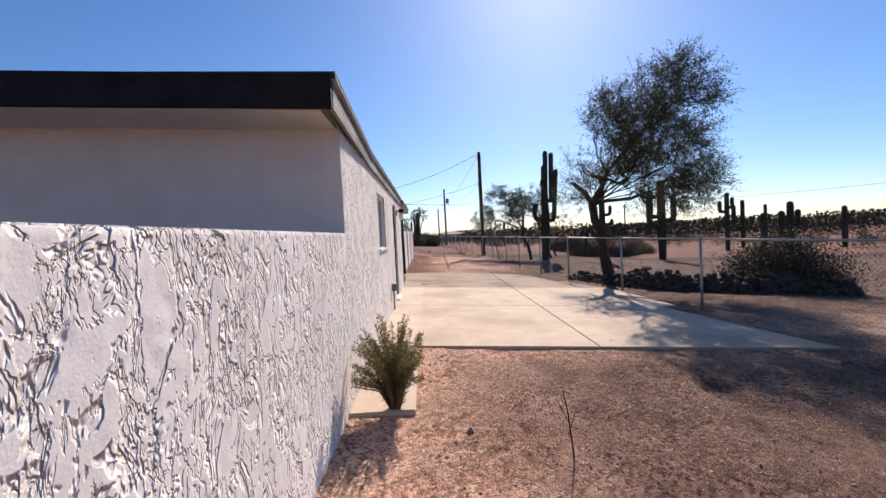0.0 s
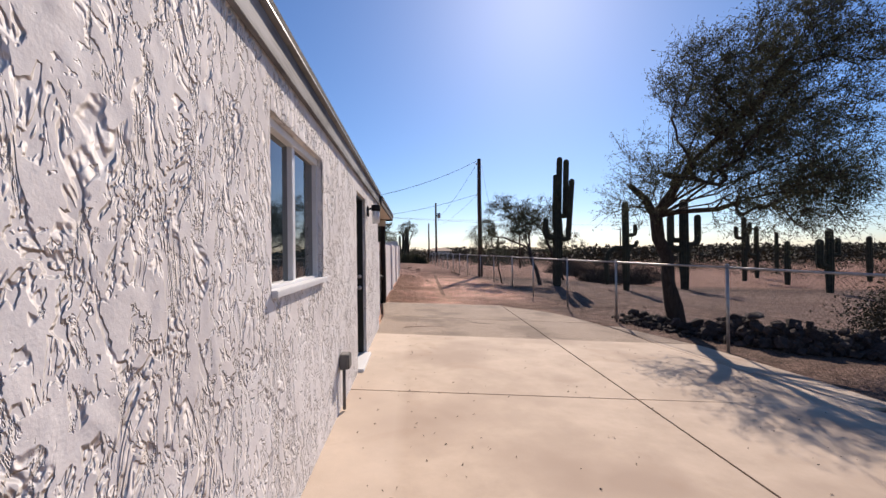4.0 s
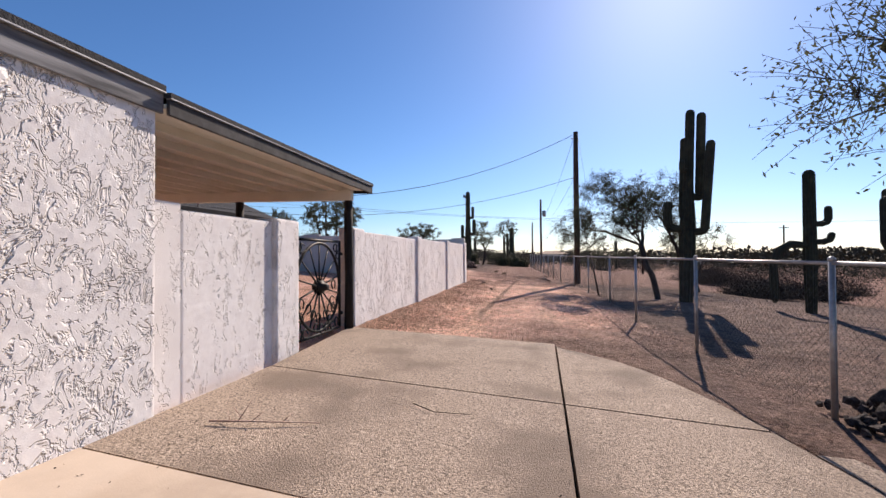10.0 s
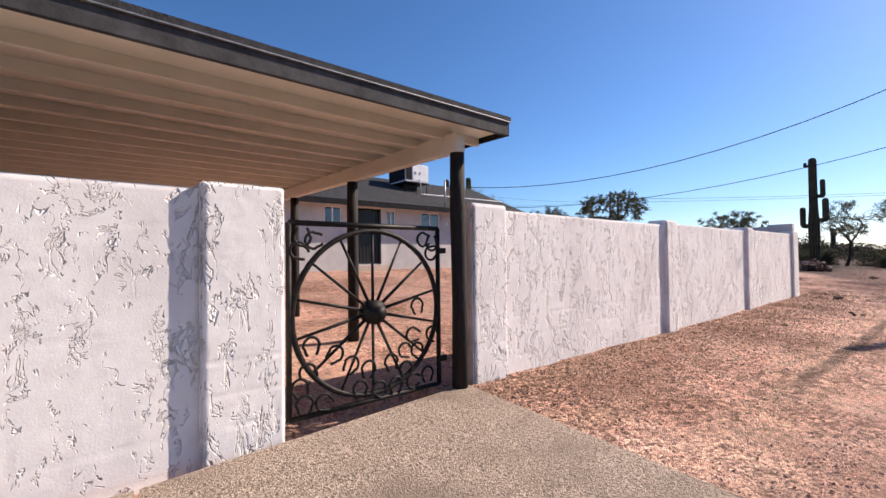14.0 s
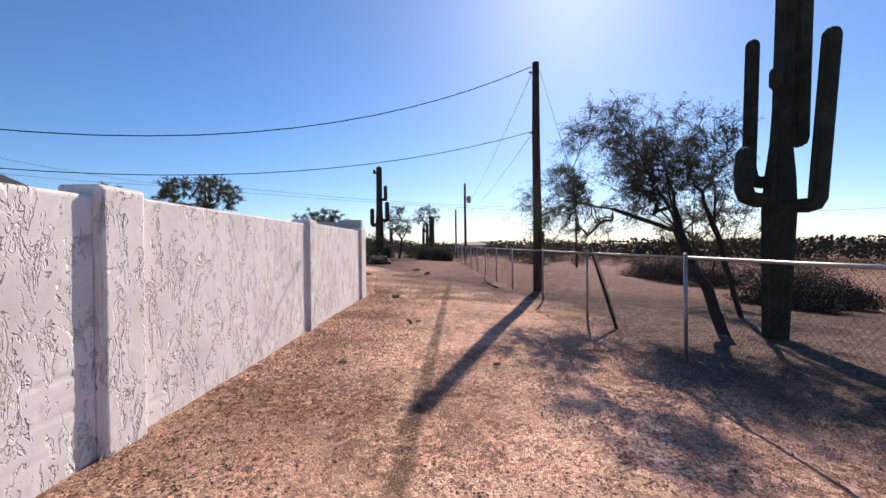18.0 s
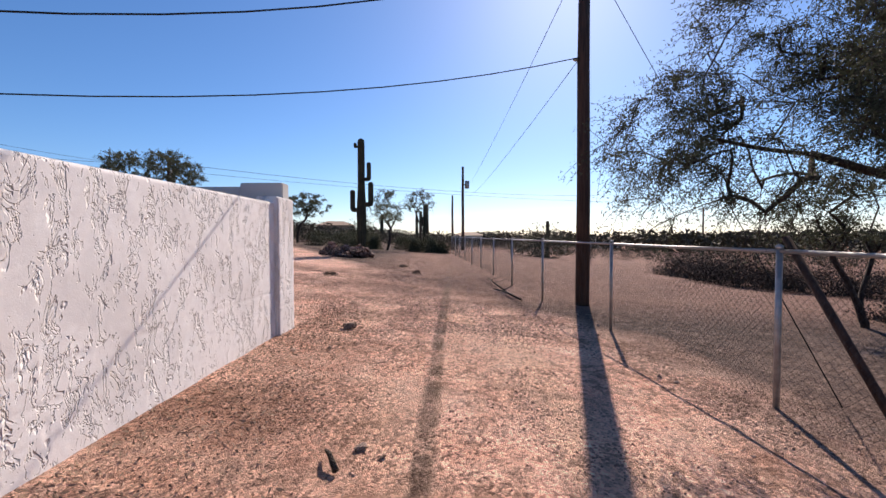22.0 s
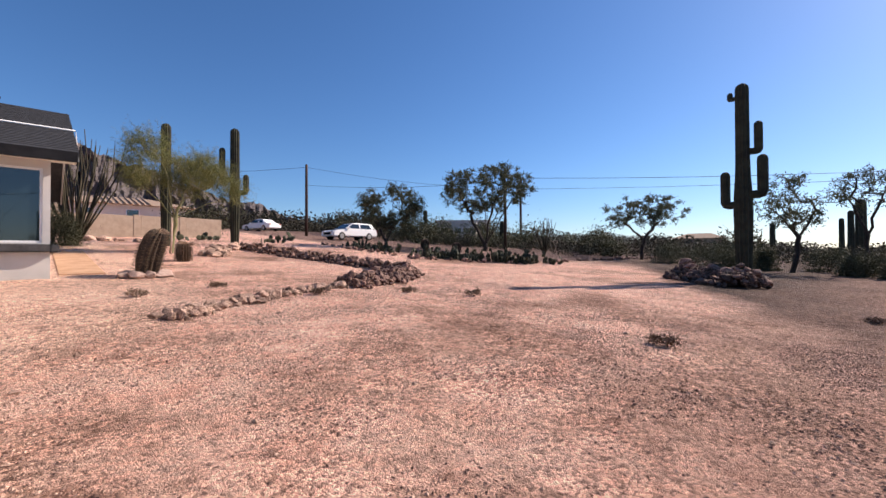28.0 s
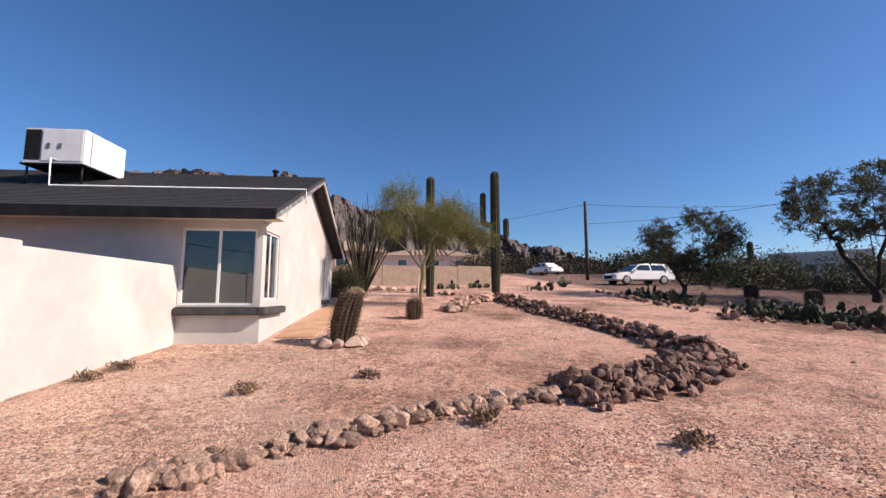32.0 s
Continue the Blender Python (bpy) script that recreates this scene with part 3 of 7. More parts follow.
for k in range(4):
    y0, y1 = YR[k] + J, YR[k + 1] - J
    m_ = M_conc if k < 2 else M_aggr
    top_ = 0.035 if k < 2 else 0.03
    a0, a1 = middle(y0), middle(y1)
    slab_panel([(-0.69, y0), (a0 - J, askew(y0, a0)), (a1 - J, askew(y1, a1)), (-0.69 if k < 3 else -0.88, y1)], top_, m_)
    slab_panel([(a0 + J, askew(y0, a0))] + edge_run(y0, y1) + [(a1 + J, askew(y1, a1) if k < 3 else 16.94)], top_, m_)
for y0, y1, m_ in ((9.73 + J, 12.68 - J, M_conc), (12.68 + J, 14.3, M_aggr)):
    run_ = edge_run(y0, y1)
    slab_panel([(x + 0.02, y) for x, y in run_] + [(min(5.0, 4.12 + (14.4 - y) * 0.33), y) for x, y in run_[::-1]], 0.034, m_)
strip = part("walkway_strip", box((-0.68, 4.55, 0.0), (-0.14, 6.48, 0.19), 0.01), M_conc)
tagged(strip, "narrow concrete strip along the house wall", "walkway", kind="structure")

# ---- walls with openings ----
def wall_mesh(ax, face, thick, a0, a1, z0, z1, holes, material, name="wall"):
    """One connected wall with rectangular openings; ax 'x': it lies in a plane of constant x and runs along y."""
    al = sorted({a0, a1, *[h[0] for h in holes], *[h[1] for h in holes]})
    zl = sorted({z0, z1, *[h[2] for h in holes], *[h[3] for h in holes]})
    na, nz = len(al), len(zl)
    V = []
    for d in (face, face + thick):
        V += [((d, a, z) if ax == "x" else (a, d, z)) for z in zl for a in al]

    def solid(i, j):
        if not (0 <= i < na - 1 and 0 <= j < nz - 1):
            return False
        am, zm = (al[i] + al[i + 1]) / 2, (zl[j] + zl[j + 1]) / 2
        return not any(h[0] < am < h[1] and h[2] < zm < h[3] for h in holes)

    B, F = na * nz, []
    for j in range(nz - 1):
        for i in range(na - 1):
            if not solid(i, j):
                continue
            p, q, r, s = j * na + i, j * na + i + 1, (j + 1) * na + i + 1, (j + 1) * na + i
            F += [(p, q, r, s), (B + s, B + r, B + q, B + p)]
            for di, dj, e, f in ((0, -1, p, q), (1, 0, q, r), (0, 1, r, s), (-1, 0, s, p)):
                if not solid(i + di, j + dj):
                    F.append((f, e, B + e, B + f))
    me = mesh_from(name, V, F, material)
    bm = bmesh.new()
    bm.from_mesh(me)
    bmesh.ops.recalc_face_normals(bm, faces=bm.faces)
    bm.to_mesh(me)
    bm.free()
    return me


def relief(u, v, seed, kind):
    """Height in metres of skip-trowelled stucco: flakes that rise gently and break off at a ragged edge."""
    w = fbm(u * 2.5, v * 2.5, 3, seed) - 0.5
    w2 = fbm(u * 7, v * 7, 2, seed + 40) - 0.5
    fine = 0.001 * fbm(u * 50, v * 50, 2, seed + 5) + 0.002 * w

    def flakes(fu, fv, teeth, cover, soft=0.06):
        n = fbm(u * fu + 1.6 * w2, v * fv + 1.6 * w, 4, seed + 11, 0.55)
        m = fbm(u * fu * 1.3 + 9, v * fv * 1.3, 2, seed + 31)
        return ((n * teeth) % 1.0) ** 1.6 * np.clip((m - 1 + cover) / soft, 0, 1)

    if kind == "ragged":
        return 0.002 + 0.003 * flakes(7.5, 3.6, 5.0, 0.56) + 0.0015 * flakes(16, 8, 4.0, 0.56) + fine
    if kind == "arcs":
        return 0.002 + 0.0028 * flakes(6.5, 5.2, 5.0, 0.60) + 0.0014 * flakes(14, 11, 4.0, 0.56) + fine
    cover = 0.47 if seed == 1 else 0.545
    foot = v - (0.22 + 0.33)
    lay = np.abs((v - 0.55 + 0.02 * w + 0.1) % 0.203 - 0.1)
    row = np.floor((v - 0.55 + 0.1) / 0.203)
    worn = np.clip((fbm(u * 2.2, v * 3, 2, seed + 8) - (0.44 if seed != 1 else 0.40)) / 0.08, 0, 1) * np.clip((1.05 - v) / 0.3 if seed != 1 else 1.0, 0.12 if seed != 1 else 0.3, 1)
    course = np.clip((0.011 - lay) / 0.008, 0, 1) * worn
    perp = np.clip((0.010 - np.abs((u + 0.2 * (row % 2) + 0.03 * w2) % 0.405 - 0.2)) / 0.008, 0, 1) * worn * np.clip((fbm(u * 3, v * 3, 2, seed + 6) - 0.45) / 0.06, 0, 1)
    return 0.007 + 0.002 * flakes(4.2, 3.4, 4.0, cover) + 0.001 * flakes(11, 8, 4.0, cover - 0.03) - (0.002 if seed == 1 else 0.005) * np.maximum(course, perp) + fine


def stucco_skin(name, ax, face, out, a0, a1, z0f, z1, holes, step, seed, kind, parent, material):
    """A relief skin of stucco 4 mm proud of a wall; out is the side it faces. z0f gives the foot's height along the wall."""
    al = np.array(sorted({*np.round(np.arange(a0, a1, step), 4), a1, *[h[0] for h in holes], *[h[1] for h in holes]}))
    lo = min(z0f(a0), z0f(a1))
    zl = np.array(sorted({*np.round(np.arange(lo, z1, step), 4), z1, *[h[2] for h in holes], *[h[3] for h in holes]}))
    A, Z = np.meshgrid(al, zl)
    D = relief(A, Z, seed, kind)
    edge = (np.abs(A - a0) < 1e-4) | (np.abs(A - a1) < 1e-4) | (np.abs(Z - z1) < 1e-4)
    off = face + out * (0.003 + np.where(edge, 0, D))
    V = np.stack([off.ravel(), A.ravel(), Z.ravel()], 1) if ax == "x" else np.stack([A.ravel(), off.ravel(), Z.ravel()], 1)
    n = len(al)
    cells = []
    for j in range(len(zl) - 1):
        zm = (zl[j] + zl[j + 1]) / 2
        am = (al[:-1] + al[1:]) / 2
        keep = np.ones(n - 1, bool)
        for h in holes:
            keep &= ~((am > h[0]) & (am < h[1]) & (zm > h[2]) & (zm < h[3]))
        i = np.nonzero(keep)[0] + j * n
        q = np.stack([i, i + 1, i + n + 1, i + n], 1)
        cells.append(q if (out > 0) == (ax == "x") else q[:, ::-1])
    F = np.concatenate(cells)
    return part(name, np_mesh(name, V, F, material, True), None, parent)


HX = -0.68          # long side wall of the guest building
YX = -0.90          # yard wall
WIN = (7.42, 8.53, 1.39, 2.27)
DOOR = (10.34, 11.20, 0.22, 2.32)
guest = thing("guest_building", (0, 0, 0), 0, "single-storey white stucco building with dark trim and low roof", "building")
part("wall", wall_mesh("x", HX, -0.2, 4.86, 13.2, -0.1, 2.54, [WIN, DOOR], M_stucco), None, guest)
stucco_skin("stucco_coat", "x", HX, 1, 4.838, DOOR[0], lambda y: 0.1, 2.54, [WIN], 0.016, 5, "ragged", guest, M_stucco)
stucco_skin("stucco_coat", "x", HX, 1, DOOR[0], 13.2, lambda y: 0.1, 2.54, [DOOR], 0.015, 8, "arcs", guest, M_arcs)
ew = box((-7.4, 4.835, -0.1), (HX + 0.002, 4.859, 2.52))
for v in ew.verts:
    if v.co.z > 2:
        v.co.z = 2.57 + (-0.6 - v.co.x) * 0.045
part("end_wall", ew, M_smooth, guest)
part("end_wall", box((-7.4, 13.0, -0.1), (HX - 0.2, 13.2, 2.52)), M_smooth, guest)
part("back_wall", box((-7.6, 4.86, -0.1), (-7.4, 13.3, 2.9)), M_smooth, guest)


def shed_roof(x_low, x_high, y0, y1, z, slope, thick):
    bm = box((x_high, y0, 0), (x_low, y1, thick))
    for v in bm.verts:
        v.co.z += z + (x_low - v.co.x) * slope
    return bm


RS = 0.045


def fall(bm):
    """The eave line drops a little from the front end to the patio."""
    for v in bm.verts:
        v.co.z -= 0.003 * (v.co.y - 4.24)
    return bm




def to_corner(bm):
    """The front length of the eave swings out and up towards the roof's corner."""
    for v in bm.verts:
        if v.co.y < 5 and v.co.x > -1.5:
            v.co.x += 0.042
            v.co.z += 0.085 if v.co.z > 2.6 else 0.025
    return bm


part("roof_deck", fall(shed_roof(-0.70, -8.0, 4.3, 13.24, 2.53, RS, 0.10)), M_beige, guest)
for y0, y1 in ((4.29, 6.70), (6.705, 13.24)):
    part("roof_covering", to_corner(fall(shed_roof(-0.618, -8.05, y0, y1, 2.672, RS, 0.045))), M_shingle, guest)
    part("fascia", to_corner(fall(box((-0.672, y0, 2.505), (-0.642, y1, 2.655), 0.003))), M_grey_fascia, guest, "grey painted wooden fascia board")
    part("drip_edge", to_corner(fall(box((-0.665, y0, 2.657), (-0.612, y1, 2.668), 0.002))), M_galv, guest, "light metal drip edge along the roof")
part("end_fascia", shed_roof(-0.604, -8.0, 4.235, 4.285, 2.53, RS, 0.235), M_black_fascia, guest, "black end fascia board")

# patio roof
patio = thing("patio_cover", (0, 0, 0), 0, "flat beige patio cover on dark log posts", "patio cover")
part("roof_deck", shed_roof(-0.63, -8.0, 13.25, 17.38, 2.52, 0.02, 0.035), M_beige, patio)
part("roof_covering", shed_roof(-0.585, -8.0, 13.25, 17.42, 2.60, 0.02, 0.04), M_shingle, patio)
part("fascia", box((-0.63, 13.25, 2.47), (-0.60, 17.40, 2.588), 0.004), M_band, patio, "dark grey painted fascia board")
part("drip_edge", box((-0.632, 13.25, 2.590), (-0.582, 17.42, 2.599), 0.002), M_galv, patio, "light metal drip edge along the roof")
part("end_fascia", shed_roof(-0.602, -8.0, 17.381, 17.41, 2.47, 0.02, 0.125), M_black_fascia, patio)
part("beam", shed_roof(-0.78, -8.0, 16.92, 17.02, 2.30, 0.02, 0.16), M_beige, patio)
for k in range(17):
    x = -0.98 - 0.42 * k
    part("joist", box((x - 0.02, 13.26, 2.44 + 0.02 * (-0.6 - x)), (x + 0.02, 17.37, 2.518 + 0.02 * (-0.6 - x))), M_beige, patio)
for x in (-0.86, -2.9, -4.97, -6.95):
    tube("post", [(x, 17.0, gz(x) - 0.02), (x + 0.006, 17.003, 1.0), (x - 0.004, 17.0, 1.8), (x, 17.0, 2.31 + 0.02 * (-0.6 - x))], [0.072, 0.068, 0.07, 0.066], M_post, patio, 12, "round dark-stained log post")

# yard walls
yard = thing("yard_wall", (0, 0, 0), 0, "white painted stucco block wall with pilasters round the yard", "wall", kind="structure")
PIL = [(14.97, 15.46, 1.84), (17.16, 17.62, 1.87), (21.22, 21.60, 1.90), (25.14, 25.52, 1.93), (29.02, 29.56, 1.97)]


def wall_run(y0, y1, top, seed):
    m_ = M_few if seed == 1 else M_sparse
    part("wall_section", box((YX - 0.2, y0, -0.15), (YX, y1, top), 0.008), m_, yard)
    stucco_skin("stucco_coat", "x", YX, 1, y0, y1, lambda y: 0.05, top - 0.004, [], 0.019, seed, "sparse", yard, m_)


wall_run(13.66, 14.97, 1.80, 1)
part("pilaster", box((YX - 0.22, 13.2, -0.15), (YX + 0.022, 13.655, 1.855), 0.012), M_few, yard)
wall_run(17.62, 21.22, 1.83, 4)
wall_run(21.60, 25.14, 1.86, 5)
wall_run(25.52, 29.02, 1.89, 6)
for k, (y0, y1, top) in enumerate(PIL):
    part("pilaster", box((YX - 0.22, y0, -0.15), (YX + 0.055, y1, top), 0.012), M_sparse, yard)
    stucco_skin("stucco_coat", "x", YX + 0.055, 1, y0 + 0.01, y1 - 0.01, lambda y: 0.05, top - 0.012, [], 0.016, 30 + k, "sparse", yard, M_sparse)
part("wall_section", box((-5.2, 29.42, 0.0), (-1.5, 29.6, 2.14), 0.01), M_white, yard)
part("wall_section", box((-8.1, 29.42, 0.0), (-5.203, 29.6, 2.40), 0.01), M_white, yard)
part("pilaster", box((-8.95, 29.40, 0.2), (-8.103, 29.625, 2.49), 0.012), M_white, yard)
part("wall_section", box((-12.4, 29.42, 0.3), (-8.953, 29.6, 2.43), 0.01), M_white, yard)
part("pilaster", box((-1.5, 29.40, 0.0), (YX - 0.02, 29.63, 2.19), 0.012), M_white, yard)
# wall in front of the guest building, where the walk begins
low = part("front_yard_wall", boxes(((HX - 0.2, -3.0, -0.1), (HX - 0.004, 4.83, 1.645))), M_stucco)
tagged(low, "white ragged stucco yard wall beside the walkway", "wall", kind="structure")
stucco_skin("stucco_coat", "x", HX, 1, 0.4, 4.836, lambda y: 0.05, 1.64, [], 0.016, 5, "ragged", low, M_stucco)

# ---- main house ----
BX, BY = -12.4, 31.2
house = thing("main_house", (0, 0, 0), 0, "white stucco ranch house with dark shingle gable roof", "house")
HW = [(29.62, 31.08, 1.65, 3.20), (20.71, 21.40, 2.55, 3.30), (21.95, 23.05, 1.15, 3.30), (23.34, 23.75, 2.55, 3.30), (25.02, 26.05, 2.55, 3.30)]
GW = [(-13.55, -12.62, 1.75, 3.20), (-19.4, -18.6, 1.75, 3.20)]
part("wall", wall_mesh("x", BX, -0.2, 14.2, BY, 0.5, 3.5, HW, M_white), None, house)
part("gable_wall", wall_mesh("y", BY, -0.2, -20.2, BX - 0.2, 0.5, 3.4, GW, M_white), None, house)


def gable(y0, y1, x0, x1, z0, ridge_x, ridge_z):
    bm = bmesh.new()
    a = [bm.verts.new((x, y0, z)) for x, z in ((x0, z0), (x1, z0), (ridge_x, ridge_z))]
    b = [bm.verts.new((x, y1, z)) for x, z in ((x0, z0), (x1, z0), (ridge_x, ridge_z))]
    bm.faces.new(a[::-1])
    bm.faces.new(b)
    for i in range(3):
        bm.faces.new((a[i], a[(i + 1) % 3], b[(i + 1) % 3], b[i]))
    bmesh.ops.recalc_face_normals(bm, faces=bm.faces)
    return bm


RX, RZ, EZ, EX = -16.3, 5.3, 3.42, -11.85
part("gable_top", gable(BY - 0.2, BY, BX, -20.4, 3.4, RX, RZ - 0.12), M_white, house)
part("back_wall", box((-20.4, 14.0, 0.5), (-20.2, BY, 3.4)), M_smooth, house)
part("south_wall", box((-20.4, 14.0, 0.5), (BX, 14.2, 3.5)), M_smooth, house)


def slope(x0, z0, x1, z1, y0, y1, thick):
    bm = bmesh.new()
    v = [bm.verts.new(p) for p in ((x0, y0, z0), (x0, y1, z0), (x1, y1, z1), (x1, y0, z1))]
    w = [bm.verts.new((q.co.x, q.co.y, q.co.z + thick)) for q in v]
    bm.faces.new(v)
    bm.faces.new(w[::-1])
    for i in range(4):
        bm.faces.new((v[i], v[(i + 1) % 4], w[(i + 1) % 4], w[i]))
    bmesh.ops.recalc_face_normals(bm, faces=bm.faces)
    return bm


part("roof", slope(EX, EZ, RX, RZ, 13.4, BY + 0.42, 0.10), M_shingle, house)
part("roof", slope(-20.9, EZ - 0.1, RX, RZ, 13.4, BY + 0.42, 0.10), M_shingle, house)
part("fascia", box((EX, 13.4, EZ - 0.12), (EX + 0.04, BY + 0.4, EZ + 0.09)), M_black_fascia, house)
part("soffit", box((BX - 0.1, 13.4, EZ - 0.06), (EX, BY + 0.4, EZ - 0.03)), M_beige, house)
part("barge_board", slope(EX, EZ - 0.1, RX, RZ - 0.1, BY + 0.36, BY + 0.42, 0.098), M_grey_fascia, house, "grey painted barge board")
part("barge_board", slope(-20.9, EZ - 0.2, RX, RZ - 0.1, BY + 0.38, BY + 0.42, 0.098), M_white, house, "white painted barge board")
# ---- plants ----
def branch_tree(base, fork, limbs, centre, radii, targets, leaves, rng, trunk_r, leaf_len=0.075, leaf_w=0.02, droop=0.25, hollow=0.35, spray=0.45, gap=0.0, name="mesquite_tree", label="", m_leaf=None, m_bark=None, group="", skirts=(), taper=0.60, flare=1.0):
    """A tree: trunk to the fork, limbs to their ends, then a branch from the nearest wood to each target point in the crown."""
    m_leaf, m_bark = m_leaf or M_leaf, m_bark or M_bark
    base = Vector(base)
    e = thing(name, base, 0, label, "tree", group)
    P, parent, tips = [Vector((0, 0, -0.05))], [-1], []

    def run(i, end, n, wob):
        a = P[i].copy()
        end = Vector(end)
        for k in range(1, n + 1):
            f = k / n
            p = a.lerp(end, f)
            s = wob * math.sin(math.pi * f) * (end - a).length
            p += Vector((rng.uniform(-1, 1), rng.uniform(-1, 1), rng.uniform(-0.4, 1.0))) * s
            P.append(p)
            parent.append(i)
            i = len(P) - 1
        return i

    f = run(0, fork, 5, 0.05)
    for l in limbs:
        run(f, l, 6, 0.045)
    pts = []
    while len(pts) < targets:
        v = Vector((rng.gauss(0, 1), rng.gauss(0, 1), rng.gauss(0, 1))).normalized() * rng.uniform(hollow, 1) ** 0.6
        p = Vector(centre) + Vector((v.x * radii[0], v.y * radii[1], v.z * radii[2]))
        if noise.noise(p * 0.75 + base) > -0.2 + gap:
            pts.append(p)
    for cx, cy, cz, r, n in skirts:
        for k in range(n):
            v = Vector((rng.gauss(0, 1), rng.gauss(0, 1), rng.gauss(0, 0.7))).normalized() * r * rng.random() ** 0.4
            pts.append(Vector((cx, cy, cz)) + v)
    pts.sort(key=lambda p: (p - P[f]).length)
    for p in pts:
        A = np.array(P[3:])
        d = A - np.array(p)
        cost = np.linalg.norm(d, axis=1) + 0.5 * np.maximum(d[:, 2], 0)
        i = int(np.argmin(cost)) + 3
        n = max(2, min(5, int((p - P[i]).length / 0.3)))
        tips.append(run(i, p, n, 0.05))
    load = np.zeros(len(P))
    for t in tips:
        load[t] += 1
    for i in range(len(P) - 1, 0, -1):
        if load[i] == 0:
            load[i] = 0.5
        load[parent[i]] += load[i]
    R = trunk_r * (load / load[0]) ** taper
    R = np.maximum(R, 0.005)
    R[0] *= flare
    R[1] *= 1 + 0.4 * (flare - 1)
    kids = {}
    for i in range(1, len(P)):
        kids.setdefault(parent[i], []).append(i)
    chains, stack = [], [(0, c) for c in kids.get(0, [])]
    while stack:
        a, c = stack.pop()
        ch = [a, c]
        while kids.get(ch[-1]):
            ks = sorted(kids[ch[-1]], key=lambda k: -load[k])
            stack += [(ch[-1], k) for k in ks[1:]]
            ch.append(ks[0])
        chains.append(ch)
    trunk_chunks, wood = [], []
    for n, ch in enumerate(chains):
        rad = [min(R[ch[1]], R[i]) if k == 0 else R[i] for k, i in enumerate(ch)]
        (trunk_chunks if rad[0] > 0.35 * trunk_r else wood).append(tube_data([P[i] for i in ch], rad, 8 if rad[0] > 0.05 else 4, False))
    V, F = joined(trunk_chunks)
    part("trunk", mesh_from("trunk", V, F, m_bark, True), None, e)
    T = np.array([P[t] for t in tips])
    rs = np.random.RandomState(rng.randrange(10 ** 6))
    per = max(1, leaves // (len(tips) * 6))
    tw = []
    for p in T:
        for s in range(6):
            out_ = p - np.array(P[f])
            d = rs.normal(size=3) * 0.62 + 0.75 * out_ / np.linalg.norm(out_)
            d[2] -= droop
            d /= np.linalg.norm(d)
            L = spray * rs.uniform(0.5, 1.2)
            u = (np.arange(per) + rs.rand(per)) / per
            q = p + d * (u * L)[:, None] + np.array([0, 0, -1]) * (u ** 2 * L * droop)[:, None]
            tw.append(q + rs.normal(size=(per, 3)) * 0.035)
            wood.append(tube_data([p, p + d * L * 0.5 - np.array([0, 0, 0.25 * L * droop]), p + d * L - np.array([0, 0, L * droop])], [0.004, 0.003, 0.0015], 3, False))
    V, F = joined(wood)
    tagged(part("branch_work", mesh_from("branch_work", V, F, m_bark, True), None, e), kind="stuff")
    # leaves: small blades along the twigs
    C = np.concatenate(tw)
    n = len(C)
    d = rs.normal(size=(n, 3))
    d[:, 2] -= 0.3
    d /= np.linalg.norm(d, axis=1)[:, None]
    s = np.cross(d, rs.normal(size=(n, 3)))
    s /= np.linalg.norm(s, axis=1)[:, None]
    ln = (leaf_len * rs.uniform(0.6, 1.3, n))[:, None]
    w = leaf_w * 0.5
    V = np.stack([C - s * w * 0.4, C + d * ln * 0.5 + s * w, C + d * ln, C + d * ln * 0.5 - s * w], 1).reshape(-1, 3)
    F = np.arange(4 * n).reshape(n, 4)
    part("crown", np_mesh("crown", V, F, m_leaf), None, e)
    return e


def ribbed(points, radii, ribs=14, depth=0.16):
    """A pleated cactus column along points, with a domed end."""
    pts = [Vector(p) for p in points]
    V, F = [], []
    n = ribs * 2
    up = Vector((0, 1, 0))
    for i, p in enumerate(pts):
        d = (pts[min(i + 1, len(pts) - 1)] - pts[max(i - 1, 0)]).normalized()
        a = d.cross(up)
        if a.length < 0.05:
            a = d.cross(Vector((1, 0, 0)))
        a.normalize()
        b = a.cross(d)
        up = b
        for k in range(n):
            th = math.pi * k / ribs
            r = radii[i] * (1 if k % 2 == 0 else 1 - depth)
            V.append(p + (a * math.cos(th) + b * math.sin(th)) * r)
    for i in range(len(pts) - 1):
        for k in range(n):
            F.append((i * n + k, i * n + (k + 1) % n, (i + 1) * n + (k + 1) % n, (i + 1) * n + k))
    F.append(tuple((len(pts) - 1) * n + k for k in range(n)))
    F.append(tuple(range(n))[::-1])
    return V, F


def column(h, r, bend=0.0, segs=11, taper=0.0):
    P, R = [], []
    for i in range(segs + 1):
        f = i / segs
        P.append((bend * f * f * h, 0.3 * bend * math.sin(3 * f) * h, f * (h - r)))
        R.append(r * (0.72 + 0.28 * min(1, f * 2.2)) * (1 - 0.12 * max(0, f - 0.6)) * (1 - taper * max(0, min(1, (f - 0.38) / 0.2))))
    top = Vector(P[-1])
    for a in (25, 50, 72, 86):
        P.append((top.x, top.y, top.z + R[segs] * math.sin(radians(a))))
        R.append(R[segs] * math.cos(radians(a)))
    return P, R


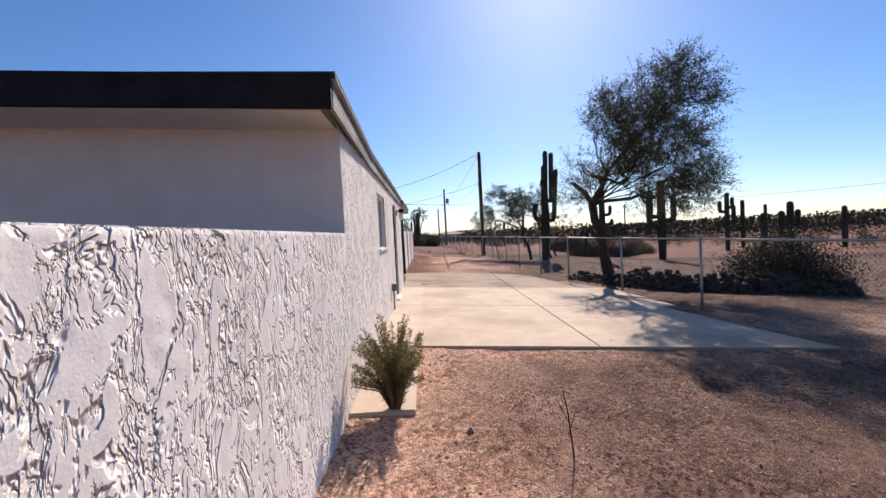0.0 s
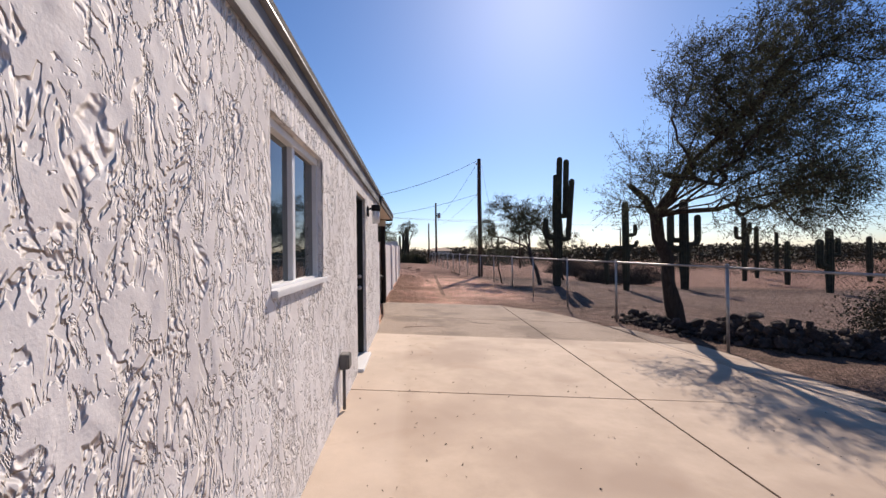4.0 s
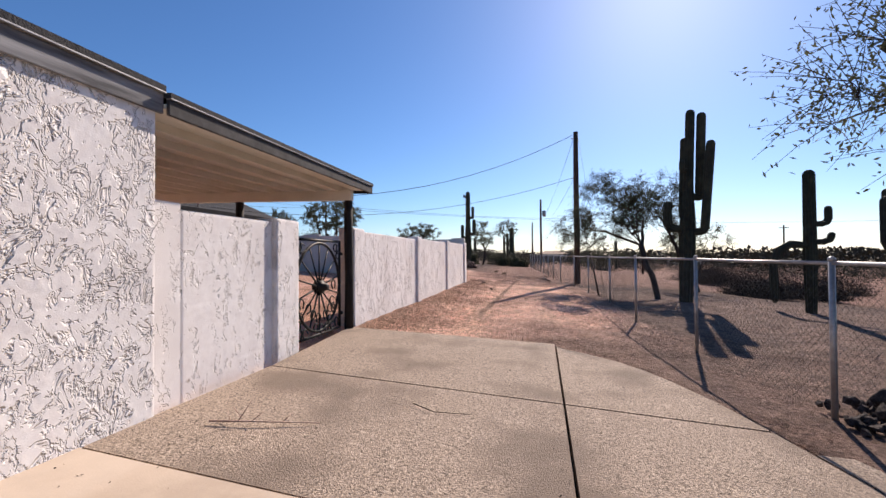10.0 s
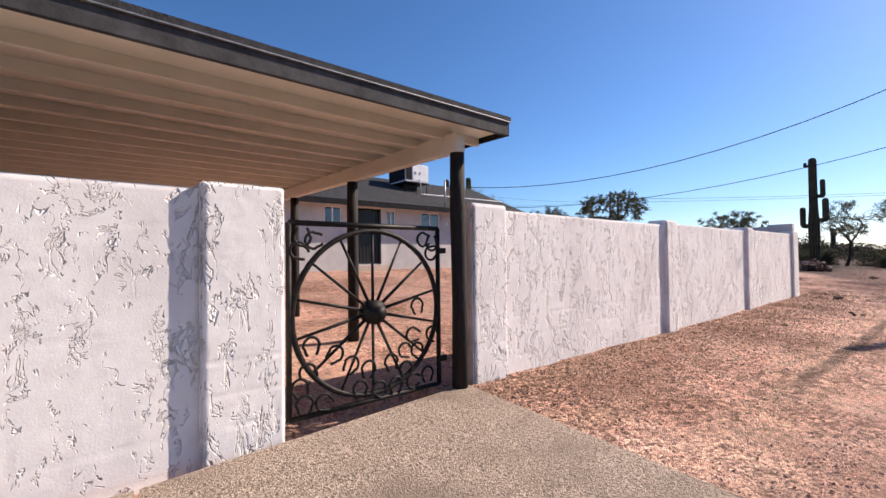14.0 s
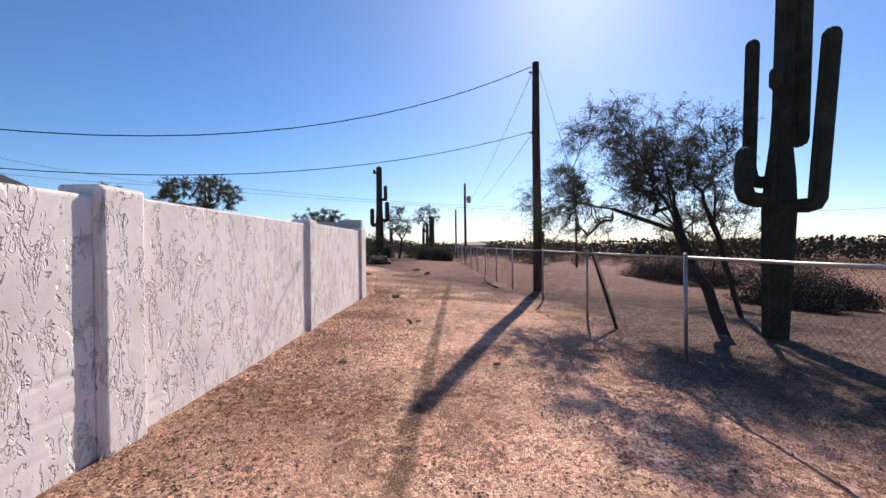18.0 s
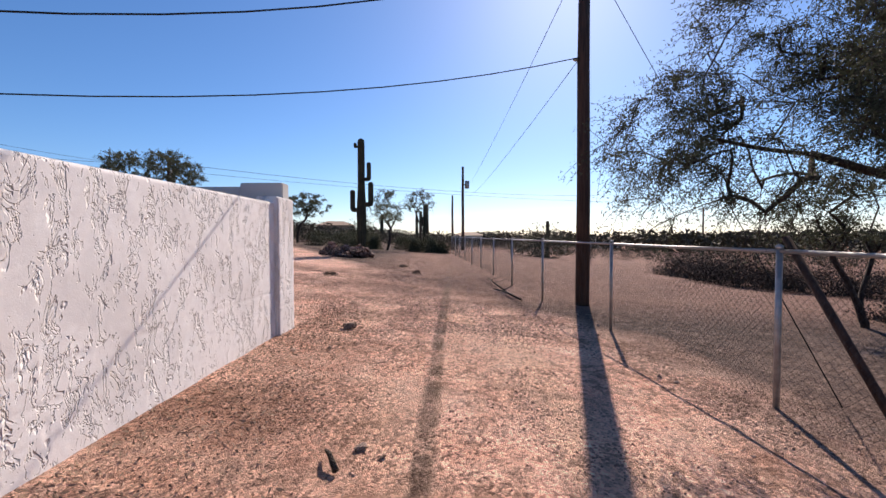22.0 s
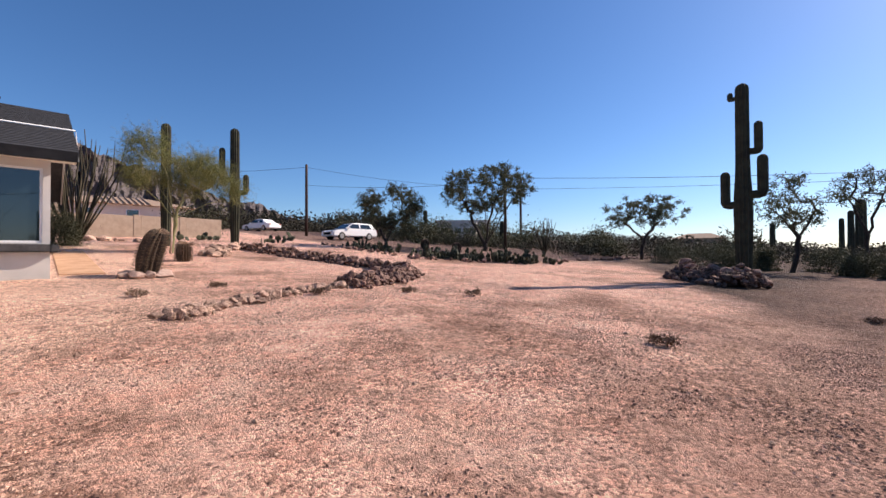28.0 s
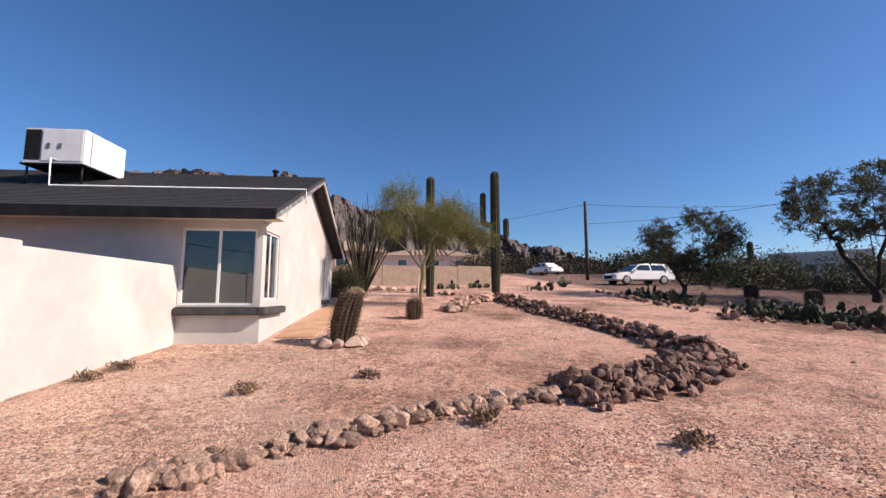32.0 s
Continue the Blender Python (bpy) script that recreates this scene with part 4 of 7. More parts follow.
def arm_path(r0, az, z, out, h, r, lean=0.0):
    c, s = math.cos(radians(az)), math.sin(radians(az))
    prof = [(r0 * 0.3, 0), (r0 + out * 0.45, 0.02 * out), (r0 + out * 0.85, out * 0.18), (r0 + out, out * 0.55)]
    k = 5
    prof += [(r0 + out + lean * i / k * h, out * 0.55 + (h - out * 0.55) * i / k) for i in range(1, k + 1)]
    R = [r * 0.8, r * 0.92, r] + [r] * (len(prof) - 3)
    e = prof[-1]
    for a in (30, 58, 80):
        prof.append((e[0], e[1] + r * math.sin(radians(a))))
        R.append(r * math.cos(radians(a)))
    return [(p * c, p * s, z + q) for p, q in prof], R


def saguaro(x, y, h, r, arms=(), bend=0.0, label="tall saguaro cactus with upright arms standing in the dirt", z=None, group="saguaros", ribs=14, taper=0.12, tilt=0.0):
    e = thing("saguaro", (x, y, (gz(x) if z is None else z) - 0.04), 0, label, "cactus", group)
    e.matrix_world = pose(x, y, (gz(x) if z is None else z) - 0.04, 0, tilt, 0)
    P, R = column(h, r, bend, 11, taper)
    V, F = ribbed(P, R, ribs)
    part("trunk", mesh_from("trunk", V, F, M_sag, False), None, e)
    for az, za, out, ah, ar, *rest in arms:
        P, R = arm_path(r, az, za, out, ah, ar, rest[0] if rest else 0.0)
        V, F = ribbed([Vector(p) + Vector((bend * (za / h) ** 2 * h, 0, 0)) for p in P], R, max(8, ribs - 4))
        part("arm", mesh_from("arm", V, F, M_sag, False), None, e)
    return e


def bush(x, y, w, h, leaves, rng, m_leaf, label, name="shrub", category="shrub", leaf=0.05, stems=9, group="", z=None, depth=None):
    """A rounded shrub of thin stems and many small leaves."""
    e = thing(name, (x, y, gz(x) if z is None else z), rng.uniform(0, 360) if depth is None else 0, label, category, group)
    d = depth or w
    rs = np.random.RandomState(rng.randrange(10 ** 6))
    ch, tips = [], []
    for k in range(stems):
        a = 2 * math.pi * (k + rng.random()) / stems
        rr = rng.uniform(0.25, 0.85)
        tip = Vector((math.cos(a) * w * 0.5 * rr, math.sin(a) * d * 0.5 * rr, h * rng.uniform(0.6, 0.95)))
        ch.append(tube_data([(0, 0, -0.03), tip * 0.35 + Vector((0, 0, h * 0.1)), tip], [min(0.016, 0.008 * w), min(0.01, 0.005 * w), 0.002], 4, False))
        tips.append(tip)
    V, F = joined(ch)
    tagged(part("woody_base", mesh_from("woody_base", V, F, M_bark), None, e), kind="stuff")
    n = leaves
    lump = rs.normal(size=(max(14, int(n / 160)), 3))
    lump /= np.linalg.norm(lump, axis=1)[:, None]
    lump[:, 2] = np.abs(lump[:, 2])
    lump *= rs.uniform(0.55, 0.95, len(lump))[:, None]
    C = lump[rs.randint(len(lump), size=n)] + rs.normal(size=(n, 3)) * 0.17
    C = C * np.array([w * 0.5, d * 0.5, h * 0.9])
    C[:, 2] = np.maximum(C[:, 2], 0.03 + 0.05 * rs.rand(n))
    dr = rs.normal(size=(n, 3))
    dr[:, 2] += 0.4
    dr /= np.linalg.norm(dr, axis=1)[:, None]
    s = np.cross(dr, rs.normal(size=(n, 3)))
    s /= np.linalg.norm(s, axis=1)[:, None]
    ln = (leaf * rs.uniform(0.6, 1.5, n))[:, None]
    V = np.stack([C, C + dr * ln * 0.5 + s * ln * 0.17, C + dr * ln, C + dr * ln * 0.5 - s * ln * 0.17], 1).reshape(-1, 3)
    part("foliage", np_mesh("foliage", V, np.arange(4 * n).reshape(n, 4), m_leaf), None, e)
    return e


rng = random.Random(4)
M_pv = mat("palo_verde_bark", (0.14, 0.14, 0.06), (0.26, 0.24, 0.12), 6, 0.8, 0.4, 30, 0.01, stretch=(3, 3, 0.5))
M_weed = leaf_material("dry_weed_leaf", (0.13, 0.115, 0.035), (0.24, 0.20, 0.075), 0.1)
# mesquite by the fence
branch_tree((6.0, 14.65, gz(6) + 0.02), (-0.6, -0.2, 2.45), [(-0.8, -0.4, 3.4), (-0.6, -0.9, 4.7), (-0.2, -1.2, 5.7), (0.5, -1.8, 5.9), (1.1, -2.1, 5.4), (1.7, -1.6, 4.7), (2.1, -2.0, 3.9), (2.2, -1.4, 3.2), (1.5, -3.1, 4.5), (1.0, -3.3, 3.6), (1.8, -2.5, 2.8), (0.3, -2.9, 5.0), (1.5, -0.8, 3.0)],
            (0.5, -1.7, 4.45), (1.75, 2.1, 2.05), 740, 84000, rng, 0.14, leaf_len=0.052, leaf_w=0.019, droop=0.14, spray=0.62, hollow=0.12, gap=0.17, taper=0.58,
            skirts=((-1.0, -0.4, 3.5, 0.7, 26), (-0.9, -1.1, 3.2, 0.6, 24), (-1.2, -0.4, 2.7, 0.5, 20), (1.7, -1.9, 2.7, 0.8, 44), (2.1, -1.5, 3.2, 0.6, 25), (1.0, -2.4, 2.6, 0.7, 24), (0.3, -1.7, 2.7, 0.7, 22), (1.1, -1.4, 2.6, 0.7, 26)), flare=2.0, label="large mesquite tree with leaning dark trunk and feathery crown")
stub = part("dead_limb", mesh_from("dead_limb", *tube_data([(5.5, 14.5, 2.15), (5.2, 14.5, 2.7), (4.8, 14.45, 3.02)], [0.10, 0.08, 0.055], 8), M_bark, True))
tagged(stub, "broken dead mesquite limb on the leaning trunk", "branch")
saguaro(7.2, 26.25, 6.72, 0.28, [(180, 2.5, 0.36, 0.8, 0.15), (82, 2.9, 0.72, 2.85, 0.125), (-35, 2.4, 0.24, 2.9, 0.14, 0.04), (8, 3.6, 0.09, 2.75, 0.145, 0.0), (215, 4.5, 0.05, 0.22, 0.10)], taper=0.46, tilt=2.0, label="tall dark saguaro with four upright arms behind the fence")
bent = saguaro(10.4, 25.4, 4.45, 0.19, [(0, 2.75, 0.30, 0.45, 0.10), (0, 2.2, 0.38, 0.2, 0.10)], label="saguaro with one arm drooping to the ground")
V, F = ribbed([(-0.1, 0, 2.1), (-0.5, 0, 2.15), (-0.85, 0, 1.95), (-1.0, 0, 1.5), (-0.98, 0, 0.9), (-0.97, 0, 0.45), (-0.97, 0, 0.33)], [0.11, 0.12, 0.12, 0.12, 0.115, 0.10, 0.04], 9)
part("arm", mesh_from("arm", V, F, M_sag), None, bent)
saguaro(17.3, 31.2, 5.9, 0.32, [(0, 2.9, 0.6, 1.75, 0.2), (180, 2.6, 0.6, 2.0, 0.2), (140, 3.2, 0.4, 1.8, 0.18)], label="stout saguaro with candelabra arms beyond the mesquite")
for x, y, h, r, arms in ((29.5, 41.0, 5.8, 0.24, [(150, 3.9, 0.35, 0.9, 0.18), (0, 4.3, 0.3, 0.8, 0.17)]), (34.8, 45.8, 5.4, 0.24, [(175, 2.4, 0.7, 2.2, 0.22)]), (42.0, 51.3, 5.0, 0.22, []), (25.7, 29.7, 4.1, 0.25, [(180, 1.7, 0.4, 1.5, 0.22), (0, 2.4, 0.3, 0.9, 0.18)]), (40.3, 39.9, 4.1, 0.26, []),
                        (26.3, 23.1, 3.4, 0.2, [(0, 1.7, 0.8, 0.4, 0.16), (180, 1.7, 0.6, 0.35, 0.16)]), (29.8, 37.0, 3.6, 0.24, [])):
    saguaro(x, y, h, r, arms, label="saguaro in the open desert beyond the fence", ribs=10)
saguaro(-3.6, 48.6, 7.05, 0.31, [(186, 2.72, 0.2, 1.05, 0.15), (8, 3.05, 0.24, 1.2, 0.16), (15, 4.55, 0.14, 0.9, 0.13), (190, 6.45, 0.03, 0.15, 0.09)], taper=0.3, label="tall saguaro with short arms on a rock mound")
saguaro(-24.0, 38.5, 6.3, 0.27, [(262, 3.5, 0.33, 1.5, 0.15), (80, 2.85, 0.27, 0.85, 0.15)], label="green saguaro with two raised arms by the rock border")
saguaro(-22.9, 35.2, 5.7, 0.24, [], label="slim saguaro column under the palo verde", ribs=12)
for x, y, h, r in ((-1.4, 86.8, 6.3, 0.48), (-2.0, 84.0, 5.0, 0.27), (-2.7, 86.0, 4.4, 0.24), (14, 75, 4.2, 0.25), (-24.5, 62, 2.6, 0.3), (-8.2, 88, 4.0, 0.3), (-33, 60, 3.4, 0.25)):
    saguaro(x, y, h, r, [], label="plain saguaro column among desert scrub", ribs=10)

# trees behind the fence and further on
branch_tree((6.36, 26.35, gz(6.3)), (-0.3, 0.95, 1.9), [(-0.8, 1.2, 2.7), (-1.4, 1.2, 4.3), (-2.0, 1.7, 3.3), (-0.6, 1.5, 4.2), (-2.5, 2.0, 2.8), (0.1, 2.3, 3.6)], (-1.1, 1.75, 3.5), (1.55, 1.6, 1.35), 340, 72000, rng, 0.10, leaf_len=0.042, leaf_w=0.013, droop=0.4, hollow=0.15, gap=0.10, skirts=((-2.7, 1.9, 2.5, 0.7, 40), (-1.7, 1.4, 2.2, 0.6, 20)), label="slender mesquite tree with arching dark trunk")
branch_tree((8.3, 28.7, gz(8.3)), (-0.8, -0.2, 2.2), [(-1.6, -0.5, 3.6), (-1.0, -0.6, 4.5), (-0.2, -0.2, 3.4)], (-1.05, -0.4, 3.7), (0.8, 0.9, 1.15), 120, 13000, rng, 0.065, leaf_len=0.055, leaf_w=0.015, hollow=0.15, skirts=((-0.4, 0.2, 2.4, 0.6, 20),), label="young mesquite tree with thin open crown")
branch_tree((9.6, 31.9, gz(9.6)), (-0.1, 0.0, 0.3), [(-0.9, 0.2, 2.3), (0.5, 0.3, 2.4)], (-0.1, 0, 2.4), (1.5, 1.4, 0.85), 90, 7000, rng, 0.075, leaf_len=0.07, leaf_w=0.025, label="low spreading mesquite with thin trunks")
branch_tree((-20.2, 54.4, gz(-21.3)), (0.05, 0, 0.35), [(-2.4, 0.3, 3.6), (-1.2, -0.4, 4.6), (0.2, 0.2, 5.2), (1.4, -0.3, 4.8), (2.6, 0.3, 3.9), (1.0, 1.0, 3.8), (-0.6, 0.8, 4.2)], (0.1, 0, 4.4), (3.6, 3.0, 1.8), 330, 36000, rng, 0.17, leaf_len=0.11, leaf_w=0.042, gap=0.08, label="multi-stemmed mesquite tree among prickly pears")
branch_tree((-23.2, 47.6, gz(-23.2)), (0.1, 0.1, 0.4), [(-1.6, -0.3, 2.8), (0.3, 0.6, 3.4), (1.6, 0.9, 2.9), (0.8, 1.6, 3.6), (-0.6, -0.8, 3.4)], (0, 0.5, 2.75), (2.2, 2.4, 1.5), 260, 34000, rng, 0.11, leaf_len=0.09, leaf_w=0.038, gap=0.05, label="bushy low mesquite beside the drive", skirts=((0.6, 1.0, 1.2, 0.8, 24),))
branch_tree((-3.4, 58.4, gz(-3.4)), (0.3, 0, 1.8), [(-0.9, 0, 3.4), (1.2, 0, 3.8)], (0.2, 0, 3.6), (1.8, 1.6, 1.5), 80, 4200, rng, 0.12, leaf_len=0.15, leaf_w=0.05, label="sparse small tree with pale open crown")
branch_tree((-0.8, 60.4, gz(-0.8)), (0.1, 0, 2.0), [(-0.7, 0, 4.2), (0.8, 0, 4.6)], (0, 0, 4.35), (1.35, 1.3, 1.15), 70, 1700, rng, 0.10, leaf_len=0.15, leaf_w=0.05, label="sparse small tree with pale open crown")
branch_tree((-12.4, 62.9, gz(-12.4)), (0.2, 0, 1.5), [(-1.8, 0, 3.2), (1.8, 0, 3.4)], (0, 0, 3.5), (2.9, 2.4, 1.15), 110, 8000, rng, 0.14, leaf_len=0.15, leaf_w=0.06, label="flat-topped mesquite tree with bare lower limbs")
branch_tree((-18.8, 34.6, gz(-18.8)), (0.2, 0.1, 1.3), [(-0.5, -0.9, 3.7), (0.4, -0.6, 4.0), (0.4, 0.7, 3.2), (-0.3, 1.6, 2.9), (0.3, 2.2, 2.4), (0.0, -1.3, 2.9)], (0.0, 0.25, 3.0), (1.6, 1.7, 0.9), 240, 40000, rng, 0.07, leaf_len=0.13, leaf_w=0.011, droop=0.1, hollow=0.1, spray=0.75, gap=0.12, skirts=((0.0, -0.7, 3.85, 0.6, 36), (0.0, 2.0, 2.6, 0.6, 36)), label="yellow-green palo verde tree with wide feathery crown", name="palo_verde_tree", m_leaf=M_leaf_y, m_bark=M_pv)
for x, y, w, h in ((10.5, 62, 6, 3.0), (-6.5, 64, 3.2, 3.0), (33, 17.5, 6, 2.8), (-38, 40, 5, 2.6), (-43, 58, 6, 3.4), (-36, 62, 5, 3.0), (-30, 66, 7, 3.2), (-25, 60, 5, 2.4), (-29, 58, 4.5, 2.0), (-33, 58, 5, 2.6), (-38, 66, 6, 3.2), (-24, 66, 5, 3.0), (-19, 68, 5, 2.6), (-16, 64, 4, 1.8)):
    bush(x, y, w, h, 2600, rng, M_leaf_d, "broad dark-green desert tree far off", "desert_tree", "tree", 0.22)

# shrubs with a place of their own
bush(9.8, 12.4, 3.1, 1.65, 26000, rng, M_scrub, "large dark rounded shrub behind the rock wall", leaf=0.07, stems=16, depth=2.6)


def weed_bush(x, y, w, h, n, rng, label):
    """Upright stalks from one root, each set with small narrow leaves to its tip."""
    e = thing("weed_bush", (x, y, gz(x)), 0, label, "weed")
    rs = np.random.RandomState(5)
    V = []
    for k in range(n):
        a, rr = rng.uniform(0, 6.28), math.sqrt(rng.random())
        tip = Vector((math.cos(a) * w * 0.5 * rr, math.sin(a) * w * 0.5 * rr, h * rng.uniform(0.55, 1.0) * (1.05 - 0.4 * rr)))
        tip.x = min(0.24, max(-0.3, tip.x))
        mid_ = tip * 0.5 + Vector((-tip.x * 0.12, -tip.y * 0.12, h * 0.06))
        tube("stalk", [(0.02 * math.cos(a), 0.02 * math.sin(a), -0.03), mid_, tip], [0.005, 0.0035, 0.0015], M_dry, e, 4)
        m = 230
        u = rs.uniform(0.12, 1.0, m)[:, None]
        A, B, C = np.zeros(3), np.array(mid_), np.array(tip)
        P = (1 - u) ** 2 * A + 2 * u * (1 - u) * (2 * B - 0.5 * C) + u ** 2 * C
        d = rs.normal(size=(m, 3)) + np.array([0, 0, 0.7])
        d /= np.linalg.norm(d, axis=1)[:, None]
        s_ = np.cross(d, rs.normal(size=(m, 3)))
        s_ /= np.linalg.norm(s_, axis=1)[:, None]
        P = P + d * (rs.rand(m, 1) ** 2 * 0.06 * (1.15 - u))
        ln = rs.uniform(0.012, 0.032, (m, 1))
        V.append(np.stack([P, P + d * ln * 0.5 + s_ * ln * 0.14, P + d * ln, P + d * ln * 0.5 - s_ * ln * 0.14], 1).reshape(-1, 3))
    V = np.concatenate(V)
    part("foliage", np_mesh("foliage", V, np.arange(len(V)).reshape(-1, 4), M_weed), None, e)
    return e


weed_bush(-0.30, 4.62, 0.92, 0.88, 110, rng, "yellow-green weedy bush against the stucco wall")
bush(28.0, 15.5, 5.0, 2.0, 13000, rng, M_leaf_d, "dark hedge-like shrub at the lot's edge", leaf=0.12, depth=6)
for x, y, w, h in ((12.2, 32.4, 3.0, 0.75), (15.2, 34.2, 3.2, 0.8), (14.6, 42.6, 4.2, 1.4), (14.9, 46.6, 3.8, 1.3), (17.3, 42.4, 4.2, 1.4), (19.9, 40.8, 4.0, 1.25)):
    bush(x, y, w, h, 15000, rng, M_brush, "low dense tangle of dark dry brush beyond the fence", "dry_brush", "shrub", 0.075, 30)
for x, y, w, h in ((-0.9, 58.6, 1.7, 1.25), (0.3, 58.2, 1.6, 1.2), (1.2, 57.8, 1.3, 0.95), (-4.4, 58.6, 1.2, 1.3), (-2.2, 62.0, 2.6, 1.4), (-6.0, 61, 2.6, 1.3), (-7.2, 60, 3, 1.5), (-9.5, 60, 3, 1.4), (-0.4, 63.5, 2.4, 1.5)):
    bush(x, y, w, h, 8000, rng, M_leaf_d, "rounded olive creosote shrub", leaf=0.075, group="creosote shrubs")
bush(-22.4, 31.4, 2.0, 1.6, 14000, rng, M_leaf_d, "dense dark round shrub by the house corner", leaf=0.07)
for x, y in ((-10.33, 29.97), (-9.72, 29.96), (-7.9, 34.9), (-7.2, 36.6), (-6.2, 37.5), (-9.6, 33.6), (-9.0, 32.2), (0.3, 38.5), (-0.4, 41.0), (-2.2, 36.4)):
    bush(x, y, 0.34, 0.13, 350, rng, M_dry, "small dry tuft of weeds", "weed_tuft", "weed", 0.05, 5, "weed tufts")


# ---- rocks ----
def rock_mesh(seed, squash=0.7, worn=True):
    """An angular broken stone: the hull of a few points, edges slightly worn."""
    r = random.Random(seed * 7 + 1)
    bm = bmesh.new()
    for _ in range(15):
        v = Vector((r.gauss(0, 1), r.gauss(0, 1), r.gauss(0, 1))).normalized() * r.uniform(0.8, 1.15)
        bm.verts.new((v.x, v.y * 0.9, v.z * squash))
    h = bmesh.ops.convex_hull(bm, input=bm.verts)
    bmesh.ops.delete(bm, geom=[g for g in h["geom_interior"] if isinstance(g, bmesh.types.BMVert)], context="VERTS")
    if worn:
        bmesh.ops.bevel(bm, geom=list(bm.edges), offset=0.05, segments=1, affect="EDGES")
    return bm


def rock_set(material, n, squash, worn=True):
    out = []
    for k in range(n):
        bm = rock_mesh(k + 1, squash, worn)
        me = bpy.data.meshes.new("stone")
        bm.to_mesh(me)
        bm.free()
        me.materials.append(material)
        out.append(me)
    return out


ROCKS, LAVA, PALE = rock_set(M_rock, 8, 0.72), rock_set(M_lava, 6, 0.8), rock_set(M_pale, 4, 0.8)
LAVA_CHIPS = rock_set(M_lava, 6, 0.8, False)
BROWN = rock_set(M_brown, 8, 0.72)
CHIPS, BROWN_CHIPS = rock_set(M_rock, 8, 0.75, False), rock_set(M_brown, 8, 0.75, False)


def stones_along(parent, line, count, width, size, meshes, rng, heap=0.0):
    """Scatter stones along a line; heap piles a second and third layer in its middle."""
    seg = [(Vector((*a, 0)), Vector((*b, 0))) for a, b in zip(line, line[1:])]
    L = [(b - a).length for a, b in seg]
    for _ in range(count):
        u = rng.uniform(0, sum(L))
        for (a, b), l in zip(seg, L):
            if u <= l:
                break
            u -= l
        d = (b - a).normalized()
        o = rng.gauss(0, 0.42)
        o = max(-1, min(1, o)) * width * 0.5
        p = a + d * u + Vector((-d.y, d.x, 0)) * o
        s = size * rng.choice((0.45, 0.6, 0.75, 0.9, 1.1, 1.4))
        up = heap * max(0, 1 - abs(o) / (width * 0.5)) * rng.random()
        ob = new("stone", rng.choice(meshes))
        ob.parent = parent
        ob.matrix_world = Matrix.LocRotScale((p.x, p.y, gz(p.x) + s * 0.32 + up), Euler((rng.uniform(-0.5, 0.5), rng.uniform(-0.5, 0.5), rng.uniform(0, 6.3))), (s, s * rng.uniform(0.7, 1.1), s * rng.uniform(0.7, 1.1)))


def rubble(parent, line, count, width, size, meshes, rng, heap):
    """The small uncounted stones packed between the larger ones, joined."""
    seg = [(Vector((*a, 0)), Vector((*b, 0))) for a, b in zip(line, line[1:])]
    ch = []
    for k in range(count):
        a, b = seg[min(len(seg) - 1, int(rng.random() * len(seg)))]
        d = (b - a).normalized()
        o = max(-1, min(1, rng.gauss(0, 0.4))) * width * 0.5
        p = a.lerp(b, rng.random()) + Vector((-d.y, d.x, 0)) * o
        s = size * rng.uniform(0.4, 1.0)
        me = rng.choice(meshes)
        m = Matrix.LocRotScale((p.x, p.y, gz(p.x) + s * 0.3 + heap * max(0, 1 - 2 * abs(o) / width) * rng.random()), Euler((rng.uniform(-1, 1), rng.uniform(-1, 1), rng.uniform(0, 6.3))), (s, s * rng.uniform(0.6, 1.1), s))
        ch.append(([m @ v.co for v in me.vertices], [tuple(f.vertices) for f in me.polygons]))
    V, F = joined(ch)
    return tagged(part("rubble", mesh_from("rubble", V, F, meshes[0].materials[0]), None, parent), kind="stuff")


RB = "rough border of reddish desert stones laid on the dirt"
border = thing("rock_border", (0, 0, 0), 0, RB, "rock border", "rock borders")
stones_along(border, [(-6.7, 32.2), (-7.4, 33.2), (-8.0, 34.2), (-8.5, 35.3), (-8.7, 36.2)], 230, 0.46, 0.092, ROCKS, rng, 0.06)
rubble(border, [(-6.7, 32.2), (-7.4, 33.2), (-8.0, 34.2), (-8.5, 35.3), (-8.7, 36.2)], 160, 0.55, 0.06, CHIPS, rng, 0.04)
border2 = thing("rock_border", (0, 0, 0), 0, "heaped border of reddish stones curving along the drive", "rock border", "rock borders")
stones_along(border2, [(-8.7, 36.2), (-9.0, 37.2), (-9.7, 38.2), (-10.4, 39.2), (-12.2, 39.4), (-14.5, 39.0), (-17.5, 38.5), (-21.5, 38.0)], 300, 0.95, 0.118, BROWN, rng, 0.34)
rubble(border2, [(-8.65, 36.0), (-9.0, 37.2), (-9.7, 38.2), (-10.4, 39.2), (-12.2, 39.4), (-14.5, 39.0), (-17.5, 38.5), (-21.5, 38.0)], 1500, 1.05, 0.115, BROWN_CHIPS, rng, 0.26)
border3 = thing("rock_border", (0, 0, 0), 0, "stone edging round a planted bed", "rock border", "rock borders")
stones_along(border3, [(-21.5, 38.0), (-19.5, 36.2), (-17.0, 35.6)], 70, 0.9, 0.2, ROCKS, rng, 0.2)
stones_along(border3, [(-23.5, 36.5), (-26, 34.5), (-27, 32)], 50, 0.7, 0.16, ROCKS, rng, 0.1)
border4 = thing("rock_border", (0, 0, 0), 0, "dark stone edging along the far side of the drive", "rock border", "rock borders")
stones_along(border4, [(-26, 44.5), (-20, 44.0), (-15.3, 43.7), (-12.6, 46.5), (-12.5, 52.0), (-12.9, 61.5), (-12.7, 68.0)], 200, 0.6, 0.12, BROWN, rng, 0.1)
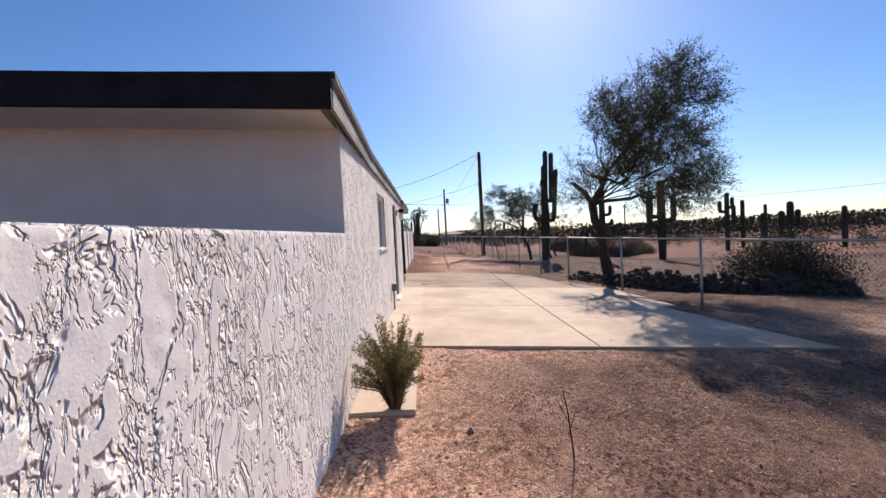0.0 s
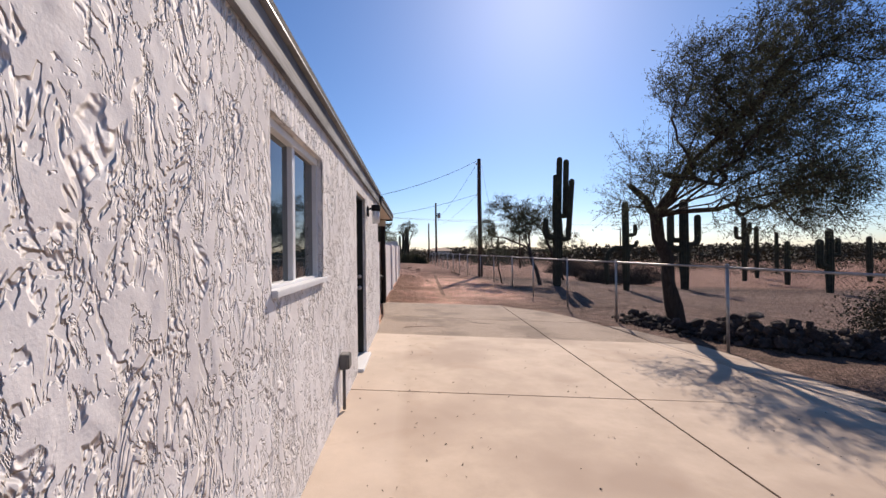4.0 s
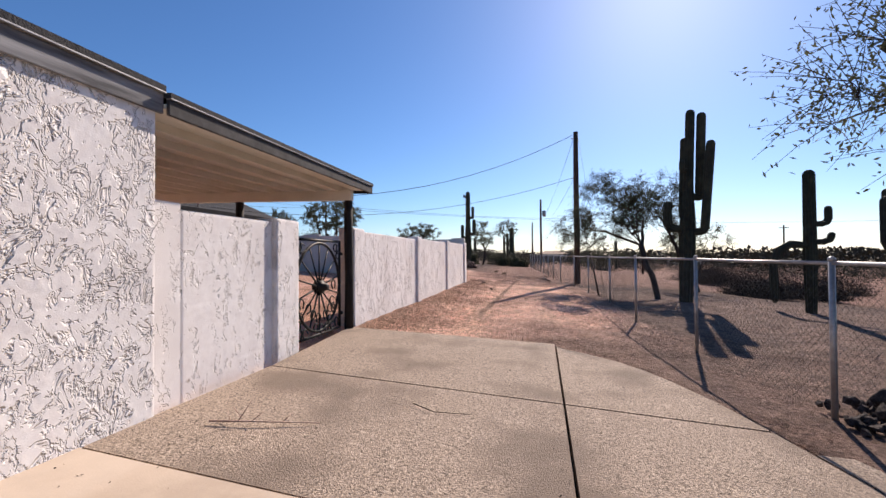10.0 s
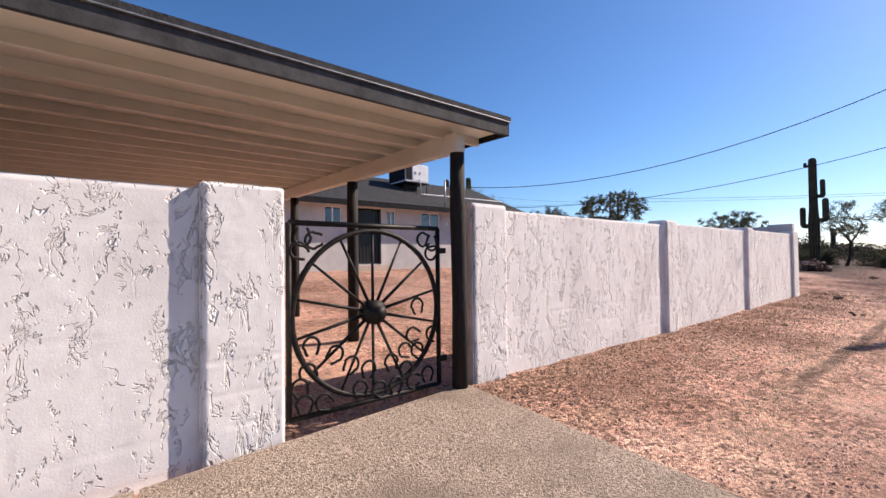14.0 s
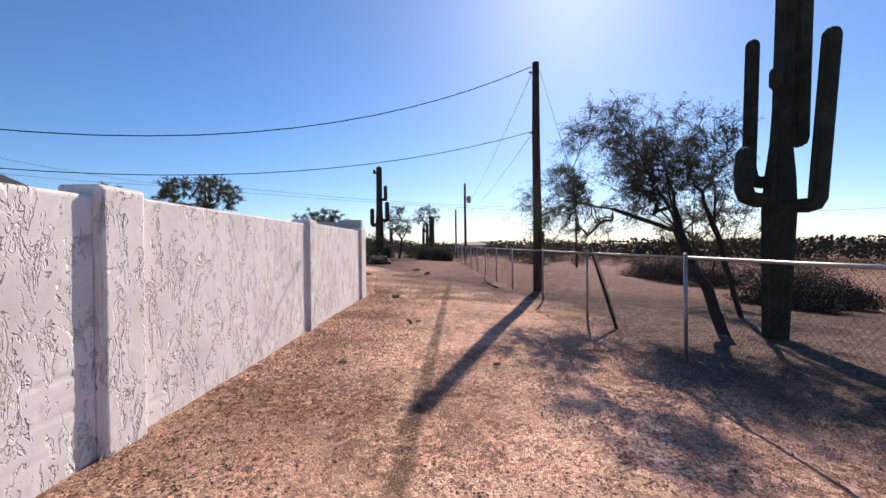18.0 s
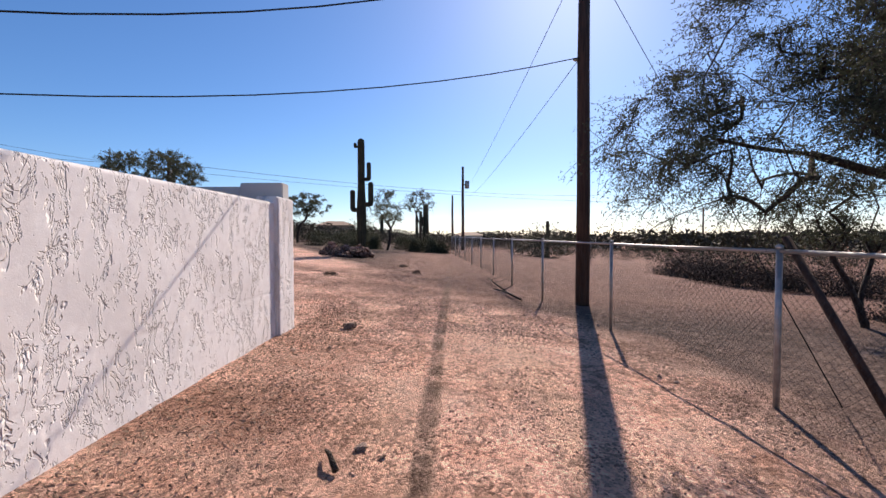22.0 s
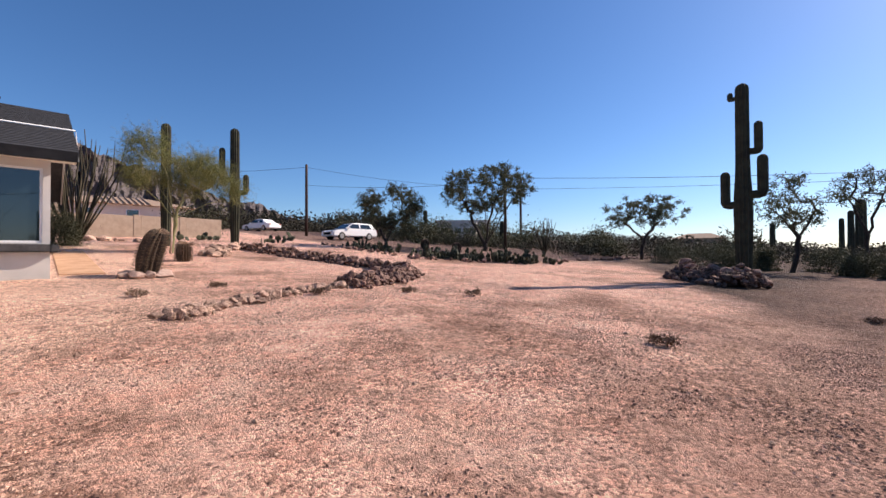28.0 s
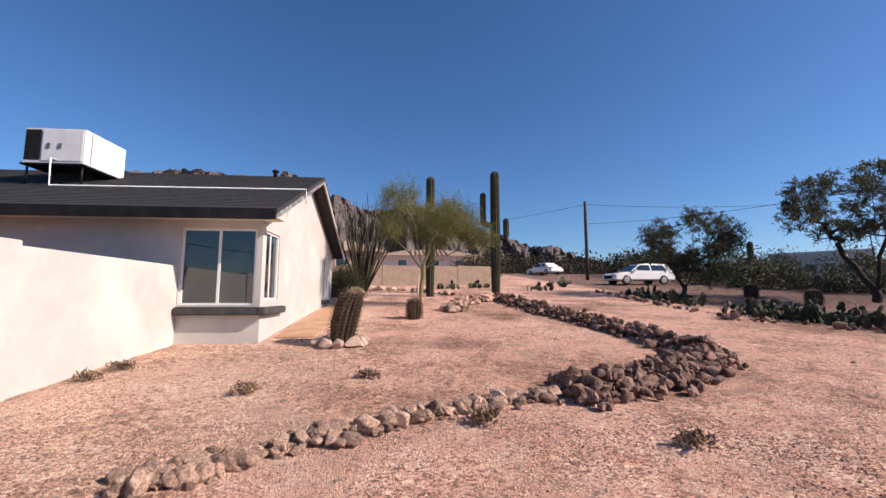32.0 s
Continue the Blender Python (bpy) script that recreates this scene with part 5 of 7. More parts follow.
mound = thing("rock_mound", (0, 0, 0), 0, "mound of dark stones round the foot of a saguaro", "rock pile")
stones_along(mound, [(-5.4, 47.9), (-4.3, 47.3), (-3.0, 46.2)], 190, 2.0, 0.16, BROWN, rng, 0.6)
rubble(mound, [(-5.4, 47.9), (-4.3, 47.3), (-3.0, 46.2)], 400, 2.2, 0.12, BROWN_CHIPS, rng, 0.5)
berm = thing("rock_wall", (0, 0, 0), 0, "low dry-stacked wall of dark volcanic stones behind the fence", "rock wall")
stones_along(berm, [(5.15, 15.1), (5.5, 13.9), (5.8, 13.0)], 110, 0.95, 0.105, LAVA, rng, 0.2)
rubble(berm, [(5.0, 15.3), (5.5, 13.9), (5.8, 13.0)], 260, 1.2, 0.07, LAVA_CHIPS, rng, 0.12)
rubble(berm, [(5.8, 13.2), (6.2, 12.3), (7.4, 11.7), (9.0, 11.4), (10.6, 11.2)], 800, 0.9, 0.12, LAVA_CHIPS, rng, 0.42)
stones_along(berm, [(5.8, 13.2), (6.2, 12.3), (7.4, 11.7), (9.0, 11.4), (10.6, 11.2)], 190, 0.8, 0.13, LAVA, rng, 0.52)
collar = thing("rock_ring", (0, 0, 0), 0, "pale pink stones ringed round a barrel cactus", "rock ring")
for k in range(9):
    a = k * 0.7
    ob = new("stone", PALE[k % 4])
    ob.parent = collar
    ob.matrix_world = Matrix.LocRotScale((-12.25 + 0.40 * math.cos(a), 32.85 + 0.40 * math.sin(a), gz(-12) + 0.07), Euler((0.2, 0.1, 2.3 * a)), (0.19 + 0.05 * (k % 3), 0.17, 0.14 + 0.03 * (k % 2)))


# ---- small cacti ----
def barrel(x, y, h, r, lean, label):
    e = thing("barrel_cactus", (x, y, gz(x) - 0.03), 75, label, "cactus", "barrel cacti")
    P, R = [], []
    for f, q in ((0, 0.75), (0.15, 0.9), (0.35, 1), (0.6, 1), (0.8, 0.93), (0.92, 0.75), (0.98, 0.45), (1.0, 0.15)):
        P.append((lean * f * f, 0.1 * lean * f, f * h))
        R.append(r * q)
    V, F = ribbed(P, R, 16, 0.2)
    part("body", mesh_from("body", V, F, M_barrel), None, e)
    # spines in rows on the ribs
    ch = []
    rs = random.Random(7)
    for i in range(16):
        th = math.pi * 2 * i / 16
        for k in range(15):
            f = 0.08 + 0.9 * k / 15
            rr = r * (1.02 if f < 0.8 else 0.8)
            p = Vector((lean * f * f + math.cos(th) * rr, math.sin(th) * rr, f * h))
            for s in (-1.4, -0.5, 0.5, 1.4):
                q = p + Vector((math.cos(th + s * 0.7), math.sin(th + s * 0.7), rs.uniform(-0.5, 0.7))) * 0.065
                ch.append(tube_data([p, q], [0.004, 0.002], 3, False))
    V, F = joined(ch)
    tagged(part("spine_cover", mesh_from("spine_cover", V, F, M_spine), None, e), kind="stuff")
    ch = []
    for k in range(90):
        th, q = k * 2.4, r * 0.62 * math.sqrt(k / 90)
        p = Vector((lean + math.cos(th) * q, 0.1 * lean + math.sin(th) * q, h * (1.0 - 0.25 * (q / r) ** 2)))
        ch.append(tube_data([p, p + Vector((math.cos(th) * 0.03, math.sin(th) * 0.03, 0.05))], [0.012, 0.004], 3, False))
    V, F = joined(ch)
    part("woolly_crown", mesh_from("woolly_crown", V, F, M_wool), None, e, "pale tan woolly top")
    return e


M_barrel = mat("barrel_skin", (0.035, 0.026, 0.018), (0.08, 0.055, 0.035), 5, 0.85, 0.5, 40, 0.01)
M_wool = mat("cactus_wool", (0.34, 0.23, 0.15), (0.48, 0.35, 0.25), 8, 0.95, 0)
M_spine = mat("cactus_spine", (0.12, 0.07, 0.045), (0.24, 0.15, 0.10), 6, 0.8, 0)
barrel(-12.25, 32.85, 1.12, 0.26, 0.26, "leaning brown barrel cactus in a ring of stones")
barrel(-15.75, 34.35, 0.62, 0.21, 0.0, "small squat barrel cactus on the gravel")
barrel(-22.5, 50.6, 0.7, 0.28, 0, "round barrel cactus in the stone-edged bed")
barrel(-19.2, 50.4, 0.65, 0.28, 0, "round barrel cactus in the stone-edged bed")

M_pad = mat("prickly_pear_pad", (0.028, 0.034, 0.02), (0.07, 0.072, 0.04), 4, 0.75, 0.4, 40, 0.006, rand=0.25)
pad_bm = bmesh.new()
bmesh.ops.create_uvsphere(pad_bm, u_segments=8, v_segments=5, radius=1.0)
for v in pad_bm.verts:
    v.co = Vector((v.co.x * (0.62 + 0.38 * min(1, v.co.z + 1)), v.co.y * 0.16, v.co.z + 0.95))
pad_mesh = bpy.data.meshes.new("pad")
pad_bm.to_mesh(pad_mesh)
pad_bm.free()
pad_mesh.materials.append(M_pad)


def prickly_pear(x, y, n, s, rng):
    e = thing("prickly_pear", (x, y, gz(x)), 0, "clump of dark-green prickly pear pads", "cactus", "prickly pears")
    tops = [Vector((rng.uniform(-0.7, 0.7), rng.uniform(-0.7, 0.7), -0.02)) for _ in range(9)]
    for k in range(n):
        b = rng.choice(tops[:9] if k < 12 else tops)
        q = s * rng.uniform(0.7, 1.15)
        rot = Euler((rng.uniform(-0.6, 0.6), rng.uniform(-0.7, 0.7), rng.uniform(0, 6.3)))
        ob = new("pad", pad_mesh)
        ob.parent = e
        ob.matrix_local = Matrix.LocRotScale(b, rot, (q, q, q * 1.1))
        t = b + rot.to_matrix() @ Vector((0, 0, 1.75 * q))
        if t.z < 0.55:
            tops.append(t)
    return e


for k in range(25):
    prickly_pear(-16.2 + 0.185 * k + rng.uniform(-0.3, 0.3), 44.9 + 0.155 * k + rng.uniform(-0.4, 0.4), 46, 0.092, rng)
for k in range(9):
    prickly_pear(-23.6 + 0.55 * k, 45.2 + rng.uniform(-0.4, 0.4), 34, 0.092, rng)
for x, y in ((-28, 36.5), (-29, 38.5), (-30, 44), (-33, 45.5), (-27, 41.5)):
    prickly_pear(x, y, 14, 0.17, rng)


M_ocotillo = mat("ocotillo_bark", (0.035, 0.03, 0.02), (0.085, 0.072, 0.045), 6, 0.9, 0.5, 30, 0.006, stretch=(3, 3, 0.5))


def ocotillo(x, y, n, h, rng, label):
    e = thing("ocotillo", (x, y, gz(x)), 0, label, "ocotillo", "ocotillos")
    for k in range(n):
        a = 6.28 * k / n + rng.uniform(-0.2, 0.2)
        o = h * rng.uniform(0.10, 0.40)
        hh = h * rng.uniform(0.7, 1.0)
        tube("wand", [(0.06 * math.cos(a), 0.06 * math.sin(a), 0), (o * 0.45 * math.cos(a), o * 0.45 * math.sin(a), hh * 0.35), (o * 0.85 * math.cos(a + 0.15), o * 0.85 * math.sin(a + 0.15), hh * 0.7), (o * math.cos(a), o * math.sin(a), hh)], [0.04, 0.036, 0.028, 0.012], M_ocotillo, e, 6)


ocotillo(-23.4, 32.1, 44, 4.6, rng, "tall many-stemmed ocotillo by the house corner")
ocotillo(-17.9, 58.6, 18, 2.9, rng, "reddish ocotillo in the stone-edged bed")
ocotillo(-34, 37.5, 12, 1.6, rng, "small bare ocotillo before the block wall")
# ---- guest building: window, door, lamp, box ----
def sliding_window(name, ax, face, inward, a0, a1, z0, z1, label, sill=True, split=0.5, parent=None):
    """White vinyl slider set in an opening; inward is the sign towards the room."""
    e = thing(name, (0, 0, 0), 0, label, "window", kind="structure") if parent is None else part(name, box((0, 0, 0), (0.001, 0.001, 0.001)), M_frame, parent)

    def slab(lo_d, hi_d, p, q, b, t, bev=0.004):
        d0, d1 = sorted((face + inward * lo_d, face + inward * hi_d))
        return box((d0, p, b), (d1, q, t), bev) if ax == "x" else box((p, d0, b), (q, d1, t), bev)

    am = a0 + (a1 - a0) * split
    w = 0.045
    for p, q, b, t in ((a0, a1, z0, z0 + w), (a0, a1, z1 - w, z1), (a0, a0 + w, z0 + w, z1 - w), (a1 - w, a1, z0 + w, z1 - w)):
        part("frame_bar", slab(0.03, 0.10, p, q, b, t), M_frame, e)
    part("mullion", slab(0.045, 0.095, am - 0.028, am + 0.028, z0 + w, z1 - w), M_frame, e)
    part("pane", slab(0.075, 0.083, a0 + w, am - 0.028, z0 + w, z1 - w, 0), M_glass, e)
    part("pane", slab(0.06, 0.068, am + 0.028, a1 - w, z0 + w, z1 - w, 0), M_glass, e)
    if sill:
        part("sill", slab(-0.035, 0.03, a0 - 0.005, a1 + 0.005, z0 - 0.005, z0 + 0.03), M_frame, e)
    return e


sliding_window("window_1", "x", HX, -1, *WIN[:2], *WIN[2:], "white-framed sliding window in the stucco wall")
door = thing("door_1", (0, 0, 0), 0, "closed black six-panel door with chrome knob", "door", kind="structure")
dx = HX - 0.11
part("leaf", box((dx - 0.045, DOOR[0] + 0.03, DOOR[2] + 0.03), (dx, DOOR[1] - 0.03, DOOR[3] - 0.03), 0.003), M_blackdoor, door)
for c in (0, 1):
    y0 = DOOR[0] + 0.13 + c * 0.345
    for z0, z1 in ((0.42, 1.02), (1.16, 1.72), (1.84, 2.14)):
        part("panel_moulding", boxes(((dx, y0, z0), (dx + 0.012, y0 + 0.29, z0 + 0.02)), ((dx, y0, z1 - 0.02), (dx + 0.012, y0 + 0.29, z1)), ((dx, y0, z0 + 0.02), (dx + 0.012, y0 + 0.02, z1 - 0.02)), ((dx, y0 + 0.27, z0 + 0.02), (dx + 0.012, y0 + 0.29, z1 - 0.02))), M_blackdoor, door)
        part("panel", box((dx, y0 + 0.05, z0 + 0.05), (dx + 0.009, y0 + 0.24, z1 - 0.05), 0.004), M_blackdoor, door)
for p, q, b, t in ((DOOR[0], DOOR[0] + 0.03, DOOR[2], DOOR[3]), (DOOR[1] - 0.03, DOOR[1], DOOR[2], DOOR[3]), (DOOR[0] + 0.03, DOOR[1] - 0.03, DOOR[3] - 0.03, DOOR[3])):
    part("jamb", box((HX - 0.19, p, b), (HX - 0.03, q, t), 0.003), M_blackdoor, door)
M_chrome = mat("brushed_nickel", (0.5, 0.5, 0.5), (0.62, 0.62, 0.62), 10, 0.28, 0.05, 60, 0.001, metal=1.0)
for z, r in ((1.12, 0.03), (1.27, 0.027)):
    V, F = tube_data([(dx, DOOR[1] - 0.10, z), (dx + 0.02, DOOR[1] - 0.10, z), (dx + 0.035, DOOR[1] - 0.10, z), (dx + 0.05, DOOR[1] - 0.10, z), (dx + 0.068, DOOR[1] - 0.10, z)], [r, r * 0.5, r * 0.8, r, r * 0.6], 12)
    part("door_knob" if z < 1.2 else "deadbolt", mesh_from("knob", V, F, M_chrome, True), None, door, "brushed nickel knob")
part("threshold", box((HX - 0.14, DOOR[0], DOOR[2] - 0.05), (HX + 0.07, DOOR[1], DOOR[2] + 0.02), 0.006), M_frame, door, "white painted threshold")
lamp = thing("wall_lamp", (HX + 0.012, 11.44, 2.175), 0, "black wall lamp with white cylinder glass on stucco", "wall lamp")
part("backplate", box((0, -0.055, -0.07), (0.02, 0.055, 0.07), 0.004), M_black_fascia, lamp)
tube("arm", [(0.01, 0, 0.03), (0.07, 0, 0.045), (0.115, 0, 0.04)], 0.014, M_black_fascia, lamp, 8)
tube("cap", [(0.12, 0, 0.005), (0.12, 0, 0.09)], 0.062, M_black_fascia, lamp, 20)
M_opal = mat("opal_glass", (0.75, 0.75, 0.74), (0.80, 0.80, 0.79), 3, 0.15, 0)
tube("shade", [(0.12, 0, 0.004), (0.12, 0, -0.17)], 0.052, M_opal, lamp, 20, "white opal glass cylinder")
outlet = thing("outlet_box", (HX + 0.012, 9.16, 0.64), 0, "grey weatherproof outlet box on the stucco wall", "outlet box")
M_greybox = mat("grey_box_paint", (0.10, 0.095, 0.09), (0.16, 0.15, 0.145), 8, 0.55, 0.1, 40, 0.002)
part("body", box((0, -0.06, -0.06), (0.075, 0.06, 0.07), 0.006), M_greybox, outlet)
part("lid", box((0.076, -0.063, -0.055), (0.086, 0.063, 0.066), 0.003), M_greybox, outlet)
tube("conduit", [(0.03, 0, -0.055), (0.03, 0, -0.42)], 0.014, M_greybox, outlet, 8)

# ---- wagon-wheel gate ----
gate = thing("wagon_wheel_gate", (YX - 0.04, 16.17, 0.0), 0, "black iron gate with wagon wheel and welded horseshoes", "gate")


def ring(cy, cz, r, a0, a1, n, th, sides=6):
    return tube_data([(0, cy + r * math.cos(radians(a0 + (a1 - a0) * k / n)), cz + r * math.sin(radians(a0 + (a1 - a0) * k / n))) for k in range(n + 1)], th, sides)


GB, GT, GY = 0.26, 1.62, 0.655
for pts in ([(0, -GY, GB), (0, -GY, GT)], [(0, GY, GB), (0, GY, GT)], [(0, -GY, GB), (0, GY, GB)], [(0, -GY, GT), (0, GY, GT)]):
    tube("frame_bar", pts, 0.02, M_iron, gate, 8)
V, F = ring(0, 0.945, 0.635, 0, 360, 48, 0.021, 8)
part("wheel_rim", mesh_from("wheel_rim", V, F, M_iron, True), None, gate)
for k in range(14):
    a = 2 * math.pi * (k + 0.5) / 14
    tube("spoke", [(0, 0.07 * math.cos(a), 0.945 + 0.07 * math.sin(a)), (0, 0.63 * math.cos(a), 0.945 + 0.63 * math.sin(a))], [0.014, 0.010], M_iron, gate, 6)
tube("hub", [(-0.09, 0, 0.945), (-0.06, 0, 0.945), (-0.05, 0, 0.945), (0.05, 0, 0.945), (0.06, 0, 0.945), (0.13, 0, 0.945)], [0.05, 0.055, 0.095, 0.095, 0.06, 0.05], M_iron, gate, 16)
shoe_V, shoe_F = joined([tube_data([(0, 0.055 * math.cos(radians(a)) * (1 if abs(a - 90) < 95 else 0.8), 0.065 * math.sin(radians(a))) for a in range(-55, 236, 15)], 0.0095, 6)])
shoe_mesh = mesh_from("horseshoe", shoe_V, shoe_F, M_iron, True)
for y, z, rot in ((-0.50, 0.74, 5), (-0.33, 0.66, -50), (-0.52, 0.56, 40), (-0.20, 0.56, -35), (-0.05, 0.50, -10), (0.16, 0.52, 10), (0.30, 0.60, 60), (0.42, 0.95, 10), (0.38, 0.72, 80), (0.42, 0.58, 30), (0.30, 0.44, 0), (-0.55, 0.34, 0), (-0.40, 0.33, 60), (0.52, 0.36, 0), (0.38, 0.34, 90), (-0.12, 0.36, 0), (0.05, 0.33, 30), (0.20, 0.33, 0),
                  (-0.56, 1.53, 180), (-0.47, 1.50, 100), (-0.58, 1.42, 60), (0.50, 1.52, 90), (0.58, 1.50, 180), (0.58, 1.41, 120), (0.58, 0.70, 40), (-0.58, 0.46, 20)):
    ob = new("horseshoe", shoe_mesh)
    ob.parent = gate
    ob.matrix_local = pose(0.012, y, z, rot, 0, 0) @ Matrix.Scale(1.12, 4)
for z in (0.45, 1.4):
    part("hinge", box((-0.02, 0.65, z), (0.02, 0.735, z + 0.05), 0.004), M_iron, gate)

# ---- chain link fence ----
fence = thing("chain_link_fence", (0, 0, 0), 0, "galvanised chain-link fence on steel posts", "fence")
FP = [(5.75, 2.9), (5.45, 5.75), (5.25, 9.0), (5.10, 11.95), (4.72, 14.98), (4.46, 17.43), (4.30, 20.4), (4.40, 24.1), (4.18, 27.3), (3.96, 30.38), (3.55, 33.3), (3.35, 36.4), (3.15, 39.4), (2.95, 42.5), (2.75, 45.5), (2.55, 48.6), (2.35, 51.6), (2.15, 54.7), (1.95, 57.7)]
FH = 1.40
for x, y in FP:
    p_ = tube("post", [(x, y, gz(x) - 0.05), (x, y, gz(x) + FH + 0.01)], 0.025, M_galv, fence, 10)
    tube("post_cap", [(x, y, gz(x) + FH + 0.01), (x, y, gz(x) + FH + 0.035), (x, y, gz(x) + FH + 0.05)], [0.031, 0.029, 0.012], M_galv, p_, 10)
for (x0, y0), (x1, y1) in zip(FP, FP[1:]):
    tube("top_rail", [(x0, y0, gz(x0) + FH - 0.01), ((x0 + x1) / 2, (y0 + y1) / 2, (gz(x0) + gz(x1)) / 2 + FH - 0.016), (x1, y1, gz(x1) + FH - 0.01)], 0.018, M_galv, fence, 8)
    a, b = Vector((x0 + 0.035, y0, gz(x0) + 0.02)), Vector((x1 + 0.035, y1, gz(x1) + 0.02))
    L, H, step, ch = (b - a).length, FH - 0.05, 0.072, []
    d = (b - a) / L
    u = -H
    while u < L:
        for s in (0, 1):
            p, q = u, u + H
            zp, zq = (0, H) if s == 0 else (H, 0)
            if p < 0:
                zp += (zq - zp) * (-p / H)
                p = 0
            if q > L:
                zq = zp + (zq - zp) * ((L - p) / (q - p))
                q = L
            if q - p > 0.03:
                w = Vector((0.003 * (1 if s else -1), 0, 0))
                ch.append(tube_data([a + d * p + Vector((0, 0, zp)) + w, a + d * q + Vector((0, 0, zq)) + w], 0.0011, 3, False))
        u += step
    V, F = joined(ch)
    tagged(part("chain_mesh", mesh_from("chain_mesh", V, F, M_chain), None, fence), kind="stuff")
brace = thing("fence_brace", (0, 0, 0), 0, "leaning steel brace pole propped against the fence", "pole")
tube("pole", [(4.42, 26.38, gz(4.42) - 0.02), (4.27, 27.35, 1.44)], 0.032, M_pole, brace, 10)

def on_roof(x):
    return EZ + (EX - x) / (EX - RX) * (RZ - EZ) + 0.105


# ---- utility poles and wires ----
def utility_pole(x, y, h, r, label, transformer=0, arm=0.0):
    e = thing("utility_pole", (x, y, gz(x)), 0, label, "utility pole", "utility poles")
    tube("shaft", [(0, 0, -0.1), (0.01, 0, h * 0.33), (-0.012, 0.004, h * 0.67), (0, 0, h)], [r, r * 0.94, r * 0.86, r * 0.75], M_pole, e, 14)
    if arm:
        part("crossarm", box((-arm, -0.05, h - 0.55), (arm, 0.05, h - 0.43), 0.008), M_pole, e)
        for s in (-0.9, 0, 0.9):
            tube("insulator", [(s * arm, 0, h - 0.43), (s * arm, 0, h - 0.36), (s * arm, 0, h - 0.3)], [0.03, 0.05, 0.02], M_galv, e, 10)
    if transformer:
        tube("transformer", [(transformer, 0, h - 2.3), (transformer, 0, h - 2.25), (transformer, 0, h - 1.55), (transformer, 0, h - 1.5)], [0.2, 0.24, 0.24, 0.2], M_galv, e, 14)
        part("bracket", box((0.05 if transformer > 0 else transformer, -0.04, h - 1.95), (transformer if transformer > 0 else -0.05, 0.04, h - 1.85)), M_iron, e)
    return e


main_pole = utility_pole(4.36, 32.98, 7.78, 0.155, "dark weathered wooden utility pole beside the fence")
for z in (7.45, 5.4):
    tube("insulator", [(-0.13, 0, z), (-0.19, 0, z), (-0.24, 0, z)], [0.02, 0.04, 0.02], M_galv, main_pole, 8)
utility_pole(3.33, 68.4, 8.9, 0.16, "distant wooden pole with a grey transformer", 0.45)
utility_pole(2.2, 67.5, 5.7, 0.12, "shorter pole standing beside the transformer pole")
utility_pole(-40.2, 50.4, 7.2, 0.16, "wooden pole at the road")
utility_pole(-31, 74, 8.5, 0.16, "distant pole with a crossarm", -0.45, 0.7)
utility_pole(46, 96, 8.0, 0.16, "distant pole with a crossarm", 0, 0.8)
utility_pole(62, 41, 6.5, 0.15, "distant leaning wooden utility pole", 0, 0.6)
utility_pole(45, 27, 3.6, 0.13, "distant plain wooden pole")
utility_pole(14.2, 61, 5.0, 0.12, "distant plain wooden pole")
utility_pole(-21.5, 58.5, 6.4, 0.13, "wooden pole behind the mesquite")


def cable(a, b, sag, r=0.011, n=16, label="black overhead service cable"):
    e = thing("overhead_cable", (0, 0, 0), 0, label, "cable", "overhead cables")
    a, b = Vector(a), Vector(b)
    tube("strand", [a.lerp(b, k / n) - Vector((0, 0, 4 * sag * (k / n) * (1 - k / n))) for k in range(n + 1)], r, M_wire, e, 5)


PT = (4.2, 32.95, 7.55)
cable(PT, (-11.9, 26.0, 4.45), 1.5, 0.014)
mast = thing("service_mast", (-11.95, 26.0, on_roof(-11.95) - 0.05), 0, "grey steel service mast on the eave", "mast")
tube("pipe", [(0, 0, 0), (0, 0, 1.2)], 0.03, M_galv, mast, 8)
cable((4.2, 32.95, 5.35), (-11.85, 26.6, 3.62), 1.0, 0.011)
cable((4.3, 33.1, 7.5), (3.95, 68.3, 6.9), 0.3, 0.009)
cable((4.3, 33.1, 5.4), (3.95, 68.3, 5.6), 0.3, 0.008)
cable((4.44, 32.97, 7.6), (4.76, 27.3, -0.05), 0.0, 0.006, 3, "steel guy wire down to the ground")
cable((-31, 74, 9.4), (46, 96, 7.0), 0.9, 0.02)
cable((46, 96, 7.0), (62, 41, 5.6), 0.8, 0.02)
cable((-40.2, 50.4, 10.2), (-31, 74, 9.6), 0.6, 0.014)
cable((-40.2, 50.4, 8.4), (-21.5, 58.5, 7.4), 0.4, 0.014)
cable((-40.2, 50.4, 10.2), (-75, 30, 13.0), 0.8, 0.016)
cable((-21.5, 58.5, 7.6), (30, 92, 8.2), 1.0, 0.018)

# ---- main house details ----
sliding_window("window_2", "x", BX, -1, *HW[0][:2], *HW[0][2:], "white-framed corner window with dark glass", False)
for k, h in enumerate((HW[1], HW[3], HW[4])):
    sliding_window("window_%d" % (k + 3), "x", BX, -1, *h[:2], *h[2:], "small white-framed window facing the yard", False)
sliding_window("window_6", "y", BY, -1, *GW[1][:2], *GW[1][2:], "tall white-framed window in the gable wall", False)
sliding_window("window_7", "y", BY, -1, *GW[0][:2], *GW[0][2:], "white-framed corner window with dark glass", False, 0.55)
part("sill_band", box((BX - 0.005, 29.62, 1.46), (BX + 0.16, BY + 0.02, 1.62), 0.02), M_band, house, "dark grey stucco sill band")
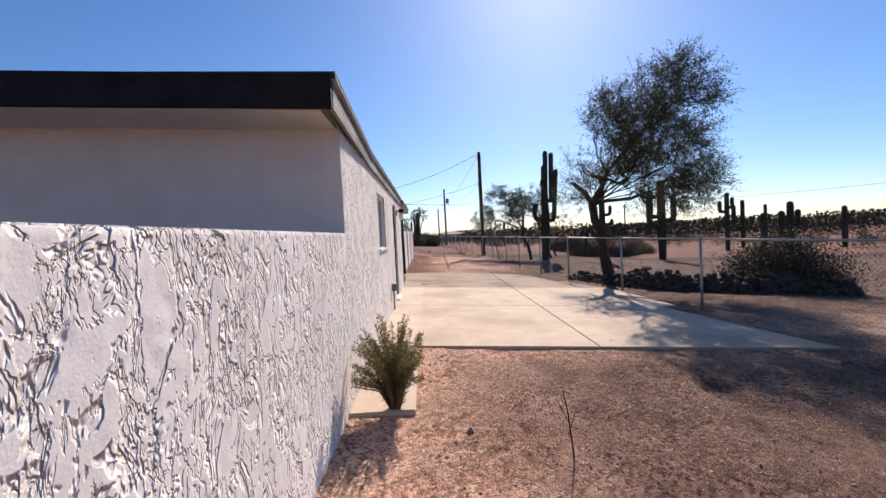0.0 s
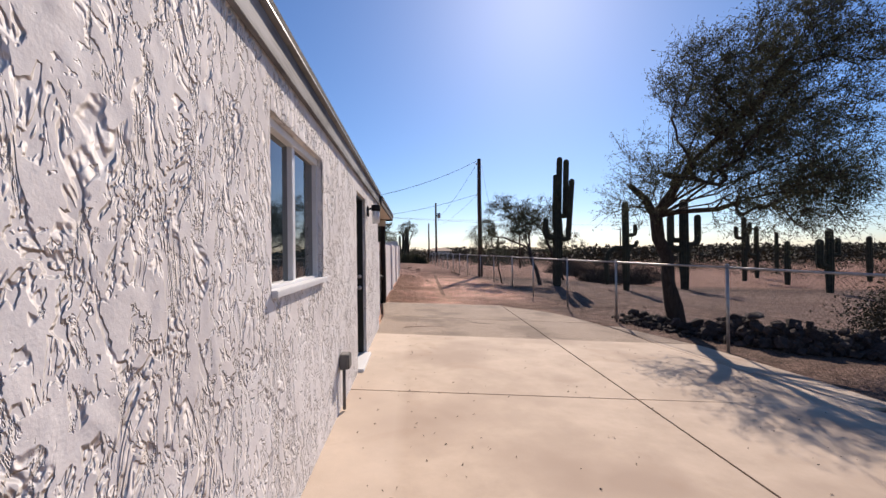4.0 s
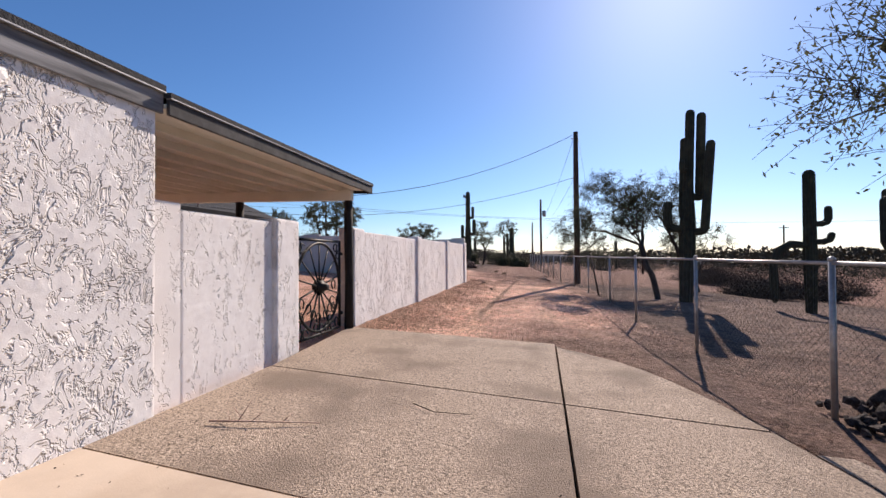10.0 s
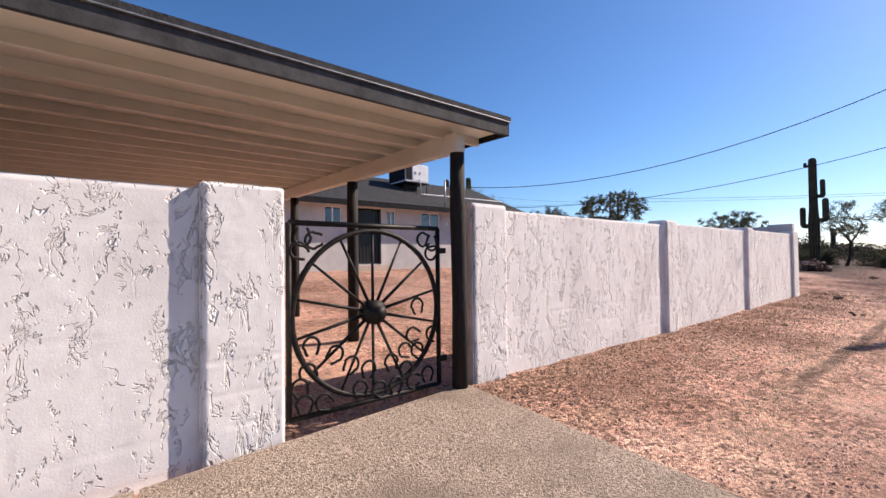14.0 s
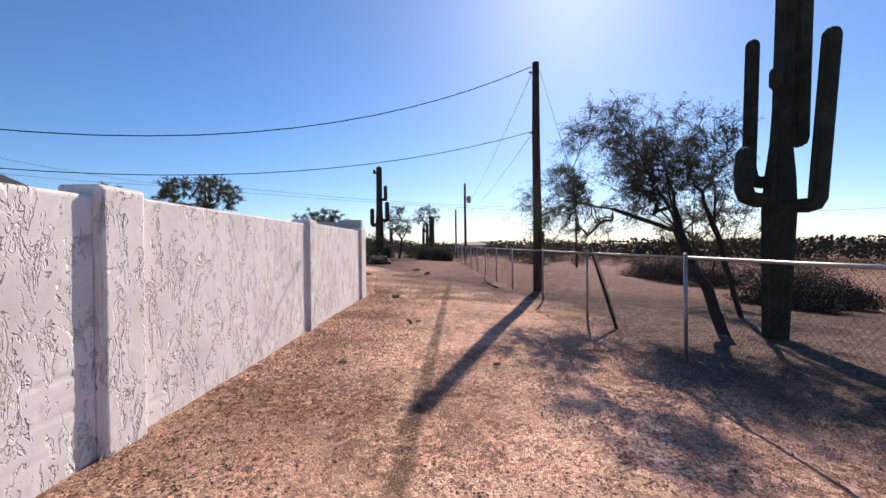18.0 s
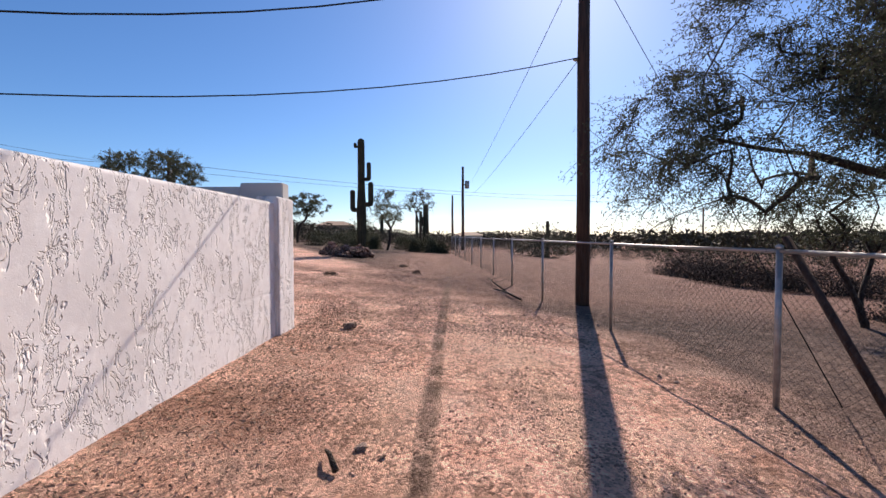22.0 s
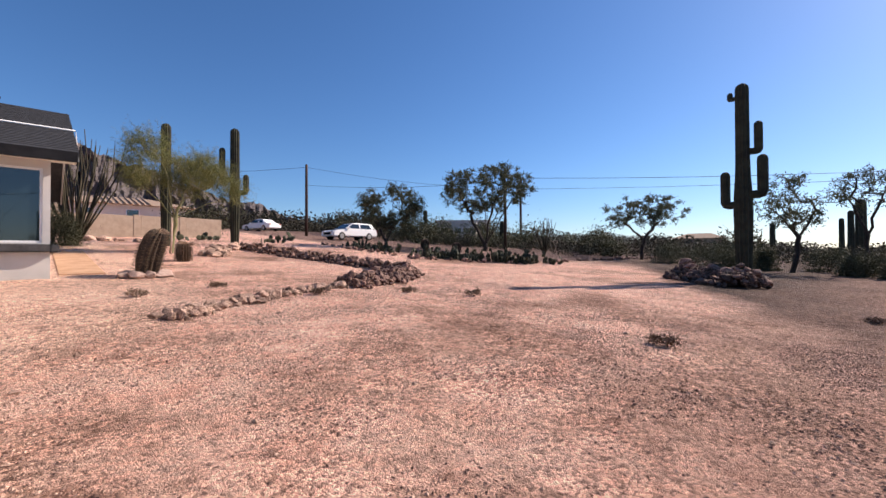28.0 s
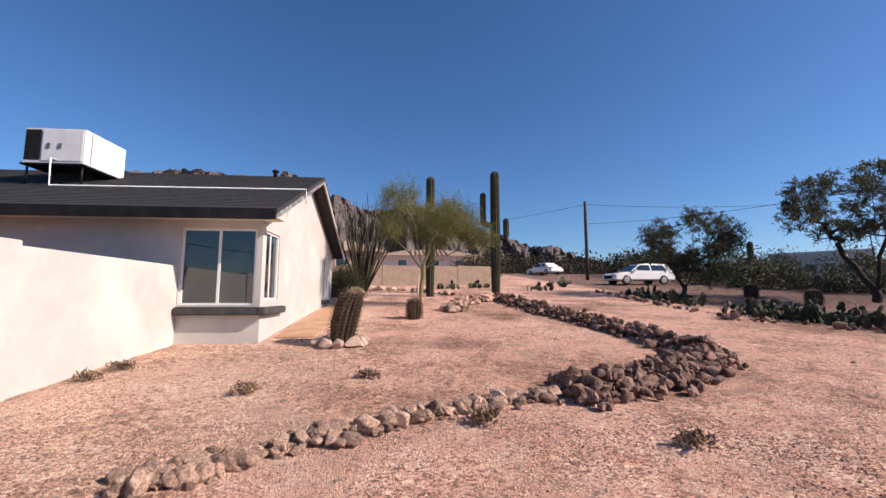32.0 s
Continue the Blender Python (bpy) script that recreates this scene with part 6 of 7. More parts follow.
part("sill_band", box((-13.75, BY - 0.002, 1.46), (BX + 0.158, BY + 0.14, 1.615), 0.02), M_band, house, "dark grey stucco sill band")
part("sill_band", box((-19.5, BY - 0.002, 1.56), (-18.5, BY + 0.10, 1.70), 0.02), M_band, house, "dark grey stucco sill band")
d2 = thing("door_2", (0, 0, 0), 0, "dark security door on the yard side", "door", kind="structure")
part("leaf", box((BX - 0.10, 22.0, 1.15), (BX - 0.06, 23.0, 3.25), 0.004), M_blackdoor, d2)
part("side_frame", box((BX - 0.04, 21.95, 1.15), (BX + 0.03, 22.02, 3.3)), M_blackdoor, d2)
part("side_frame", box((BX - 0.04, 22.98, 1.15), (BX + 0.03, 23.05, 3.3)), M_blackdoor, d2)
for k in range(6):
    tube("grille_bar", [(BX - 0.02, 22.12 + 0.15 * k, 1.25), (BX - 0.02, 22.12 + 0.15 * k, 3.15)], 0.01, M_blackdoor, d2, 6)
part("doorstep", box((BX + 0.032, 21.8, 0.85), (BX + 0.5, 23.2, 1.1), 0.01), M_conc, d2)
lm = thing("wall_lamp", (BX, 26.45, 2.85), 0, "small white globe lamp on the house wall", "wall lamp")
part("globe", rock_mesh(3, 1.0), M_opal, lm).scale = (0.07, 0.07, 0.09)

ac = thing("air_conditioner", (-14.48, 25.9, -0.13), 0, "white rooftop air conditioner on a black steel stand", "air conditioner")
M_acw = mat("ac_white_metal", (0.66, 0.67, 0.68), (0.74, 0.75, 0.76), 3, 0.45, 0.1, 20, 0.002)
part("cabinet", box((-0.8, -0.66, 5.02), (0.62, 0.66, 5.86), 0.012), M_acw, ac)
part("coil_opening", box((0.618, -0.63, 5.10), (0.63, -0.30, 5.82)), M_black_fascia, ac, "dark finned coil behind an open panel")
# black sheet paints the shadow over the south-facing louvres
part("shaded_louvers", box((-0.76, -0.674, 5.08), (0.58, -0.658, 5.82)), M_black_fascia, ac, "louvred cabinet face, black to stand for its shade")
part("side_panel", box((0.62, -0.26, 5.08), (0.634, 0.62, 5.82), 0.004), M_acw, ac)
for y in (0.2, 0.45):
    part("badge", box((0.635, y - 0.35, 5.38), (0.65, y - 0.28, 5.5), 0.003), M_greybox, ac)
part("seam", box((0.4, 0.661, 5.06), (0.42, 0.668, 5.84)), M_greybox, ac)
for x, y in ((0.55, -0.6), (0.55, 0.6), (-0.7, -0.6), (-0.7, 0.6)):
    zr = EZ + (EX + 14.48 - x) / (EX - RX) * (RZ - EZ) + 0.21
    tube("leg", [(x, y, zr), (x, y, 5.02)], 0.025, M_iron, ac, 6)
part("skid", box((-0.85, -0.68, 4.98), (0.66, 0.68, 5.018)), M_iron, ac)
part("duct", box((-0.75, -0.4, 4.5), (0.05, 0.4, 4.98), 0.01), M_iron, ac)


pipe = thing("roof_conduit", (0, 0, 0), 0, "thin white conduit running along the shingle roof", "conduit")
tube("pipe", [(-13.84, 25.95, 4.98), (-13.7, 25.97, 4.97), (-13.7, 26.0, on_roof(-13.7) + 0.02), (-13.9, 31.66, on_roof(-13.9) + 0.02), (-13.9, 31.68, on_roof(-13.9) - 0.32)], 0.022, M_frame, pipe, 8)
v_ = thing("roof_vent", (-16.2, 30.2, on_roof(-16.2) - 0.03), 0, "short black vent pipe on the shingle roof", "roof vent")
tube("pipe", [(0, 0, 0), (0, 0, 0.16)], 0.06, M_black_fascia, v_, 10)
tube("cap", [(0, 0, 0.16), (0, 0, 0.2), (0, 0, 0.24)], [0.1, 0.1, 0.03], M_black_fascia, v_, 10)
M_stain = mat("orange_stained_concrete", (0.40, 0.225, 0.13), (0.52, 0.32, 0.205), 2.5, 0.9, 0.3, 60, 0.004)
path_ = part("side_path", box((-19.5, BY + 0.15, gz(-15) - 0.55), (-12.9, BY + 0.95, gz(-15) - 0.54), 0), M_stain)
for v in path_.data.vertices:
    v.co.z = gz(v.co.x) + (0.03 if v.co.z > gz(-15) - 0.545 else -0.1)
tagged(path_, "narrow orange-stained concrete path beside the gable wall", "path", kind="structure")
# courses of shingle tabs on the visible slope
course = 0.16
ns = int(math.hypot(EX - RX, RZ - EZ) / course)
ch = []
for k in range(1, ns):
    f = k / ns
    x, z = EX + (RX - EX) * f, EZ + (RZ - EZ) * f + 0.104
    ch.append(([(x, 13.4, z), (x, BY + 0.42, z), (x - 0.10, BY + 0.42, z + 0.043), (x - 0.10, 13.4, z + 0.043), (x, 13.4, z - 0.004), (x, BY + 0.42, z - 0.004), (x, 13.4, z + 0.009), (x, BY + 0.42, z + 0.009)], [(6, 7, 2, 3), (4, 5, 7, 6)]))
V, F = joined(ch)
tagged(part("shingle_lap", mesh_from("shingle_lap", V, F, M_shingle), None, house), kind="stuff")


# ---- cars ----
M_carw = mat("white_car_paint", (0.82, 0.81, 0.80), (0.86, 0.85, 0.84), 2, 0.3, 0, spec=0.5)
M_card = mat("dark_blue_car_paint", (0.01, 0.014, 0.03), (0.015, 0.02, 0.04), 2, 0.25, 0, spec=0.6)
M_tyre = mat("black_rubber", (0.015, 0.015, 0.015), (0.03, 0.03, 0.03), 12, 0.8, 0.2, 40, 0.003)
M_red = mat("red_lamp_lens", (0.25, 0.01, 0.01), (0.3, 0.015, 0.015), 4, 0.2, 0)


def car(x, y, rz, length, height, paint, label, wagon):
    e = thing("car", (x, y, gz(x)), rz, label, "car", "parked cars")
    L, H, W = length, height, 1.86
    back = 0.02 if wagon else 0.14
    prof = [(-0.5, 0.22), (-0.5, 0.52), (-0.485, 0.60), (-0.5 + back, 0.64), (0.17, 0.62), (0.44, 0.54), (0.495, 0.44), (0.5, 0.2)]
    low = [(a * L, b * H) for a, b in prof]
    top = [((-0.47 if wagon else -0.37) * L, 0.62 * H), ((-0.40 if wagon else -0.22) * L, 0.97 * H), (-0.05 * L, 1.0 * H), (0.06 * L, 0.955 * H), (0.23 * L, 0.615 * H)]

    def loft(pts, w0, w1, bev):
        bm = bmesh.new()
        zs = [p[1] for p in pts]
        lo, hi = min(zs), max(zs)
        vs = [[bm.verts.new((px, s * (w0 + (w1 - w0) * (pz - lo) / (hi - lo)) / 2, pz)) for px, pz in pts] for s in (-1, 1)]
        n = len(pts)
        bm.faces.new(vs[0])
        bm.faces.new(vs[1][::-1])
        for i in range(n):
            bm.faces.new((vs[0][i], vs[1][i], vs[1][(i + 1) % n], vs[0][(i + 1) % n]))
        bmesh.ops.recalc_face_normals(bm, faces=bm.faces)
        bmesh.ops.bevel(bm, geom=list(bm.edges), offset=bev, segments=3, affect="EDGES")
        return bm

    part("body", loft(low, W, W * 0.96, 0.07), paint, e)
    part("cabin", loft(top, W * 0.92, W * 0.72, 0.05), paint, e)
    for s in (-1, 1):
        def sp(px, pz):
            f = (pz - 0.615 * H) / (0.385 * H)
            return (px, s * (W * 0.46 + (W * 0.36 - W * 0.46) * f + 0.006), pz)
        xr, xf = top[0][0] + 0.10 * L, 0.19 * L
        for a, b, a2, b2 in ((xr, -0.11 * L, xr + 0.05 * L, -0.11 * L), (-0.09 * L, xf, -0.09 * L, 0.06 * L)):
            part("side_window", mesh_from("side_window", [sp(a, 0.66 * H), sp(b, 0.66 * H), sp(b2, 0.92 * H), sp(a2, 0.92 * H)], [(0, 1, 2, 3)], M_glass), None, e)
    ws = [(0.225 * L + 0.01, 0.635 * H, 0.42), (0.075 * L + 0.01, 0.935 * H, 0.35)]
    part("windscreen", mesh_from("windscreen", [(ws[0][0], -W * ws[0][2], ws[0][1]), (ws[0][0], W * ws[0][2], ws[0][1]), (ws[1][0], W * ws[1][2], ws[1][1]), (ws[1][0], -W * ws[1][2], ws[1][1])], [(0, 1, 2, 3)], M_glass), None, e)
    for px in (-0.30 * L, 0.315 * L):
        for s in (-1, 1):
            wv, wf = tube_data([(px, s * (W / 2 - 0.2), 0.33), (px, s * (W / 2 - 0.18), 0.33), (px, s * (W / 2 - 0.01), 0.33), (px, s * (W / 2 + 0.01), 0.33)], [0.30, 0.33, 0.33, 0.30], 20)
            wh = part("wheel", mesh_from("wheel", wv, wf, M_tyre, False), None, e)
            rv, rf = tube_data([(px, s * (W / 2 + 0.008), 0.33), (px, s * (W / 2 + 0.016), 0.33)], [0.22, 0.2], 16)
            part("rim", mesh_from("rim", rv, rf, M_galv), None, wh)
    for s in (-1, 1):
        part("headlight", box((0.455 * L, s * 0.62 - 0.2, 0.42 * H), (0.497 * L, s * 0.62 + 0.2, 0.49 * H), 0.015), M_opal, e)
        part("tail_light", box((-0.503 * L, s * 0.7 - 0.16, 0.5 * H), (-0.485 * L, s * 0.7 + 0.16, 0.58 * H), 0.01), M_red, e)
        part("mirror", box((0.15 * L, s * 0.95 - 0.09, 0.63 * H), (0.19 * L, s * 0.95 + 0.09, 0.71 * H), 0.02), paint, e)
    part("grille", box((0.49 * L, -0.5, 0.28 * H), (0.507 * L, 0.5, 0.42 * H), 0.01), M_black_fascia, e)
    return e


car(-33.0, 51.0, 275, 4.75, 1.52, M_carw, "white estate car parked on the dirt drive", True)
car(-51.5, 50.2, 200, 4.6, 1.42, M_carw, "white saloon car parked at the road", False)
car(38.3, 27.5, 122, 4.6, 1.4, M_card, "dark blue car parked on the neighbouring lot", False)
car(44.5, 26.5, 132, 4.5, 1.4, M_carw, "pale car parked on the neighbouring lot", False)

# ---- neighbours ----
M_block = mat("tan_block", (0.30, 0.22, 0.165), (0.38, 0.29, 0.22), 3, 0.9, 0.4, 12, 0.01)
M_tile = mat("clay_roof_tile", (0.26, 0.17, 0.12), (0.40, 0.29, 0.21), 6, 0.85, 0.3, 20, 0.01)
bw = thing("block_wall", (0, 0, 0), 0, "tan block boundary wall with capped piers", "wall", kind="structure")
for k in range(5):
    a, b = Vector((-29.4, 27.8, 0)).lerp(Vector((-32.3, 40.2, 0)), k / 5), Vector((-29.4, 27.8, 0)).lerp(Vector((-32.3, 40.2, 0)), (k + 1) / 5)
    zb = gz(a.x)
    ang = math.atan2(b.y - a.y, b.x - a.x)
    w_ = part("wall_panel", box((0.2, -0.1, -0.3), ((b - a).length - 0.001, 0.1, 1.3), 0.01), M_block, bw)
    w_.matrix_world = Matrix.Translation((a.x, a.y, zb)) @ Matrix.Rotation(ang, 4, "Z")
    q_ = part("pier", box((-0.2, -0.12, -0.3), (0.198, 0.12, 1.32), 0.015), M_block, bw)
    q_.matrix_world = Matrix.Translation((a.x, a.y, zb)) @ Matrix.Rotation(ang, 4, "Z")


def far_house(x, y, rz, w, d, h, roof, label, m_wall, flat=False):
    e = thing("neighbour_house", (x, y, gz(x)), rz, label, "house", "neighbouring houses")
    part("wall", box((-w / 2, -d / 2, -0.5), (w / 2, d / 2, h), 0.01), m_wall, e)
    if flat:
        part("parapet", box((-w / 2 - 0.08, -d / 2 - 0.08, h + 0.002), (w / 2 + 0.08, d / 2 + 0.08, h + 0.3), 0.01), m_wall, e)
    else:
        bm = bmesh.new()
        o = 0.5
        v = [bm.verts.new(p) for p in ((-w / 2 - o, -d / 2 - o, h), (w / 2 + o, -d / 2 - o, h), (w / 2 + o, d / 2 + o, h), (-w / 2 - o, d / 2 + o, h), (-w / 2 + d * 0.35, 0, h + roof), (w / 2 - d * 0.35, 0, h + roof))]
        for f in ((3, 2, 1, 0), (0, 1, 5, 4), (1, 2, 5), (2, 3, 4, 5), (3, 0, 4)):
            bm.faces.new([v[i] for i in f])
        r_ = part("roof", bm, M_tile, e)
        for k in range(int(w / 0.45)):
            px = -w / 2 + 0.45 * k
            s0, s1 = -d / 2 - o, -0.1
            ends = h + roof * 0.97
            if -w / 2 + d * 0.35 < px < w / 2 - d * 0.35:
                tube("roof_tile", [(px, s0, h + 0.05), (px, s1, ends)], 0.09, M_tile, r_, 6)
    for px in (-w * 0.28, w * 0.05, w * 0.3):
        n_ = part("window", box((px - 0.5, -d / 2 - 0.03, h * 0.4), (px + 0.5, -d / 2 + 0.02, h * 0.78), 0.005), M_frame, e)
        part("pane", box((px - 0.43, -d / 2 - 0.04, h * 0.4 + 0.06), (px + 0.43, -d / 2 - 0.032, h * 0.78 - 0.06)), M_glass, n_)
    return e


far_house(-50, 36.5, 90, 10, 8, 1.75, 1.05, "white neighbouring house with clay tile roof", M_smooth)
far_house(-41, 28, 100, 7, 6, 2.1, 1.2, "low tan outbuilding with a dark roof", M_block)
far_house(-50, 84, 40, 9, 7, 2.6, 0, "flat-roofed white neighbouring house behind trees", M_smooth, True)
far_house(-39, 71, 40, 5, 5, 2.0, 0, "flat-roofed white neighbouring house behind trees", M_smooth, True)
far_house(80, 52, -120, 9, 7, 2.0, 1.3, "low dark-roofed house far across the desert", M_block)
far_house(8, 138, 180, 8, 6, 2.0, 0.9, "low pale house on the horizon", M_smooth)
far_house(-24, 122, 190, 8, 6, 2.2, 1.0, "low pale house on the horizon", M_block)
far_house(44, 138, 200, 8, 6, 2.0, 0.9, "low pale house on the horizon", M_smooth)

# palm tree far off
palm = thing("palm_tree", (50.5, 26.5, gz(50)), 0, "fan palm with a shaggy trunk far off", "tree")
tube("trunk", [(0, 0, -0.05), (0.02, 0, 2.1), (0, 0, 4.2)], [0.2, 0.17, 0.19], M_bark, palm, 10)
for k in range(44):
    a, t = k * 2.4, -0.75 + 2.1 * k / 43
    d = Vector((math.cos(a) * math.cos(t), math.sin(a) * math.cos(t), math.sin(t)))
    s = d.cross(Vector((0, 0, 1))).normalized() if abs(d.z) < 0.98 else Vector((1, 0, 0))
    c = Vector((0, 0, 4.2))
    d, s = d * 1.5, s * 1.5
    V = [c, c + d * 0.5]
    for j in range(-4, 5):
        V.append(c + d * (0.95 - 0.03 * j * j * 0.5) + s * 0.075 * j + Vector((0, 0, -0.12)))
        if j < 4:
            V.append(c + d * 0.66 + s * 0.05 * (j + 0.5))
    part("frond", mesh_from("frond", V, [(0, i, i + 1) for i in range(2, len(V) - 1)], M_leaf), None, palm)

# ---- mountains ----
CREST = [(-130, 12), (-114.6, 14.3), (-110.7, 14.0), (-107.1, 14.1), (-106.4, 15.4), (-104.7, 15.1), (-103.9, 13.6), (-102, 11.2), (-100.4, 12.4), (-99.4, 12.9), (-97.9, 12.2), (-97, 11.2), (-93.2, 11.0), (-90, 11.8), (-87, 10.8), (-84, 9.6), (-80.6, 9.0), (-76, 7.1), (-72.5, 5.9), (-70.8, 6.2), (-68.7, 5.4), (-64, 3.6), (-58, 2.4), (-50, 0.5)]
az = np.arange(-130, -50, 0.22)
el = np.interp(az, [c[0] for c in CREST], [c[1] for c in CREST])
rows = 34
f = np.linspace(0, 1, rows)[:, None]
A = np.radians(az)[None, :] + 0 * f
EL = el + 0.9 * (fbm(az * 1.6, az * 0, 3, 77) - 0.5)
shape = np.where(f < 0.62, 0.62 * (f / 0.62) ** 1.25, 0.62 + (f - 0.62) * 1.0)
DIST = 1500 + 500 * np.where(f < 0.62, f / 0.62, 1 + 0.12 * (f - 0.62) / 0.38) + 260 * (fbm(az[None, :] * 0.8 + 0 * f, f * 5 + 0 * az[None, :], 4, 55) - 0.5)
ZM = DIST * np.tan(np.radians(EL))[None, :] * shape + 20
V = np.stack([(DIST * np.sin(A) - 3).ravel(), (DIST * np.cos(A) + 34).ravel(), (ZM - 20 * (1 - shape)).ravel()], 1)
nx = len(az)
i = np.arange((rows - 1) * (nx - 1))
a = (i // (nx - 1)) * nx + i % (nx - 1)
mount = part("mountain_ridge", np_mesh("mountain_ridge", V, np.stack([a, a + 1, a + nx + 1, a + nx], 1), M_mount, False))
tagged(mount, "rugged purple-brown desert mountain ridge with cliffs", "mountain", kind="structure")


# ---- far scrub, gravel and litter ----
def leaf_cloud(name, centres, spreads, per, leaf, material, label, rs):
    g = rs.normal(size=(len(centres) * per, 3))
    g *= np.minimum(1, 1.5 / np.linalg.norm(g, axis=1))[:, None]
    C = np.repeat(centres, per, 0) + g * np.repeat(spreads, per, 0)
    n = len(C)
    C[:, 2] = np.maximum(C[:, 2], np.repeat(centres[:, 2] - spreads[:, 2] * 1.3, per))
    d = rs.normal(size=(n, 3))
    d /= np.linalg.norm(d, axis=1)[:, None]
    s = np.cross(d, rs.normal(size=(n, 3)))
    s /= np.linalg.norm(s, axis=1)[:, None]
    ln = (np.repeat(spreads[:, 0], per) * leaf * rs.uniform(0.8, 1.7, n))[:, None]
    V = np.stack([C - s * ln * 0.3, C + d * ln * 0.5, C + s * ln * 0.3, C - d * ln * 0.5], 1).reshape(-1, 3)
    return tagged(part(name, np_mesh(name, V, np.arange(4 * n).reshape(n, 4), material)), label, "scrub", kind="stuff")


rs = np.random.RandomState(12)


def scatter(n, rmin, rmax, a0, a1, keep=lambda x, y: True):
    out = []
    while len(out) < n:
        r, a = math.sqrt(rs.uniform(rmin ** 2, rmax ** 2)) if rmax < 90 else rs.uniform(rmin, rmax), radians(rs.uniform(a0, a1))
        x, y = r * math.sin(a), 28 + r * math.cos(a)
        if keep(x, y):
            out.append((x, y))
    return out


def scrub(name, pts, hmin, hmax, per, leaf, material, label, lift=False):
    c, s = [], []
    for x, y in pts:
        h = rs.uniform(hmin, hmax) + (1.7 if lift and x > 12 else 0.0)
        c.append((x, y, gz(x) + h * 0.5))
        wide = 1.8 if lift else 1.0
        s.append((h * wide * rs.uniform(0.4, 0.62), h * wide * rs.uniform(0.4, 0.62), h * 0.3))
    leaf_cloud(name, np.array(c), np.array(s), per, leaf, material, label, rs)


clear = lambda x, y: not (-9 < x < 3.2 and y < 52) and not (x < -0.5 and y < 33) and not (-27 < x < -3 and y < 62) and not (-54 < x < -3 and y < 56)
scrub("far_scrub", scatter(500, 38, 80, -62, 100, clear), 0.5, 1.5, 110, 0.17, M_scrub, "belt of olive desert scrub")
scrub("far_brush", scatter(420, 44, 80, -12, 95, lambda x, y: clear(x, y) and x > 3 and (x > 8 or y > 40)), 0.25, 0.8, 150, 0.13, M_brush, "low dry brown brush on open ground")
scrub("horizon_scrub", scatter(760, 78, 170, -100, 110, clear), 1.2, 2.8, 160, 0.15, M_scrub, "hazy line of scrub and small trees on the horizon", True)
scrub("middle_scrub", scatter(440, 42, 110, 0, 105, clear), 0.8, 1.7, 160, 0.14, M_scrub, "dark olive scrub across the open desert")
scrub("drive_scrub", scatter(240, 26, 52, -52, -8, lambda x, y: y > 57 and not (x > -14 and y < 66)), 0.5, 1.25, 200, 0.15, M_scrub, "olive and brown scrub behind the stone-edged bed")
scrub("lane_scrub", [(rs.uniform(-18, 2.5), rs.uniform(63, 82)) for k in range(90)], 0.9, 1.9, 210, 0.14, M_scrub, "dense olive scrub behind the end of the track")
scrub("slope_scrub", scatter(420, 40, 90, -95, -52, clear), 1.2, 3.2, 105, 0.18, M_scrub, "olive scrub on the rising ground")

oct_v = np.array([(1, 0, 0), (-1, 0, 0), (0, 1, 0), (0, -1, 0), (0, 0, 1), (0, 0, -1)], float)
oct_f = np.array([(0, 2, 4), (2, 1, 4), (1, 3, 4), (3, 0, 4)])


def pebbles(name, X, Y, smin, smax, material, label, power=3.0):
    n = len(X)
    S = (smin + (smax - smin) * rs.rand(n) ** power) * np.where(Y > 29.6, 1.1, 1.0)
    V = oct_v[None] * (1 + 0.35 * rs.normal(size=(n, 6, 1))) * S[:, None, None] * np.array([1, 1, 0.65])
    th = rs.rand(n) * 6.28
    c, s = np.cos(th)[:, None], np.sin(th)[:, None]
    x, y = V[..., 0] * c - V[..., 1] * s, V[..., 0] * s + V[..., 1] * c
    Z = ground_z(X, Y)
    V = np.stack([x + X[:, None], y + Y[:, None], V[..., 2] + (Z + S * 0.25)[:, None]], 2).reshape(-1, 3)
    F = (oct_f[None] + 6 * np.arange(n)[:, None, None]).reshape(-1, 3)
    return tagged(part(name, np_mesh(name, V, F, material)), label, "gravel", kind="stuff")


def field(n, x0, x1, y0, y1):
    X, Y = rs.uniform(x0, x1, n), rs.uniform(y0, y1, n)
    gather = rs.rand(n) < np.clip((fbm(X * 1.3, Y * 1.3, 3, 71) - 0.36) / 0.2, 0.18, 1)
    X, Y = X[gather], Y[gather]
    ok = ~((X > -1.0) & (X < 5.2) & (Y > 6.3) & (Y < 17.05)) & ~((X < -0.8) & (Y < 29.8)) & ~((X < 0) & (Y < 6.6) & (X < -0.1))
    return X[ok], Y[ok]


M_gravel = mat("mixed_gravel", (0.38, 0.23, 0.165), (0.64, 0.42, 0.315), 9, 0.9, 0.3, 60, 0.004, coord="Object")
M_dark_gravel = mat("dark_gravel", (0.13, 0.074, 0.056), (0.31, 0.185, 0.14), 9, 0.9, 0.3, 60, 0.004)
parts_ = [field(17000, -0.9, 6.5, 0.5, 7), field(42000, -0.9, 4.6, 16.5, 32), field(62000, -10, 3.0, 29.6, 40), field(9000, 4.5, 12, 8, 34), field(6000, -14, 3, 38, 60), field(24000, -14, -6, 30.5, 40)]
pebbles("gravel", np.concatenate([p[0] for p in parts_]), np.concatenate([p[1] for p in parts_]), 0.0035, 0.0135, M_gravel, "loose fine gravel strewn over the dirt", 2.6)
